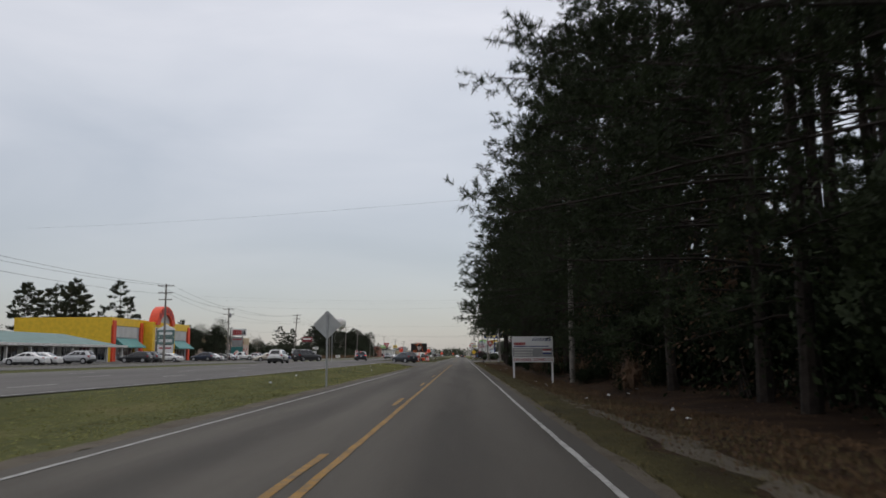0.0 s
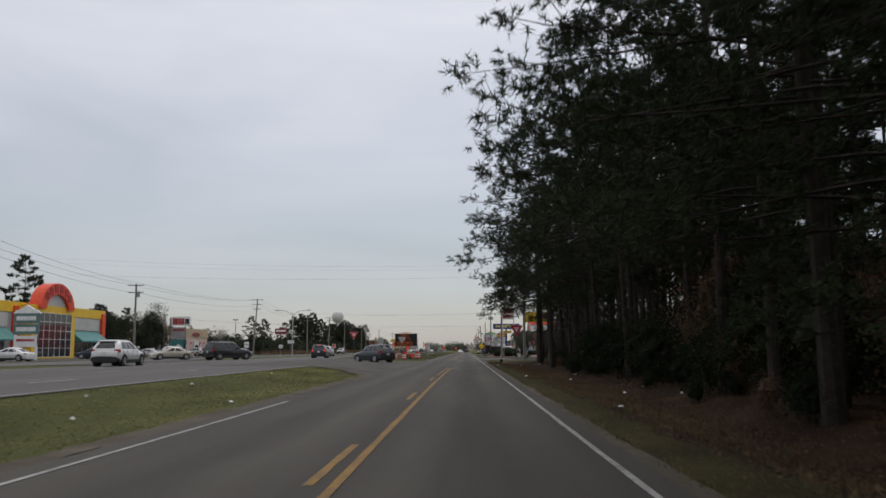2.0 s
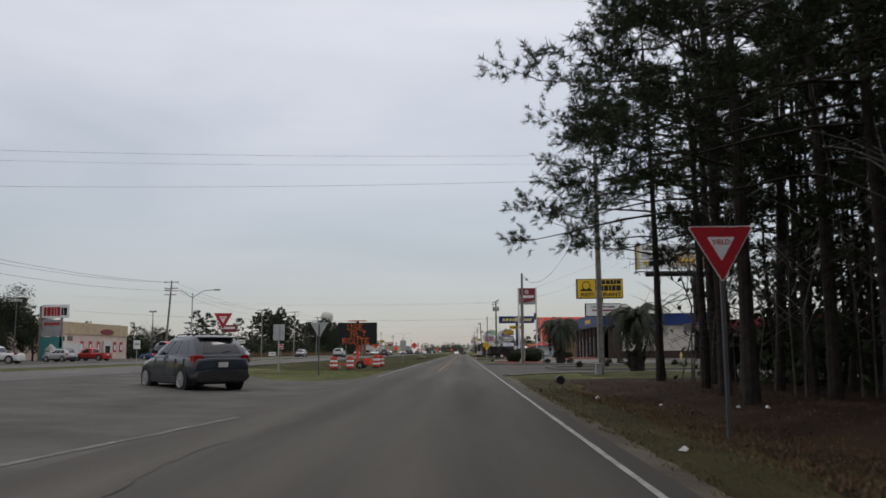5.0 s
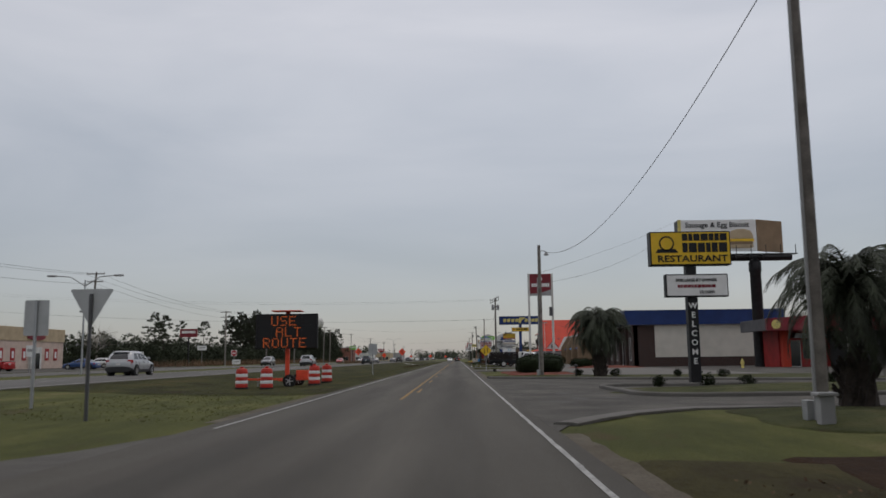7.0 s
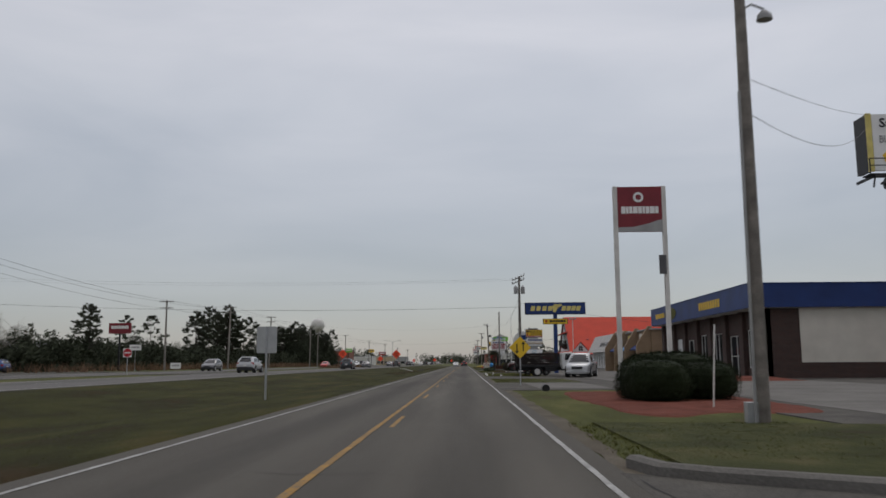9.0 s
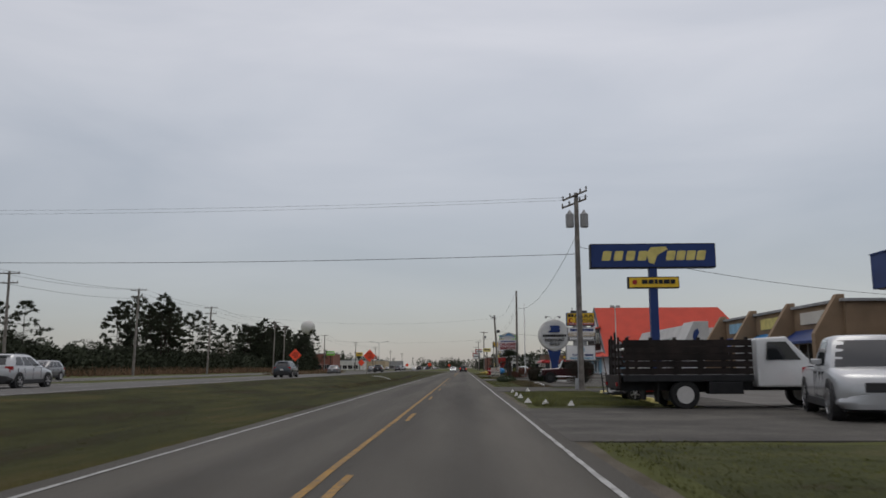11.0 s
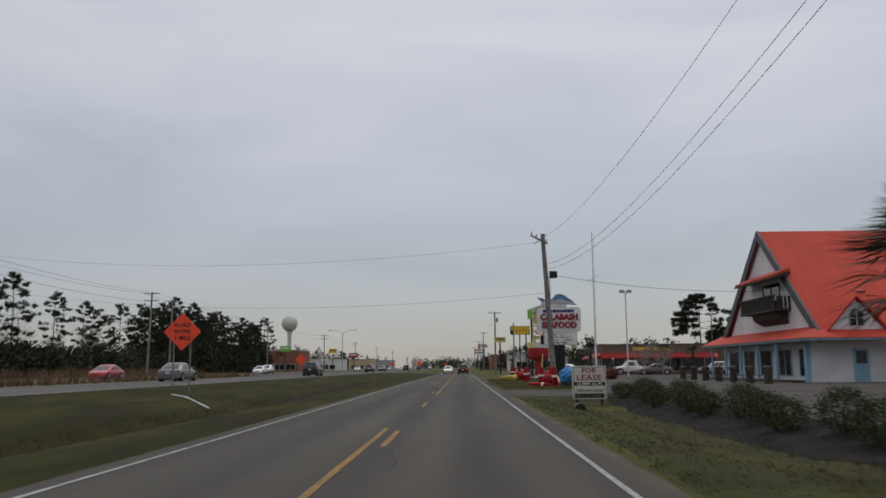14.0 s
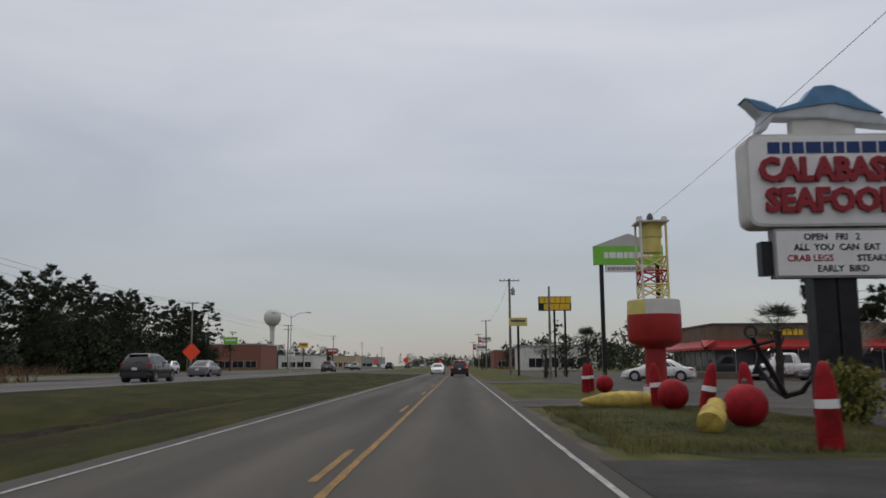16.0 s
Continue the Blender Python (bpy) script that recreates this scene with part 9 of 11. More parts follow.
def car(at, rz, kind, paint, label, lit=False, heads=False, group=""):
    """A parked or stopped car, its nose to local +y: a rounded body, a painted cabin and panes set into it."""
    ln, wd, ht, belt, bon, (g0, g1), (r0, r1), wr = CARS[kind]
    t = thing("car" if kind != "pickup" else "pickup_truck", label, "car" if kind != "pickup" else "pickup truck", at, rz, group)
    y0, h = -ln / 2, wd / 2
    pm = M_CAR[paint]
    lo = 0.22 if kind == "sedan" else 0.3
    tail = belt - (0.02 if kind == "sedan" else 0.0)

    def ring(y, w, zb, zt):
        a = [(w * 0.86, zb), (w * 0.96, zb + 0.08), (w * 0.995, zb + 0.2 * (zt - zb) + 0.05), (w, zb + 0.5 * (zt - zb)), (w * 0.985, zt - 0.16), (w * 0.955, zt - 0.07), (w * 0.88, zt - 0.012), (w * 0.5, zt + 0.02)]
        return [(x, y, z) for x, z in a] + [(-x, y, z) for x, z in reversed(a)]
    st = [(0.0, 0.8, lo + 0.22, tail - 0.2), (0.03, 0.9, lo + 0.1, tail - 0.1), (0.12, 0.955, lo + 0.04, tail - 0.04), (0.45, 0.985, lo, tail), (ln * 0.4, 1.0, lo - 0.02, belt), (g1 - 0.4, 1.0, lo - 0.02, belt - 0.02), (g1 - 0.05, 0.995, lo, (belt + bon) / 2),
          (g1 + 0.2, 0.985, lo, bon), (ln - 0.75, 0.965, lo, bon - 0.05), (ln - 0.36, 0.92, lo + 0.02, bon - 0.12), (ln - 0.12, 0.82, lo + 0.06, bon - 0.22), (ln - 0.02, 0.68, lo + 0.12, bon - 0.33)]
    part("body", Shape().loft([ring(y0 + y, h * w, zb, zt) for y, w, zb, zt in st]), pm, t, smooth=True)
    wb, wt = h * 0.925, h * 0.72

    def lines(z):
        """Half width, rear end and front end of the cabin at a height."""
        u = (z - belt) / (ht - 0.09 - belt)
        bulge = 0.05 * u * (1 - u) * 4
        return wb + (wt - wb) * u + 0.3 * bulge, g0 + (r0 - g0) * u - bulge, g1 + (r1 - g1) * u + bulge

    def cab(z, shrink=0.0, k=0.13):
        w, ya, yb = lines(min(z, ht - 0.09))
        w, ya, yb = w - shrink, ya + shrink, yb - shrink
        return [(w, y0 + ya + 1.6 * k, z), (w, y0 + yb - 2.2 * k, z), (w - 0.06, y0 + yb - 0.6 * k, z), (w - 0.28, y0 + yb, z), (-w + 0.28, y0 + yb, z), (-w + 0.06, y0 + yb - 0.6 * k, z), (-w, y0 + yb - 2.2 * k, z), (-w, y0 + ya + 1.6 * k, z),
                (-w + 0.05, y0 + ya + 0.5 * k, z), (-w + 0.22, y0 + ya, z), (w - 0.22, y0 + ya, z), (w - 0.05, y0 + ya + 0.5 * k, z)]
    zs = [belt - 0.05, belt + 0.25 * (ht - belt), belt + 0.5 * (ht - belt), belt + 0.72 * (ht - belt), ht - 0.1]
    part("cabin", Shape().loft([cab(z) for z in zs] + [cab(ht - 0.045, 0.05), cab(ht - 0.012, 0.16), cab(ht, 0.34)]), pm, t, smooth=True)

    def side_pane(s, ya0, yb0, ya1, yb1, zl, zh):
        """A pane on the cabin's flank between two slanted ends, bowed with it."""
        q, n = Shape(), 4
        for j in range(n + 1):
            z = zl + (zh - zl) * j / n
            w = lines(z)[0]
            for y in (ya0 + (ya1 - ya0) * j / n, yb0 + (yb1 - yb0) * j / n):
                q.v += [(s * (w + 0.008), y0 + y, z), (s * (w - 0.03), y0 + y, z)]
        for j in range(n):
            a, b = 4 * j, 4 * j + 4
            q.f += [(a, a + 2, b + 2, b), (a, b, b + 1, a + 1), (a + 2, a + 3, b + 3, b + 2)]
        q.f += [(0, 1, 3, 2), (4 * n, 4 * n + 2, 4 * n + 3, 4 * n + 1)]
        return q

    zl, zh = belt + 0.035, ht - 0.15
    la, lb = lines(zl), lines(zh)
    rear_l, rear_h, front_l, front_h = la[1] + 0.42, lb[1] + 0.34, la[2] - 0.42, lb[2] - 0.3
    posts = (0.36, 0.68) if "suv" in kind else ((0.1,) if kind == "pickup" else (0.14, 0.55))
    cuts = [0.0] + list(posts) + [1.0]
    for s in (-1, 1):
        for i, (c0, c1) in enumerate(zip(cuts, cuts[1:])):
            g = 0.045
            part("side_window", side_pane(s, rear_l + (front_l - rear_l) * c0 + g, rear_l + (front_l - rear_l) * c1 - g, rear_h + (front_h - rear_h) * c0 + g, rear_h + (front_h - rear_h) * c1 - g, zl, zh), M_CARGLASS, t, smooth=True)
        if "suv" in kind:
            part("roof_rail", Shape().tube([(s * (wt - 0.1), y0 + r0 + 0.3, ht - 0.03), (s * (wt - 0.09), y0 + r0 + 0.45, ht + 0.03), (s * (wt - 0.09), y0 + r1 - 0.4, ht + 0.03), (s * (wt - 0.1), y0 + r1 - 0.25, ht - 0.03)], 0.018, 5), M_TRIM, t)
        part("mirror", Shape().loft([[(s * (h - 0.02), y0 + g1 - 0.62, belt + 0.05 + q), (s * (h + 0.19), y0 + g1 - 0.66, belt + 0.06 + q), (s * (h + 0.19), y0 + g1 - 0.56, belt + 0.05 + q), (s * (h - 0.02), y0 + g1 - 0.5, belt + 0.05 + q)] for q in (0.0, 0.13)]), pm, t, "", 0.025)
        part("sill", Shape().box(min(s * h * 0.93, s * h * 1.003), max(s * h * 0.93, s * h * 1.003), y0 + 1.25, y0 + ln - 1.32, lo - 0.06, lo + 0.12), M_TRIM, t, "", 0.02)
        for u in (0.36, 0.64):
            yy = y0 + rear_l + (front_l - rear_l) * u
            part("door_handle", Shape().box(min(s * h * 0.985, s * h * 1.012), max(s * h * 0.985, s * h * 1.012), yy - 0.1, yy + 0.08, belt - 0.19, belt - 0.155), pm, t, "", 0.008)
        for u in (0.04, 0.36, 0.7, 1.02):
            yy = y0 + rear_l + (front_l - rear_l) * u + (0.12 if u < 0.1 else 0)
            part("door_seam", Shape().box(min(s * h * 0.9, s * h * 1.0015), max(s * h * 0.9, s * h * 1.0015), yy - 0.006, yy + 0.006, lo + 0.14, belt - 0.1), M_TRIM, t)
        zt0, zt1 = (belt - 0.36, belt + 0.0) if kind != "sedan" else (belt - 0.27, belt - 0.1)
        tl = part("tail_lamp", Shape().loft([[(s * h * 0.66, y0 + 0.02, z), (s * h * 0.93, y0 + 0.07, z), (s * h * 0.962, y0 + 0.32, z), (s * h * 0.7, y0 + 0.3, z)] for z in (zt0, zt1)]), M_TAIL, t, "", 0.02)
        if lit:
            part("lamp_bulb", Shape().box(min(s * h * 0.7, s * h * 0.86), max(s * h * 0.7, s * h * 0.86), y0 - 0.012, y0 + 0.1, zt1 - 0.2, zt1 - 0.08), M_LAMP, tl, "lit red lamp", 0.02)
        part("head_lamp", Shape().loft([[(s * h * 0.5, y0 + ln - 0.16, z), (s * h * 0.83, y0 + ln - 0.26, z), (s * h * 0.93, y0 + ln - 0.5, z + 0.04), (s * h * 0.5, y0 + ln - 0.4, z)] for z in (bon - 0.38, bon - 0.24)]), M_HEAD if heads else M_HEADOFF, t, "lit white head lamp" if heads else "", 0.02)
        for ya in (0.85, ln - 0.92):
            part("wheel_arch", Shape().cyl((s * (h - 0.28), y0 + ya, wr + 0.02), (s * (h + 0.004), y0 + ya, wr + 0.02), wr * 1.15, n=24), M_TRIM, t)
            w = part("wheel", wheel_shape(wr, 0.22, (s * (h - 0.095), y0 + ya, wr), "x"), M_TYRE, t, smooth=True)
            part("rim", rim_shape(wr * 0.66, 0.225, (s * (h - 0.095), y0 + ya, wr), "x"), M_RIM, w)
    for name, end, inset, a, b in (("rear_window", 1, 0.2, 0.12, 0.9), ("windscreen", 2, 0.14, 0.0, 0.93)):
        q, n = Shape(), 4
        sg = -1 if end == 1 else 1
        for j in range(n + 1):
            z = belt + (ht - 0.09 - belt) * (a + (b - a) * j / n)
            w, ya, yb = lines(z)
            y = y0 + (ya if end == 1 else yb)
            k = w - (0.24 if end == 1 else 0.3)
            q.v += [(-w + inset, y - sg * 0.05, z), (-k, y + sg * 0.008, z), (k, y + sg * 0.008, z), (w - inset, y - sg * 0.05, z)]
        q.f = [(4 * j + i, 4 * j + i + 1, 4 * j + i + 5, 4 * j + i + 4) for j in range(n) for i in range(3)]
        part(name, q, M_CARGLASS, t, smooth=True)
    if "suv" in kind:
        part("spoiler", Shape().loft([[(-wt + 0.1, y0 + r0 - 0.12, z), (wt - 0.1, y0 + r0 - 0.12, z), (wt - 0.06, y0 + r0 + 0.25, z + 0.02), (-wt + 0.06, y0 + r0 + 0.25, z + 0.02)] for z in (ht - 0.1, ht - 0.06)]), pm, t, "", 0.015)
        part("rear_wiper", Shape().tube([(0.0, y0 + lines(belt + 0.1)[1] - 0.03, belt + 0.08), (0.3, y0 + lines(belt + 0.14)[1] - 0.03, belt + 0.13)], 0.012, 4), M_TRIM, t)
    part("bumper", Shape().loft([ring(y0 + y, h * w, lo - 0.02, lo + 0.3) for y, w in ((-0.07, 0.78), (-0.05, 0.9), (0.05, 0.965), (0.3, 0.985))]), M_TRIM if "suv" in kind else pm, t, smooth=True)
    part("bumper", Shape().loft([ring(y0 + ln + y, h * w, lo - 0.04, lo + 0.24) for y, w in ((-0.5, 0.96), (-0.2, 0.9), (-0.03, 0.78), (0.04, 0.6))]), M_TRIM if "suv" in kind else pm, t, smooth=True)
    part("grille", Shape().box(-h * 0.42, h * 0.42, y0 + ln - 0.14, y0 + ln + 0.0, bon - 0.5, bon - 0.3), M_TRIM, t, "", 0.02)
    part("number_plate", Shape().box(-0.15, 0.15, y0 - 0.035, y0 + 0.01, belt - 0.36, belt - 0.21), M_OFFWHITE, t)
    part("underbody", Shape().box(-h * 0.8, h * 0.8, y0 + 0.3, y0 + ln - 0.3, lo - 0.1, lo + 0.05), M_TRIM, t)
    if lit:
        part("brake_lamp", Shape().box(-0.16, 0.16, y0 + r0 - 0.13, y0 + r0 - 0.07, ht - 0.095, ht - 0.065), M_LAMP, t, "lit high brake lamp")
    if kind == "pickup":
        part("bed_liner", Shape().box(-h * 0.8, h * 0.8, y0 + 0.12, y0 + 1.95, belt - 0.25, belt + 0.025), M_TRIM, t)
    return t


Z = HWY_Z + 0.03
car((-8.7, 125.8, 0.05), 42, "suv", "dark_blue_grey", "dark blue-grey SUV turning off at the junction")
car((0.15, 428, 0.02), 0, "suv", "black", "black SUV ahead in the lane with lit lamps", True)
car((-2.75, 452, 0.02), 180, "sedan", "white", "oncoming white sedan with lit head lamps", heads=True)
car((-25.5, 136, Z), -38, "large_suv", "black", "large black SUV crossing the highway median")
car((-18.4, 152, Z), 4, "suv", "navy", "dark SUV on the highway with lit tail lamps", True)
car((-33.5, 141, Z), 128, "sedan", "champagne", "champagne sedan turning in the crossover")
car((-22.4, 101, Z), 0, "suv", "white", "white SUV on the near highway lanes")
car((-22.4, 181, Z), 0, "suv", "silver", "silver SUV on the near highway lanes")
car((-22.4, 249, Z), 0, "suv", "silver", "silver SUV farther along the highway")
car((-18.4, 294, Z), 0, "suv", "dark_blue_grey", "dark grey SUV on the near highway lanes")
car((-22.4, 352, Z), 0, "sedan", "grey", "grey sedan on the near highway lanes")
car((-18.4, 389, Z), 0, "suv", "black", "black SUV farther along the highway")
car((-22.4, 413, Z), 0, "sedan", "grey", "dark grey sedan farther along the highway")
car((-34.5, 428, Z), 180, "sedan", "white", "white sedan on the far carriageway")
car((-37.5, 446, Z), 180, "suv", "white", "white SUV on the far carriageway")
car((-34.2, 366, Z), 180, "sedan", "red", "red sedan on the far carriageway")
for i, (x, y, k, p) in enumerate(((-20.4, 470, "suv", "grey"), (-22.4, 520, "suv", "silver"), (-18.4, 560, "pickup", "black"), (-22.4, 590, "sedan", "white"), (-18.4, 640, "suv", "navy"), (-22.4, 700, "sedan", "silver"),
                                  (-34.5, 560, "sedan", "white"), (-37.5, 620, "suv", "grey"), (-34.5, 680, "sedan", "silver"), (-34.5, 275, "suv", "grey"), (-18.4, 760, "suv", "white"))):
    car((x, y, Z), 0 if x > -30 else 180, k, p, f"{p} {k} far along the highway".replace("_", " "), group="distant cars")
ZL = HWY_Z + 0.04
for i, (x, y, k, p, a) in enumerate(((-49, 92, "sedan", "white", 95), (-49.5, 96, "sedan", "white", 92), (-49, 104, "suv", "silver", 88), (-48.5, 122, "suv", "black", 90), (-49, 127, "suv", "grey", 90), (-48, 134, "sedan", "white", 84),
                                     (-50, 158, "suv", "navy", 90), (-50, 164, "sedan", "white", 92), (-50.5, 171, "sedan", "black", 96), (-51, 179, "sedan", "silver", 88), (-50, 187, "pickup", "white", 90), (-52, 205, "suv", "silver", 70),
                                     (-55, 221, "pickup", "red", 75), (-52, 238, "sedan", "blue", 90), (-60, 262, "suv", "white", 85), (-60, 266, "suv", "blue", 85))):
    car((x, y, ZL), a, k, p, f"{p} {k} parked before the shops".replace("_", " "), group="parked cars")
for x, y, k, p, a in ((9.3, 227.5, "pickup", "silver", 165), (13.5, 396, "sedan", "white", 70), (22.5, 397, "pickup", "white", 90), (33, 396, "suv", "silver", 80), (28, 262, "suv", "white", 90), (30, 372, "suv", "white", 60), (25, 396, "sedan", "grey", 90)):
    car((x, y, 0.03), a, k, p, f"{p} {k} parked in the shop lot".replace("_", " "), group="parked cars")


def jeep():
    t = thing("jeep", "dark maroon off-road jeep with a black soft top", "jeep", (7.5, 268.4, 0.06), 90)
    t.matrix_basis = pose(7.5, 268.4, 0.06) @ Matrix.Diagonal((0.88, 0.91, 0.91, 1)) @ pose(0, 0, 0, 0, 0, 90)
    pm = M_CAR["maroon"]
    part("tub", Shape().box(-0.78, 0.78, -2.0, 0.55, 0.55, 1.12), pm, t, "", 0.05)
    part("bonnet", Shape().loft([[(-a, y, z0), (a, y, z0), (a, y, z1), (a * 0.8, y, z1 + 0.06), (-a * 0.8, y, z1 + 0.06), (-a, y, z1)] for y, a, z0, z1 in ((0.5, 0.76, 0.6, 1.1), (1.2, 0.7, 0.6, 1.07), (1.95, 0.62, 0.6, 1.02))]), pm, t, "", 0.03)
    part("grille", Shape().box(-0.62, 0.62, 1.95, 2.0, 0.58, 1.04), pm, t, "", 0.02)
    part("grille_slots", Shape().box(-0.3, 0.3, 2.0, 2.01, 0.68, 0.98), M_TRIM, t)
    for s in (-1, 1):
        part("head_lamp", Shape().cyl((s * 0.45, 1.98, 0.85), (s * 0.45, 2.03, 0.85), 0.1, n=14), M_HEADOFF, t)
        for y in (-1.35, 1.35):
            part("fender", Shape().prism([(y - 0.62, 0.62), (y - 0.5, 0.92), (y + 0.45, 0.95), (y + 0.62, 0.7), (y + 0.55, 0.7), (y + 0.4, 0.88), (y - 0.45, 0.85), (y - 0.55, 0.62)], s * 0.7 if s > 0 else -0.98, 0.98 if s > 0 else -0.7, "x"), pm, t)
            w = part("wheel", wheel_shape(0.42, 0.28, (s * 0.8, y, 0.42), "x"), M_TYRE, t, smooth=True)
            part("rim", rim_shape(0.2, 0.285, (s * 0.8, y, 0.42), "x"), M_TRIM, w)
        part("side_step", Shape().cyl((s * 0.9, -0.75, 0.48), (s * 0.9, 0.75, 0.48), 0.05, n=8), M_RIM, t, "chrome side step")
        part("door_line", Shape().box(min(s * 0.78, s * 0.79), max(s * 0.78, s * 0.79), -0.5, 0.45, 0.6, 1.1), pm, t)
        part("mirror", Shape().box(min(s * 0.85, s * 1.0), max(s * 0.85, s * 1.0), 0.4, 0.5, 1.15, 1.35), M_TRIM, t, "", 0.02)
        part("window", Shape().box(min(s * 0.7, s * 0.715), max(s * 0.7, s * 0.715), -0.45, 0.35, 1.18, 1.62), M_CARGLASS, t)
    for s in (-1, 1):
        for ya, yb in ((-1.05, -0.55), (-1.85, -1.15)):
            part("side_window", Shape().box(min(s * 0.735, s * 0.765), max(s * 0.735, s * 0.765), ya, yb, 1.2, 1.6), M_CARGLASS, t)
        part("door_handle", Shape().box(min(s * 0.79, s * 0.82), max(s * 0.79, s * 0.82), -0.42, -0.28, 0.98, 1.02), M_TRIM, t)
    part("soft_top", Shape().loft([[(-a, y, z0), (a, y, z0), (a * 0.93, y, z1), (-a * 0.93, y, z1)] for y, a, z0, z1 in ((-2.0, 0.74, 1.1, 1.62), (-1.2, 0.76, 1.1, 1.7), (-0.3, 0.76, 1.1, 1.71), (0.12, 0.74, 1.1, 1.68))]), M_TRIM, t, "black fabric soft top", 0.05)
    part("windscreen", Shape().loft([[(-0.72, 0.52, 1.1), (0.72, 0.52, 1.1), (0.72, 0.56, 1.1), (-0.72, 0.56, 1.1)], [(-0.68, 0.2, 1.72), (0.68, 0.2, 1.72), (0.68, 0.24, 1.72), (-0.68, 0.24, 1.72)]]), M_CARGLASS, t)
    part("windscreen_frame", Shape().tube([(-0.74, 0.54, 1.1), (-0.7, 0.2, 1.75), (0.7, 0.2, 1.75), (0.74, 0.54, 1.1)], 0.04, 5), pm, t)
    part("bumper", Shape().box(-0.8, 0.8, 2.0, 2.16, 0.5, 0.66), M_TRIM, t, "", 0.03)
    part("bumper", Shape().box(-0.75, 0.75, -2.12, -2.0, 0.5, 0.66), M_TRIM, t, "", 0.03)
    w = part("spare_wheel", wheel_shape(0.4, 0.26, (0.1, -2.2, 1.05), "y"), M_TYRE, t)
    part("rim", rim_shape(0.22, 0.265, (0.1, -2.2, 1.05), "y"), M_DKGREY, w)


jeep()


def stake_truck():
    t = thing("stake_truck", "dark flatbed truck with rusty timber stake sides", "truck", (4.45, 232.0, 0.0), -90)
    part("bed", Shape().box(-1.1, 1.1, 0, 3.6, 0.76, 0.95), M_BLACKMETAL, t, "", 0.02)
    part("chassis", Shape().box(-0.5, -0.3, -0.1, 6.2, 0.5, 0.77).box(0.3, 0.5, -0.1, 6.2, 0.5, 0.77), M_BLACKMETAL, t)
    for s in (-1, 1):
        for k in range(5):
            z = 0.96 + 0.195 * k
            hgt = 0.17 if s > 0 else 0.11
            part("stake_board", Shape().box(min(s * 1.04, s * 1.09), max(s * 1.04, s * 1.09), 0.02 + 0.03 * (k % 2), 3.58, z, z + hgt), M_RUSTWOOD, t)
        for k in range(6):
            y = 0.1 + 0.66 * k
            part("stake", Shape().box(min(s * 0.98, s * 1.04), max(s * 0.98, s * 1.04), y, y + 0.09, 0.78, 1.98), M_RUSTWOOD, t)
    for k in range(4):
        part("stake_board", Shape().box(-1.0, 1.0, -0.02, 0.03, 1.0 + 0.23 * k, 1.12 + 0.23 * k), M_RUSTWOOD, t)
    for k, x in enumerate((-0.8, -0.45, 0.1, 0.6)):
        part("stake", Shape().box(x, x + 0.08, -0.05, 0.0, 0.8, 2.0 + 0.08 * (k % 3)), M_RUSTWOOD, t)
    part("tailgate", Shape().prism([(-1.05, 0.55), (1.05, 0.55), (1.08, 0.95), (-1.08, 0.95)], -0.12, -0.05, "y"), M_RUSTWOOD, t, "dented rusty tailgate", 0.03)
    part("side_box", Shape().box(-1.08, -0.7, 2.35, 3.3, 0.42, 0.76).box(0.7, 1.08, 2.35, 3.3, 0.42, 0.76), M_BLACKMETAL, t, "", 0.03)
    cab = Shape().loft([[(-0.95, 3.75, 0.6), (0.95, 3.75, 0.6), (0.9, 3.75, 1.95), (-0.9, 3.75, 1.95)], [(-1.0, 4.6, 0.6), (1.0, 4.6, 0.6), (0.9, 4.6, 2.0), (-0.9, 4.6, 2.0)], [(-1.0, 5.3, 0.6), (1.0, 5.3, 0.6), (0.95, 5.2, 1.35), (-0.95, 5.2, 1.35)]])
    part("cab", cab, M_CAR["white"], t, "white cab", 0.06)
    for s in (-1, 1):
        part("cab_window", Shape().prism([(4.0, 1.35), (4.95, 1.35), (4.55, 1.85), (4.05, 1.85)], s * 0.96 - 0.02, s * 0.96 + 0.02, "x"), M_CARGLASS, t)
    part("bonnet", Shape().box(-0.92, 0.92, 5.2, 6.4, 0.6, 1.25), M_CAR["white"], t, "", 0.1)
    for y in (1.7, 5.6):
        for s in (-1, 1):
            w = part("wheel", wheel_shape(0.4, 0.3 if y < 2 else 0.24, (s * 0.92, y, 0.4), "x"), M_TYRE, t, smooth=True)
            part("rim", Shape().lathe([(0.24, -0.155), (0.235, -0.16), (0.17, -0.1), (0.1, -0.08), (0.1, 0.08), (0.17, 0.1), (0.235, 0.16), (0.24, 0.155)], 18, m=Matrix.Translation((s * 0.92, y, 0.4)) @ Matrix.Rotation(radians(90), 4, "Y")), M_GREYMETAL, w, "pale dished steel rim", smooth=True)
    for s in (-1, 1):
        part("mud_flap", Shape().box(min(s * 0.6, s * 1.05), max(s * 0.6, s * 1.05), 0.95, 0.98, 0.2, 0.78), M_TYRE, t)
        part("tail_lamp", Shape().box(s * 0.8 - 0.08, s * 0.8 + 0.08, -0.16, -0.12, 0.64, 0.74), M_TAIL, t)


M_RUSTWOOD = mat("dark_rusty_timber", (0.02, 0.0145, 0.0125), 0.9, vary=0.35, scale=2.5, fine=30, bump=0.4, rand=0.3)
stake_truck()


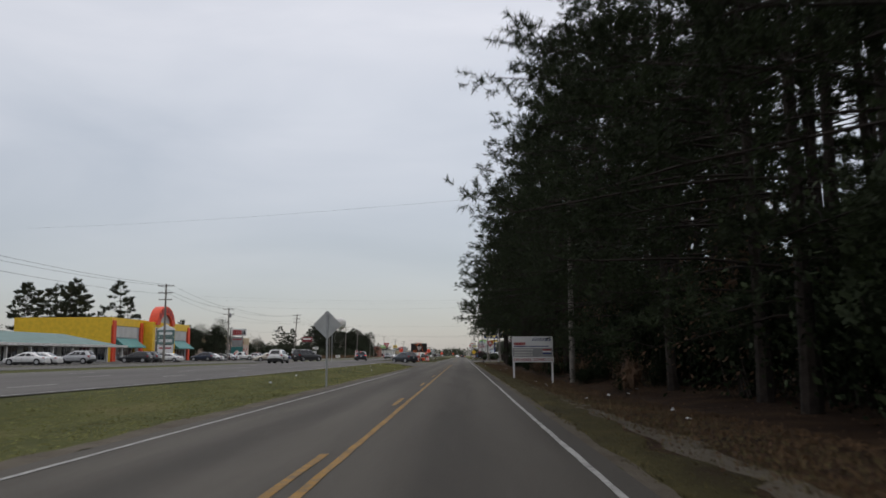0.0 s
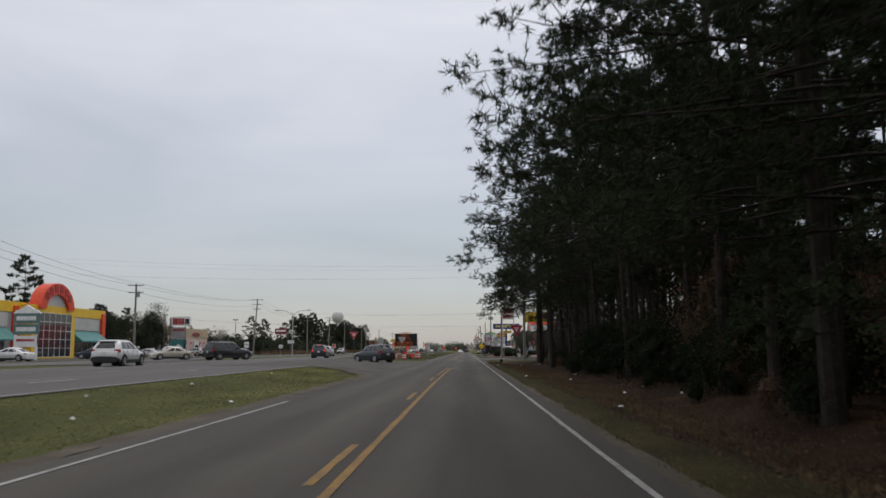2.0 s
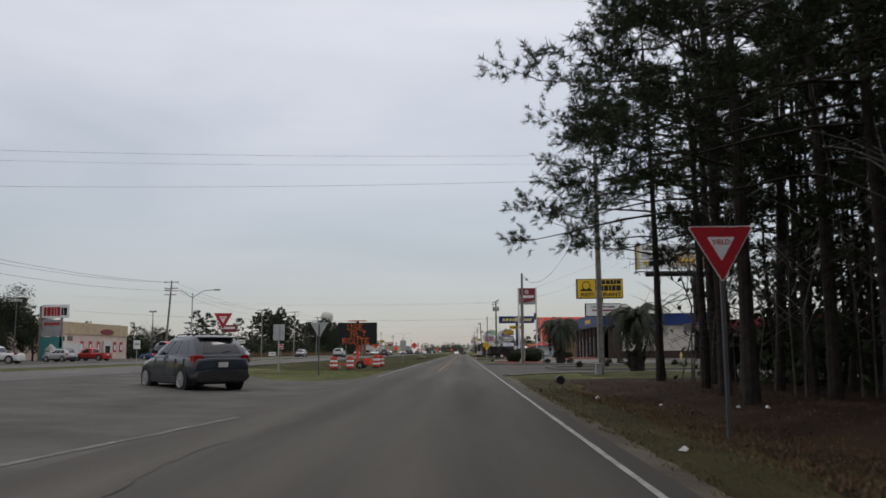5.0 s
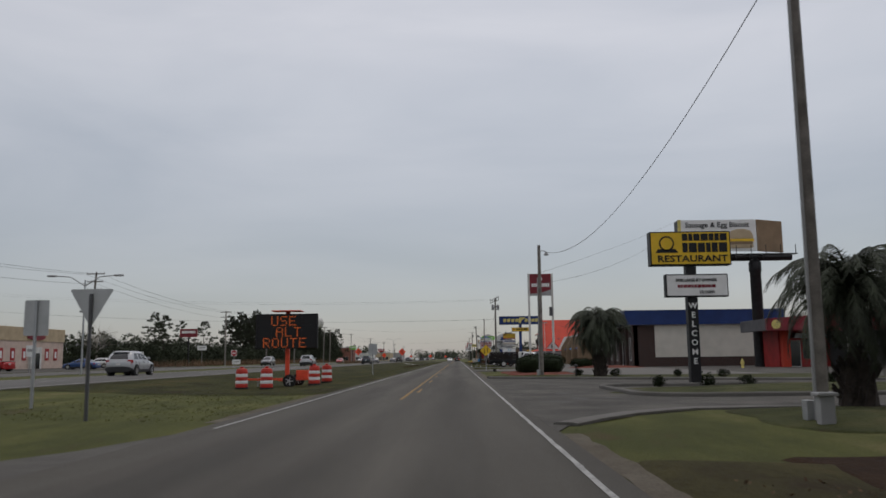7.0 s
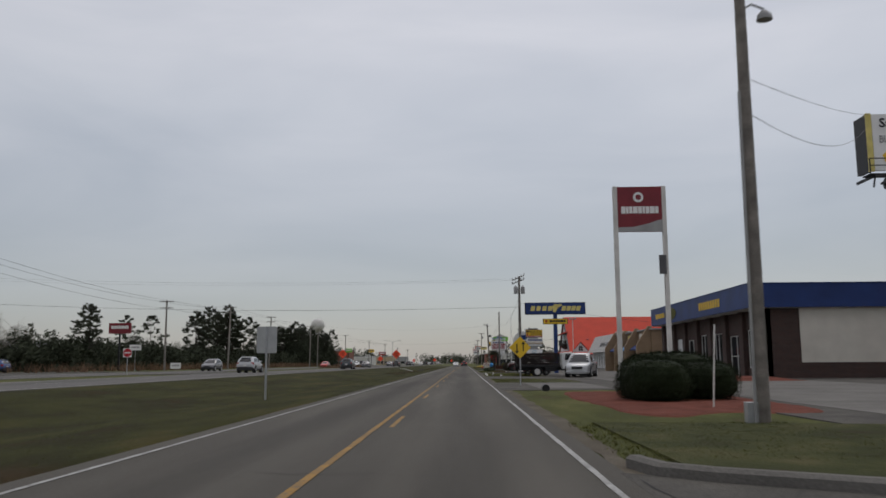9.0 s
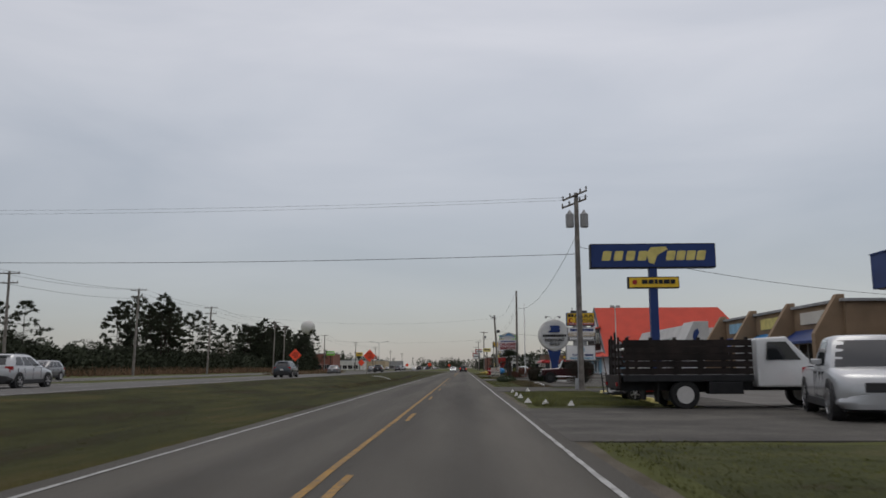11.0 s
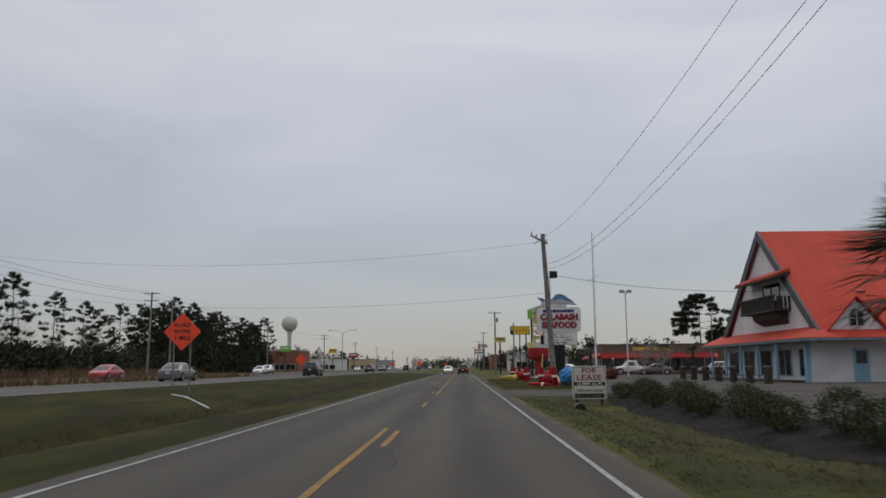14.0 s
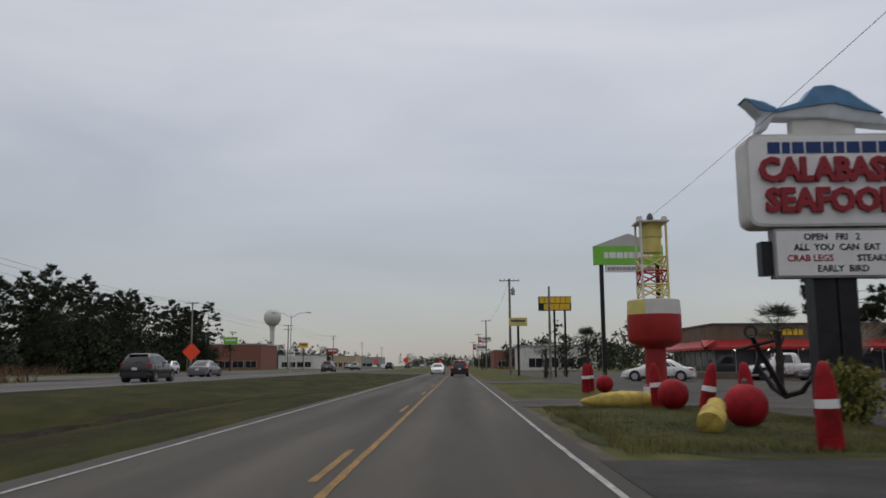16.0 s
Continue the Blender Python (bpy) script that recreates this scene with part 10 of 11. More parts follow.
def golf_cart():
    """A cart with a canopy and a rear-facing bench, its nose to local +y."""
    t = thing("golf_cart", "red golf cart with cream seats and a white canopy", "golf cart", (5.4, 236.3, 0.02), -90)
    part("body", Shape().loft([[(-0.5, y, 0.32), (0.5, y, 0.32), (0.56, y, (0.32 + z) / 2), (0.5, y, z), (-0.5, y, z), (-0.56, y, (0.32 + z) / 2)] for y, z in ((0.1, 0.62), (0.5, 0.7), (1.0, 0.66), (1.15, 0.4), (1.5, 0.4), (1.65, 0.75), (2.1, 0.8), (2.4, 0.6))]), M_RED, t, "", 0.04)
    part("underframe", Shape().box(-0.45, 0.45, -0.35, 2.35, 0.22, 0.34), M_BLACKMETAL, t)
    part("foot_board", Shape().box(-0.5, 0.5, -0.55, 0.0, 0.24, 0.3), M_BLACKMETAL, t, "", 0.02)
    part("rear_frame", Shape().tube([(-0.42, -0.52, 0.3), (-0.42, -0.58, 0.95), (0.42, -0.58, 0.95), (0.42, -0.52, 0.3)], 0.022, 6).tube([(-0.42, -0.56, 0.65), (0.42, -0.56, 0.65)], 0.018, 5), M_BLACKMETAL, t, "black tube frame")
    part("cooler", Shape().box(-0.25, 0.25, -0.4, -0.08, 0.3, 0.62), M_WHITE, t, "white box on the foot board", 0.03)
    for y0, name in ((-0.05, "rear_seat"), (0.62, "front_seat")):
        part(name, Shape().box(-0.5, 0.5, y0, y0 + 0.46, 0.74, 0.88), M_CREAM, t, "cream padded seat", 0.05)
    part("backrest", Shape().box(-0.5, 0.5, 0.44, 0.58, 0.95, 1.3), M_CREAM, t, "cream padded backrest", 0.05)
    for s in (-1, 1):
        part("arm_rest", Shape().tube([(s * 0.52, 0.0, 0.82), (s * 0.52, 0.05, 1.02), (s * 0.52, 0.4, 1.02)], 0.018, 5), M_BLACKMETAL, t)
        part("canopy_strut", Shape().tube([(s * 0.5, 0.5, 0.7), (s * 0.5, 0.42, 1.72)], 0.02, 5), M_BLACKMETAL, t)
        part("canopy_strut", Shape().tube([(s * 0.5, 1.95, 0.8), (s * 0.5, 1.6, 1.72)], 0.02, 5), M_BLACKMETAL, t)
        for y in (0.35, 1.95):
            w = part("wheel", wheel_shape(0.27, 0.2, (s * 0.5, y, 0.27), "x"), M_TYRE, t, smooth=True)
            part("rim", rim_shape(0.16, 0.205, (s * 0.5, y, 0.27), "x"), M_RIM, w)
            part("fender", Shape().prism([(y + 0.36 * math.cos(q * math.pi / 8), 0.27 + 0.36 * math.sin(q * math.pi / 8)) for q in range(9)] + [(y + 0.31 * math.cos(q * math.pi / 8), 0.27 + 0.31 * math.sin(q * math.pi / 8)) for q in range(8, -1, -1)], s * 0.5 - 0.12, s * 0.5 + 0.12, "x"), M_TRIM, t)
    part("steering_wheel", Shape().tube([(-0.25 + 0.16 * math.cos(q * math.tau / 12), 1.35 + 0.08 * math.sin(q * math.tau / 12), 1.05 + 0.14 * math.sin(q * math.tau / 12)) for q in range(13)], 0.015, 5), M_TRIM, t)
    part("canopy", Shape().loft([[(-0.58, y, z), (0.58, y, z), (0.6, y, z + 0.06), (0.5, y, z + 0.1), (-0.5, y, z + 0.1), (-0.6, y, z + 0.06)] for y, z in ((-0.05, 1.68), (0.1, 1.7), (1.6, 1.72), (1.75, 1.69))]), M_OFFWHITE, t, "white moulded canopy", 0.02)


golf_cart()


# ---- painted floats and the buoy at the seafood restaurant ----
def pillar_float(x, y, h, lean=(0, 0), label="tall red pillar float with a white band"):
    t = thing("pillar_float", label, "float", (x, y, 0.05), 0, "pillar floats")
    t.matrix_basis = pose(x, y, 0.05, lean[0], lean[1], 0)
    r = 0.2 * h / 1.35
    k = h / 1.35
    part("lower_body", Shape().lathe([(r * 0.95, 0), (r, 0.05 * k), (r * 0.93, 0.62 * k)], 16), M_FLOATRED, t, smooth=True)
    part("band", Shape().lathe([(r * 0.94, 0.62 * k), (r * 0.9, 0.76 * k)], 16), M_WHITE, t, "white band", smooth=True)
    part("upper_body", Shape().lathe([(r * 0.89, 0.76 * k), (r * 0.72, 1.1 * k), (r * 0.5, 1.25 * k), (r * 0.3, 1.33 * k), (0.02, 1.35 * k)], 16), M_FLOATRED, t, smooth=True)
    return t


for x, y, h, ln in ((4.83, 350.8, 1.12, (0, -2)), (5.4, 355.4, 1.12, (0, -3)), (5.4, 358.1, 1.12, (5, 8)), (5.1, 373.0, 1.15, (0, 0)), (5.5, 374.4, 1.15, (0, 0)), (5.15, 361.3, 1.12, (0, -5)),
                    (5.15, 342.1, 1.12, (0, 0)), (4.95, 338.8, 1.12, (0, -3)), (5.17, 335.9, 1.08, (0, 0)), (5.16, 333.7, 1.14, (0, -3))):
    pillar_float(x, y, h, ln)


def round_float(name, at, r, material, label):
    t = thing(name, label, "float", at, 0, "round floats")
    part("ball", Shape().lathe([(0.03, 0)] + [(r * math.sin(math.pi * i / 12), r - r * math.cos(math.pi * i / 12)) for i in range(1, 12)] + [(0.03, 2 * r)], 20), material, t, smooth=True)
    part("eyelet", Shape().lathe([(0.05, 0), (0.05, 0.08), (0.02, 0.1)], 8, (0, 0, 2 * r - 0.02)), M_DKGREY, t)
    return t


round_float("round_float", (4.93, 354.2, 0.06), 0.37, M_FLOATRED, "faded red round float on the grass")
round_float("round_float", (5.17, 359.9, 0.06), 0.37, M_FLOATRED, "faded red round float on the grass")
round_float("round_float", (5.7, 372.2, 0.06), 0.34, M_FLOATRED, "faded red round float on the grass")
round_float("round_float", (4.84, 334.4, 0.06), 0.35, M_FLOATRED, "big faded red round float by the pole")


def lying_float(at, rz, prof, material, label, tip=None, band=None):
    t = thing("lying_float", label, "float", at, rz, "lying floats")
    m = Matrix.Rotation(radians(90), 4, "Y")
    part("body", Shape().lathe(prof, 18, m=m), material, t, smooth=True)
    if tip:
        part("tip", Shape().lathe(tip, 14, m=m), M_DKGREY, t)
    if band:
        part("band", Shape().lathe(band, 18, m=m), M_WHITE, t)
    return t


lying_float((5.1, 362.0, 0.2), 196, [(0.05, 0), (0.22, 0.05), (0.26, 0.8), (0.2, 1.4), (0.08, 1.9), (0.02, 2.0)], M_FLOATYELLOW, "faded yellow cone float lying on the grass")
bell = lying_float((4.15, 353.6, 0.24), 228, [(0.05, 0), (0.27, 0.05), (0.27, 0.45), (0.17, 0.75), (0.2, 0.86), (0.1, 0.88)], M_FLOATYELLOW, "pale yellow bell-shaped float lying down", [(0.1, 0.88), (0.1, 0.95)])
bell.matrix_basis = Matrix.Translation((3.93, 352.95, 0.19)) @ Matrix.Rotation(radians(62), 4, "Z") @ Matrix.Rotation(radians(-24), 4, "Y") @ Matrix.Scale(0.78, 4)
lying_float((3.8, 334.8, 0.17), -58.5, [(0.05, 0), (0.11, 0.03), (0.115, 1.2), (0.1, 1.6), (0.03, 2.15)], M_FLOATRED, "long red spar float lying on its side", None, [(0.118, 1.22), (0.112, 1.42)])
pink = lying_float((5.6, 341.2, 0.46), -74, [(0.44, 0.35), (0.41, 0.6), (0.34, 0.95), (0.2, 1.6), (0.14, 1.9), (0.15, 2.0)], M_PEACH, "faded pink bottle float with a red end and dark tip", [(0.12, 2.0), (0.09, 2.15)])
part("red_end", Shape().lathe([(0.02, -0.44), (0.2, -0.4), (0.36, -0.28), (0.45, -0.1), (0.465, 0.05), (0.46, 0.3), (0.44, 0.36)], 18, m=Matrix.Rotation(radians(90), 4, "Y")), M_FLOATRED, pink, "red rounded end", smooth=True)
pink.matrix_basis = pose(5.6, 341.2, 0.46, 0, 9, -74)
t = thing("tarp_heap", "bright blue tarpaulin thrown over a rounded heap", "tarpaulin", (5.85, 333.2, 0.02))
s = Shape()
rr = random.Random(3)
rings = []
for j in range(13):
    a = math.pi * (j / 12 - 0.5)
    ring = []
    for i in range(26):
        c = Vector((math.cos(a) * math.cos(i * math.tau / 26), math.cos(a) * math.sin(i * math.tau / 26), math.sin(a)))
        f = 0.5 + 0.07 * noise.noise(c * 2.6) + 0.05 * noise.noise(c * 6.5) + 0.02 * rr.uniform(-1, 1)
        ring.append((c.x * f * 1.05, c.y * f, 0.62 + c.z * f * 0.95))
    rings.append(ring)
s.loft(rings)
part("sheet", s, M_TARP, t, smooth=False)
for i in range(5):
    q, z = 0.9 * i + 3.6, 0.45 + 0.12 * i
    fl = Shape().add([(0.5 * math.cos(q), 0.5 * math.sin(q), z + 0.12), (0.66 * math.cos(q + 0.25), 0.66 * math.sin(q + 0.25), z + 0.02), (0.56 * math.cos(q + 0.6), 0.56 * math.sin(q + 0.6), z - 0.1), (0.48 * math.cos(q + 0.3), 0.48 * math.sin(q + 0.3), z - 0.04)], [(0, 1, 2, 3)])
    part("flap", fl, M_TARP, t)
part("stand", Shape().lathe([(0.42, -0.02), (0.44, 0.1), (0.4, 0.3)], 16), M_BLACKMETAL, t, "dark round stand", smooth=True)
# chain between the floats
for a, b in (((5.15, 342.1), (4.95, 338.8)), ((5.17, 335.9), (5.16, 333.7)), ((4.95, 338.8), (5.17, 335.9))):
    t = thing("chain", "rusty heavy chain slung between two floats", "chain", (a[0], a[1], 0.05), 0, "chains")
    for i in range(16):
        u = (i + 0.5) / 16
        x, y = (b[0] - a[0]) * u, (b[1] - a[1]) * u
        z = 0.55 - 1.7 * u * (1 - u)
        ring = [(x + 0.05 * math.cos(q * math.tau / 8) * (1 if i % 2 else 0.2), y + 0.12 * math.sin(q * math.tau / 8), z + 0.05 * math.cos(q * math.tau / 8) * (0.2 if i % 2 else 1)) for q in range(9)]
        part("link", Shape().tube(ring, 0.018, 4), M_DKGREY, t)


def buoy():
    t = thing("channel_buoy", "tall red white and yellow lattice buoy on land", "buoy", (7.9, 373, 0.05))
    part("keel", Shape().lathe([(0.5, -0.1), (0.5, 0.25), (0.42, 0.3), (0.42, 1.7), (0.6, 1.9)], 16), M_RED, t, smooth=True)
    part("keel_band", Shape().lathe([(0.53, 0.0), (0.53, 0.22)], 16), M_WHITE, t)
    part("hull", Shape().lathe([(0.6, 1.75), (0.98, 1.95), (1.06, 2.1), (1.06, 3.05)], 24), M_RED, t, "red steel hull", smooth=True)
    n = 24
    for k, m, lab in ((0, M_OFFWHITE, "white hull band"), (1, M_PALEYELLOW, "yellow hull band")):
        s = Shape()
        for i in range(n):
            if ((i * 3) // n) % 2 == k:
                a0, a1 = i * math.tau / n, (i + 1) * math.tau / n
                s.add([(1.065 * math.cos(a0), 1.065 * math.sin(a0), 3.05), (1.065 * math.cos(a1), 1.065 * math.sin(a1), 3.05), (1.03 * math.cos(a1), 1.03 * math.sin(a1), 3.6), (1.03 * math.cos(a0), 1.03 * math.sin(a0), 3.6)], [(0, 1, 2, 3)])
        part("hull_band", s, m, t, lab)
    part("deck", Shape().lathe([(1.03, 3.58), (1.0, 3.64), (0.1, 3.66)], 24), M_OFFWHITE, t)
    for sx in (-1, 1):
        for sy in (-1, 1):
            part("tower_leg", Shape().box(sx * 0.5 - 0.04, sx * 0.5 + 0.04, sy * 0.5 - 0.04, sy * 0.5 + 0.04, 3.6, 6.9), M_PALEYELLOW if sx > 0 else M_OFFWHITE, t)
    for k in range(3):
        z0, z1 = 3.75 + 0.55 * k, 4.25 + 0.55 * k
        for a, b in (((-0.5, -0.5), (0.5, -0.5)), ((0.5, -0.5), (0.5, 0.5)), ((0.5, 0.5), (-0.5, 0.5)), ((-0.5, 0.5), (-0.5, -0.5))):
            part("brace", Shape().tube([(*a, z0), (*b, z1)], 0.03, 4).tube([(*a, z1), (*b, z0)], 0.03, 4).tube([(*a, z1), (*b, z1)], 0.03, 4), M_RED if k % 2 else M_PALEYELLOW, t)
    part("reflector", Shape().lathe([(0.42, 5.55), (0.42, 6.15), (0.46, 6.17), (0.46, 6.75), (0.5, 6.8), (0.1, 6.85)], 14), M_PALEYELLOW, t, "faded yellow radar drum", smooth=True)
    part("cage_top", Shape().box(-0.62, 0.62, -0.62, 0.62, 6.75, 6.82), M_OFFWHITE, t)
    part("lantern", Shape().lathe([(0.12, 6.82), (0.14, 7.0), (0.09, 7.15), (0.02, 7.2)], 12), M_DKGREY, t)
    part("bell", Shape().lathe([(0.02, 0.22), (0.1, 0.18), (0.14, 0)], 12, (0.5, -0.3, 6.82)), M_GALV, t)
    part("bell", Shape().lathe([(0.02, 0.22), (0.1, 0.18), (0.14, 0)], 12, (-0.5, -0.3, 6.82)), M_GALV, t)
    return t


buoy()

# white painted markers on the grass
for i, (x, y) in enumerate(((3.21, 232.6), (2.53, 233.4), (2.1, 234.7), (2.15, 238.8), (2.16, 241.2), (2.25, 245.1), (3.1, 247.4))):
    s = Shape().add([(-0.09, -0.09, 0), (0.09, -0.09, 0), (0.09, 0.09, 0), (-0.09, 0.09, 0), (0.02, 0.0, 0.17)], [(3, 2, 1, 0), (0, 1, 4), (1, 2, 4), (2, 3, 4), (3, 0, 4)])
    o = part("concrete_marker", s, M_OFFWHITE, None, "", 0.01)
    tagged(o, "small white painted concrete pyramid on the grass", "marker", "white markers")
    o.matrix_basis = pose(x, y, 0.05, 0, 0, 20 * i)
t = thing("hydrant", "yellow fire hydrant on the concrete apron", "hydrant", (26.5, 201.0, 0.03))
part("barrel", Shape().lathe([(0.16, 0), (0.16, 0.06), (0.11, 0.07), (0.11, 0.55), (0.15, 0.56), (0.15, 0.6), (0.12, 0.66), (0.07, 0.76), (0.03, 0.82), (0.03, 0.88)], 12), M_PALEYELLOW, t, smooth=True)
part("side_outlet", Shape().cyl((-0.2, 0, 0.42), (0.2, 0, 0.42), 0.06, n=8), M_PALEYELLOW, t)
part("front_outlet", Shape().cyl((0, -0.21, 0.4), (0, 0, 0.4), 0.075, n=8), M_PALEYELLOW, t)
# parking bumpers
for i, (x, y, a) in enumerate(((5.2, 266.0, 94), (5.15, 263.7, 89), (5.12, 261.8, 86), (5.02, 259.4, 85), (7.6, 274.8, 10))):
    o = part("wheel_stop", Shape().prism([(-0.08, 0), (0.08, 0), (0.05, 0.1), (-0.05, 0.1)], -0.75, 0.75, "y"), M_OFFWHITE, None, "", 0.015)
    tagged(o, "white painted concrete wheel stop in the lot", "wheel stop", "wheel stops")
    o.matrix_basis = pose(x, y, 0.03, 0, 0, a - 90)
for i in range(5):
    o = part("wheel_stop", Shape().prism([(-0.09, 0), (0.09, 0), (0.06, 0.12), (-0.06, 0.12)], -0.9, 0.9, "y"), M_PALEYELLOW, None, "", 0.015)
    tagged(o, "yellow painted concrete wheel stop", "wheel stop", "yellow wheel stops")
    o.matrix_basis = pose(6.1, 233.6 + 2.4 * i, 0.05, 0, 0, 4)
for i in range(7):
    paved("bay_line", 6.6, 12.5, 259.2 + 2.75 * i, 259.3 + 2.75 * i, M_WHITE_LINE, 0.026, 1, 1, lot)
for i in range(6):
    paved("bay_line", 12.5, 18, 333 + 2.9 * i, 333.12 + 2.9 * i, M_WHITE_LINE, 0.026, 1, 1, lot)
for i in range(4):
    paved("bay_line", 11, 16.5, 349 + 2.8 * i, 349.12 + 2.8 * i, M_WHITE_LINE, 0.026, 1, 1, lot)


# culverts, litter, utility boxes
def culvert(x, y, z):
    t = thing("culvert", "black plastic culvert pipe end in the grass", "culvert", (x, y, z))
    s = Shape()
    s.lathe([(0.15, 0), (0.15, 0.45), (0.12, 0.45), (0.12, 0.02)], 18, m=Matrix.Rotation(radians(-90), 4, "X"))
    part("pipe", s, M_BLACKMETAL, t, smooth=True)


culvert(3.45, 129.8, 0.1)
culvert(3.36, 311.4, -0.06)
culvert(3.4, 196.0, 0.12)
rr = random.Random(12)
for i in range(34):
    x, y = (rr.uniform(2.1, 6.2), rr.uniform(12, 128)) if i < 24 else (rr.uniform(-9, -5), rr.uniform(20, 85))
    s = Shape()
    n = 7
    pts = [(rr.uniform(0.03, 0.08) * math.cos(k * math.tau / n), rr.uniform(0.03, 0.08) * math.sin(k * math.tau / n), rr.uniform(0.005, 0.05)) for k in range(n)]
    s.add(pts + [(0, 0, rr.uniform(0.04, 0.09))], [(k, (k + 1) % n, n) for k in range(n)])
    o = part("litter", s, M_WHITE if i % 3 else M_SILVER, None)
    tagged(o, "crumpled scrap of pale litter on the verge", "litter", "litter")
    o.matrix_basis = pose(x, y, ground_z(x, y) + 0.045, 0, 0, rr.uniform(0, 360))
for x, y, z, h, lab in ((6.15, 137.8, -0.1, 0.6, "pale grey utility pedestal by the pole"), (7.2, 283.4, 0, 0.7, "pale green utility pedestal in the shrubs"), (6.9, 339.5, 0, 0.75, "grey utility pedestal among the floats"), (7.6, 338.0, 0, 0.55, "small grey utility pedestal among the floats")):
    t = thing("utility_pedestal", lab, "utility box", (x, y, z))
    part("body", Shape().box(-0.12, 0.12, -0.1, 0.1, -0.1, h), M_GREY, t, "", 0.02)
    part("cap", Shape().box(-0.17, 0.17, -0.14, 0.14, h, h + 0.06), M_GREY, t, "", 0.015)
t = thing("marker_post", "thin pale guy marker leaning by the bush", "marker post", (6.1, 182.6, 0.05))
part("post", Shape().cyl((0, 0, -0.1), (0.12, 0, 2.0), 0.022, n=6), M_OFFWHITE, t)
t = thing("marker_post", "pale yellow guy wire guard by the drive", "marker post", (7.1, 249.5, 0.0))
part("post", Shape().cyl((0.25, 0, -0.1), (-0.05, 0, 1.75), 0.025, n=6), M_DRYGRASS, t)
t = thing("marker_post", "leaning yellow guy wire guard among floats", "marker post", (5.04, 340.7, 0.0))
part("post", Shape().cyl((-0.03, 0, -0.1), (0.14, 0, 2.0), 0.035, n=6), M_PALEYELLOW, t)
t = thing("path_light", "small black path light in the grass strip", "path light", (7.0, 172.0, 0.1))
part("post", Shape().cyl((0, 0, -0.1), (0, 0, 0.55), 0.035, n=8), M_BLACKMETAL, t)
part("hood", Shape().lathe([(0.05, 0.55), (0.13, 0.56), (0.11, 0.62), (0.02, 0.68)], 12), M_BLACKMETAL, t)
for i in range(5):
    s = Shape()
    x, y = -5.0 - rr.uniform(0, 2.6), 90.5 + 1.4 * i
    n = 12
    s.add([(rr.uniform(0.25, 0.9) * math.cos(k * math.tau / n), rr.uniform(0.12, 0.3) * math.sin(k * math.tau / n), 0) for k in range(n)] + [(0, 0, 0.001)], [(k, (k + 1) % n, n) for k in range(n)])
    o = part("asphalt_patch", s, M_ASPHALT, junction)
    o.matrix_basis = pose(x, y, ground_z(x, y) + 0.03, 0, 0, 25)

lv, rr = Shape(), random.Random(21)
for i in range(520):
    x, y = rr.gauss(4.8, 0.5), rr.uniform(256, 280)
    leaves(lv, (x, y, ground_z(x, y) + 0.05 + rr.uniform(0, 0.03)), 2, 0.08, 0.028, rr)
tagged(part("leaf_litter", lv, M_DEADLEAF), "dead brown leaves lying along the lot's edge", "leaves", kind="stuff")
for i in range(26):
    n, r = 7, rr.uniform(0.02, 0.05)
    st = Shape().add([(r * rr.uniform(0.7, 1.2) * math.cos(k * math.tau / n), r * rr.uniform(0.7, 1.2) * math.sin(k * math.tau / n), -0.02) for k in range(n)] + [(0.6 * r * math.cos(k * math.tau / n), 0.6 * r * math.sin(k * math.tau / n), r * rr.uniform(0.5, 0.9)) for k in range(n)],
                     [(k, (k + 1) % n, n + (k + 1) % n, n + k) for k in range(n)] + [tuple(range(n, 2 * n))])
    o = tagged(part("rubble_stone", st, M_SAND, None), "broken lump of concrete in the weeds", "stone", "rubble")
    x, y = rr.gauss(4.6, 0.35), rr.uniform(257, 272)
    o.matrix_basis = pose(x, y, ground_z(x, y) + 0.07, 0, 0, rr.uniform(0, 360))

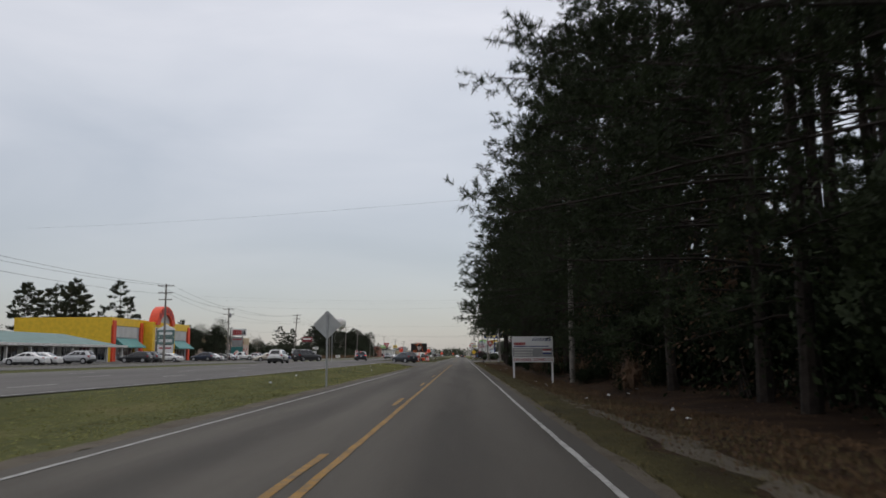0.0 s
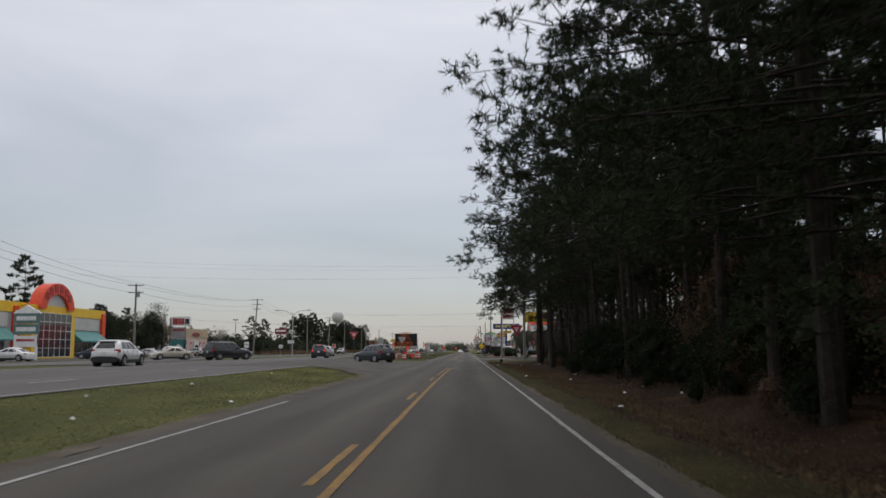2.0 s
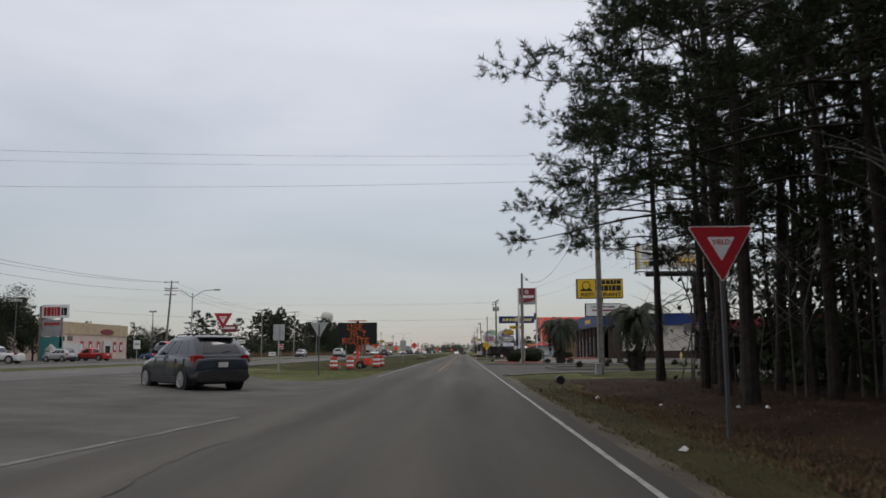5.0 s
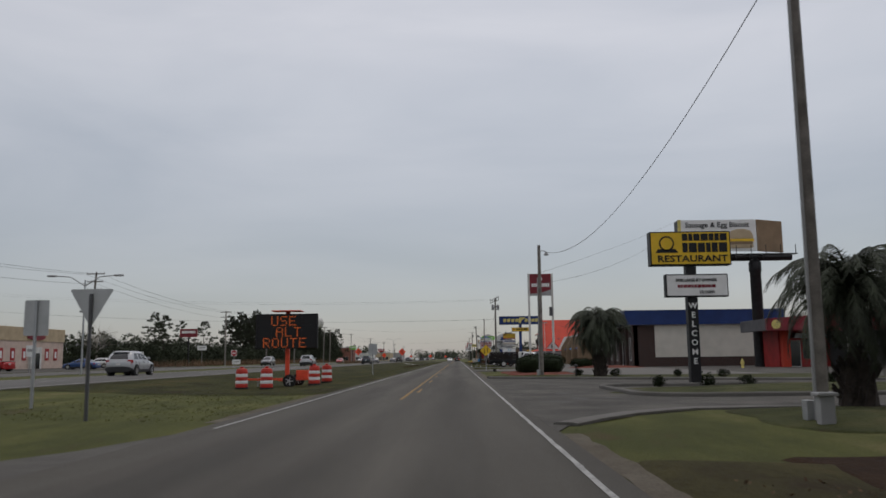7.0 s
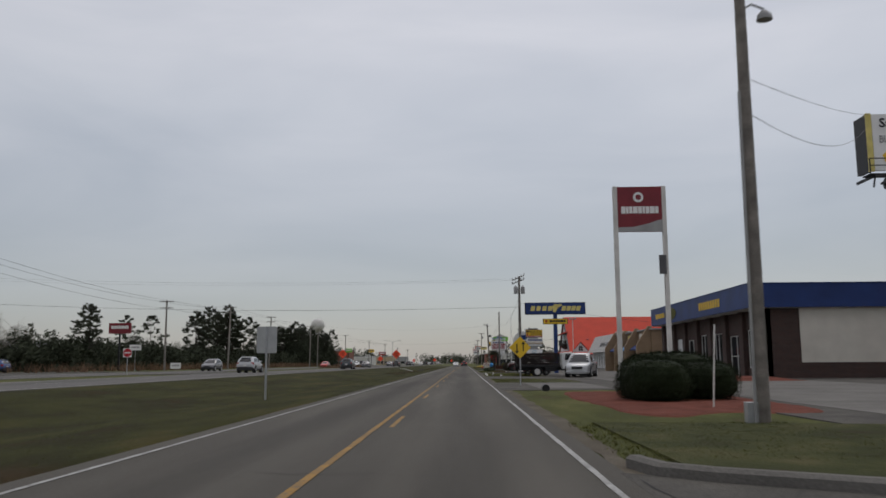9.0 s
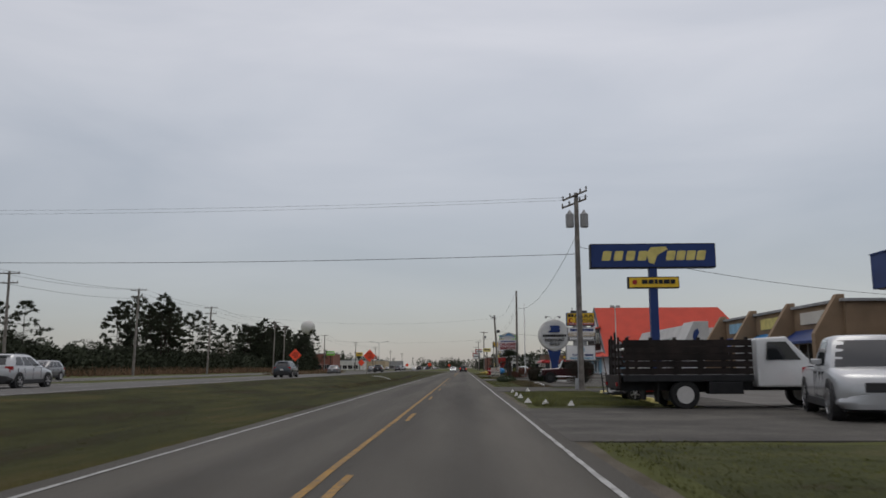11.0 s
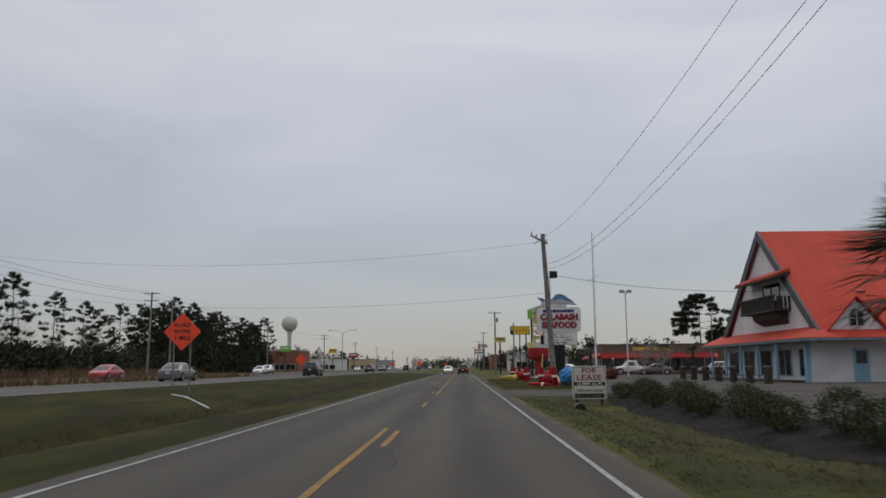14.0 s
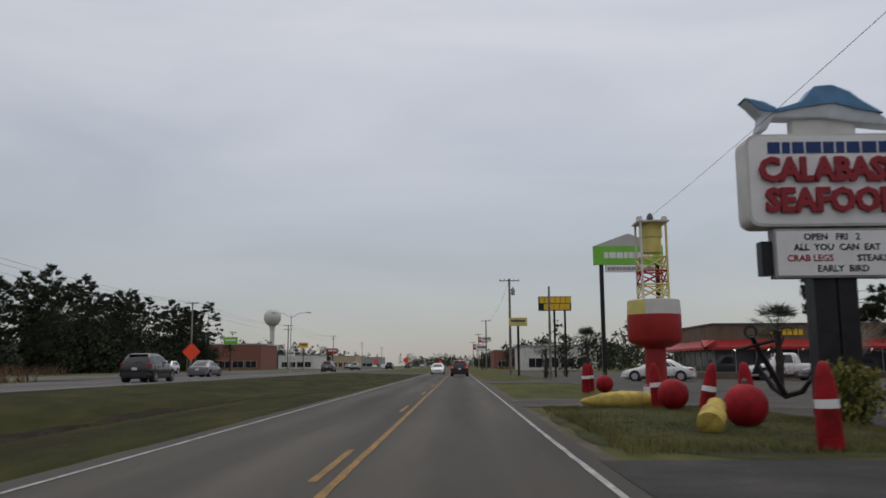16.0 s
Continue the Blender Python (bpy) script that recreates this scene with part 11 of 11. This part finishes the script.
lv, rr = Shape(), random.Random(33)
for i in range(7000):
    y = rr.uniform(4, 132)
    x = min(9.0, 2.5 + rr.expovariate(0.55)) if i % 2 else rr.uniform(3, 8)
    leaves(lv, (x, y, ground_z(x, y) + 0.05 + rr.uniform(0, 0.02)), 1, 0.03, 0.03, rr)
tagged(part("leaf_litter", lv, M_DEADLEAF), "brown fallen leaves scattered along the wood's verge", "leaves", kind="stuff")
t = thing("anchor", "black ship's anchor leaning in the grass by the sign", "anchor", (7.3, 360.2, 0.0))
t.matrix_basis = pose(7.75, 360.4, 0.1) @ Matrix.Scale(0.85, 4)
part("shank", Shape().cyl((-1.0, -1.3, 1.95), (0.75, 1.2, 0.35), 0.07, 0.1, 8), M_BLACKMETAL, t)
part("stock", Shape().cyl((-1.25, -0.75, 1.6), (-0.45, -1.55, 1.85), 0.05, n=6), M_BLACKMETAL, t)
part("ring", Shape().tube([(-1.05 + 0.16 * math.cos(q * math.tau / 12), -1.38, 2.08 + 0.16 * math.sin(q * math.tau / 12)) for q in range(13)], 0.03, 5), M_BLACKMETAL, t)
part("arm", Shape().tube([(0.2, 1.7, 1.15), (0.55, 1.5, 0.5), (0.8, 1.2, 0.25), (1.15, 0.8, 0.4), (1.4, 0.4, 0.95)], [0.05, 0.09, 0.1, 0.09, 0.05], 7), M_BLACKMETAL, t)
for x, y, z in ((0.2, 1.7, 1.15), (1.4, 0.4, 0.95)):
    part("fluke", Shape().prism([(x - 0.2, z - 0.25), (x + 0.2, z - 0.25), (x, z + 0.25)], y - 0.03, y + 0.03, "y"), M_BLACKMETAL, t)

o = part("plastic_pipe", Shape().tube([(-12.4, 322.3, ground_z(-12.4, 322.3) + 0.1), (-11.2, 320.6, ground_z(-11.2, 320.6) + 0.16), (-10.2, 319.0, ground_z(-10.2, 319) + 0.1), (-9.6, 318.4, ground_z(-9.6, 318.4) + 0.07)], 0.028, 7), M_WHITE, None, smooth=True)
tagged(o, "bent white plastic pipe lying on the median grass", "pipe")
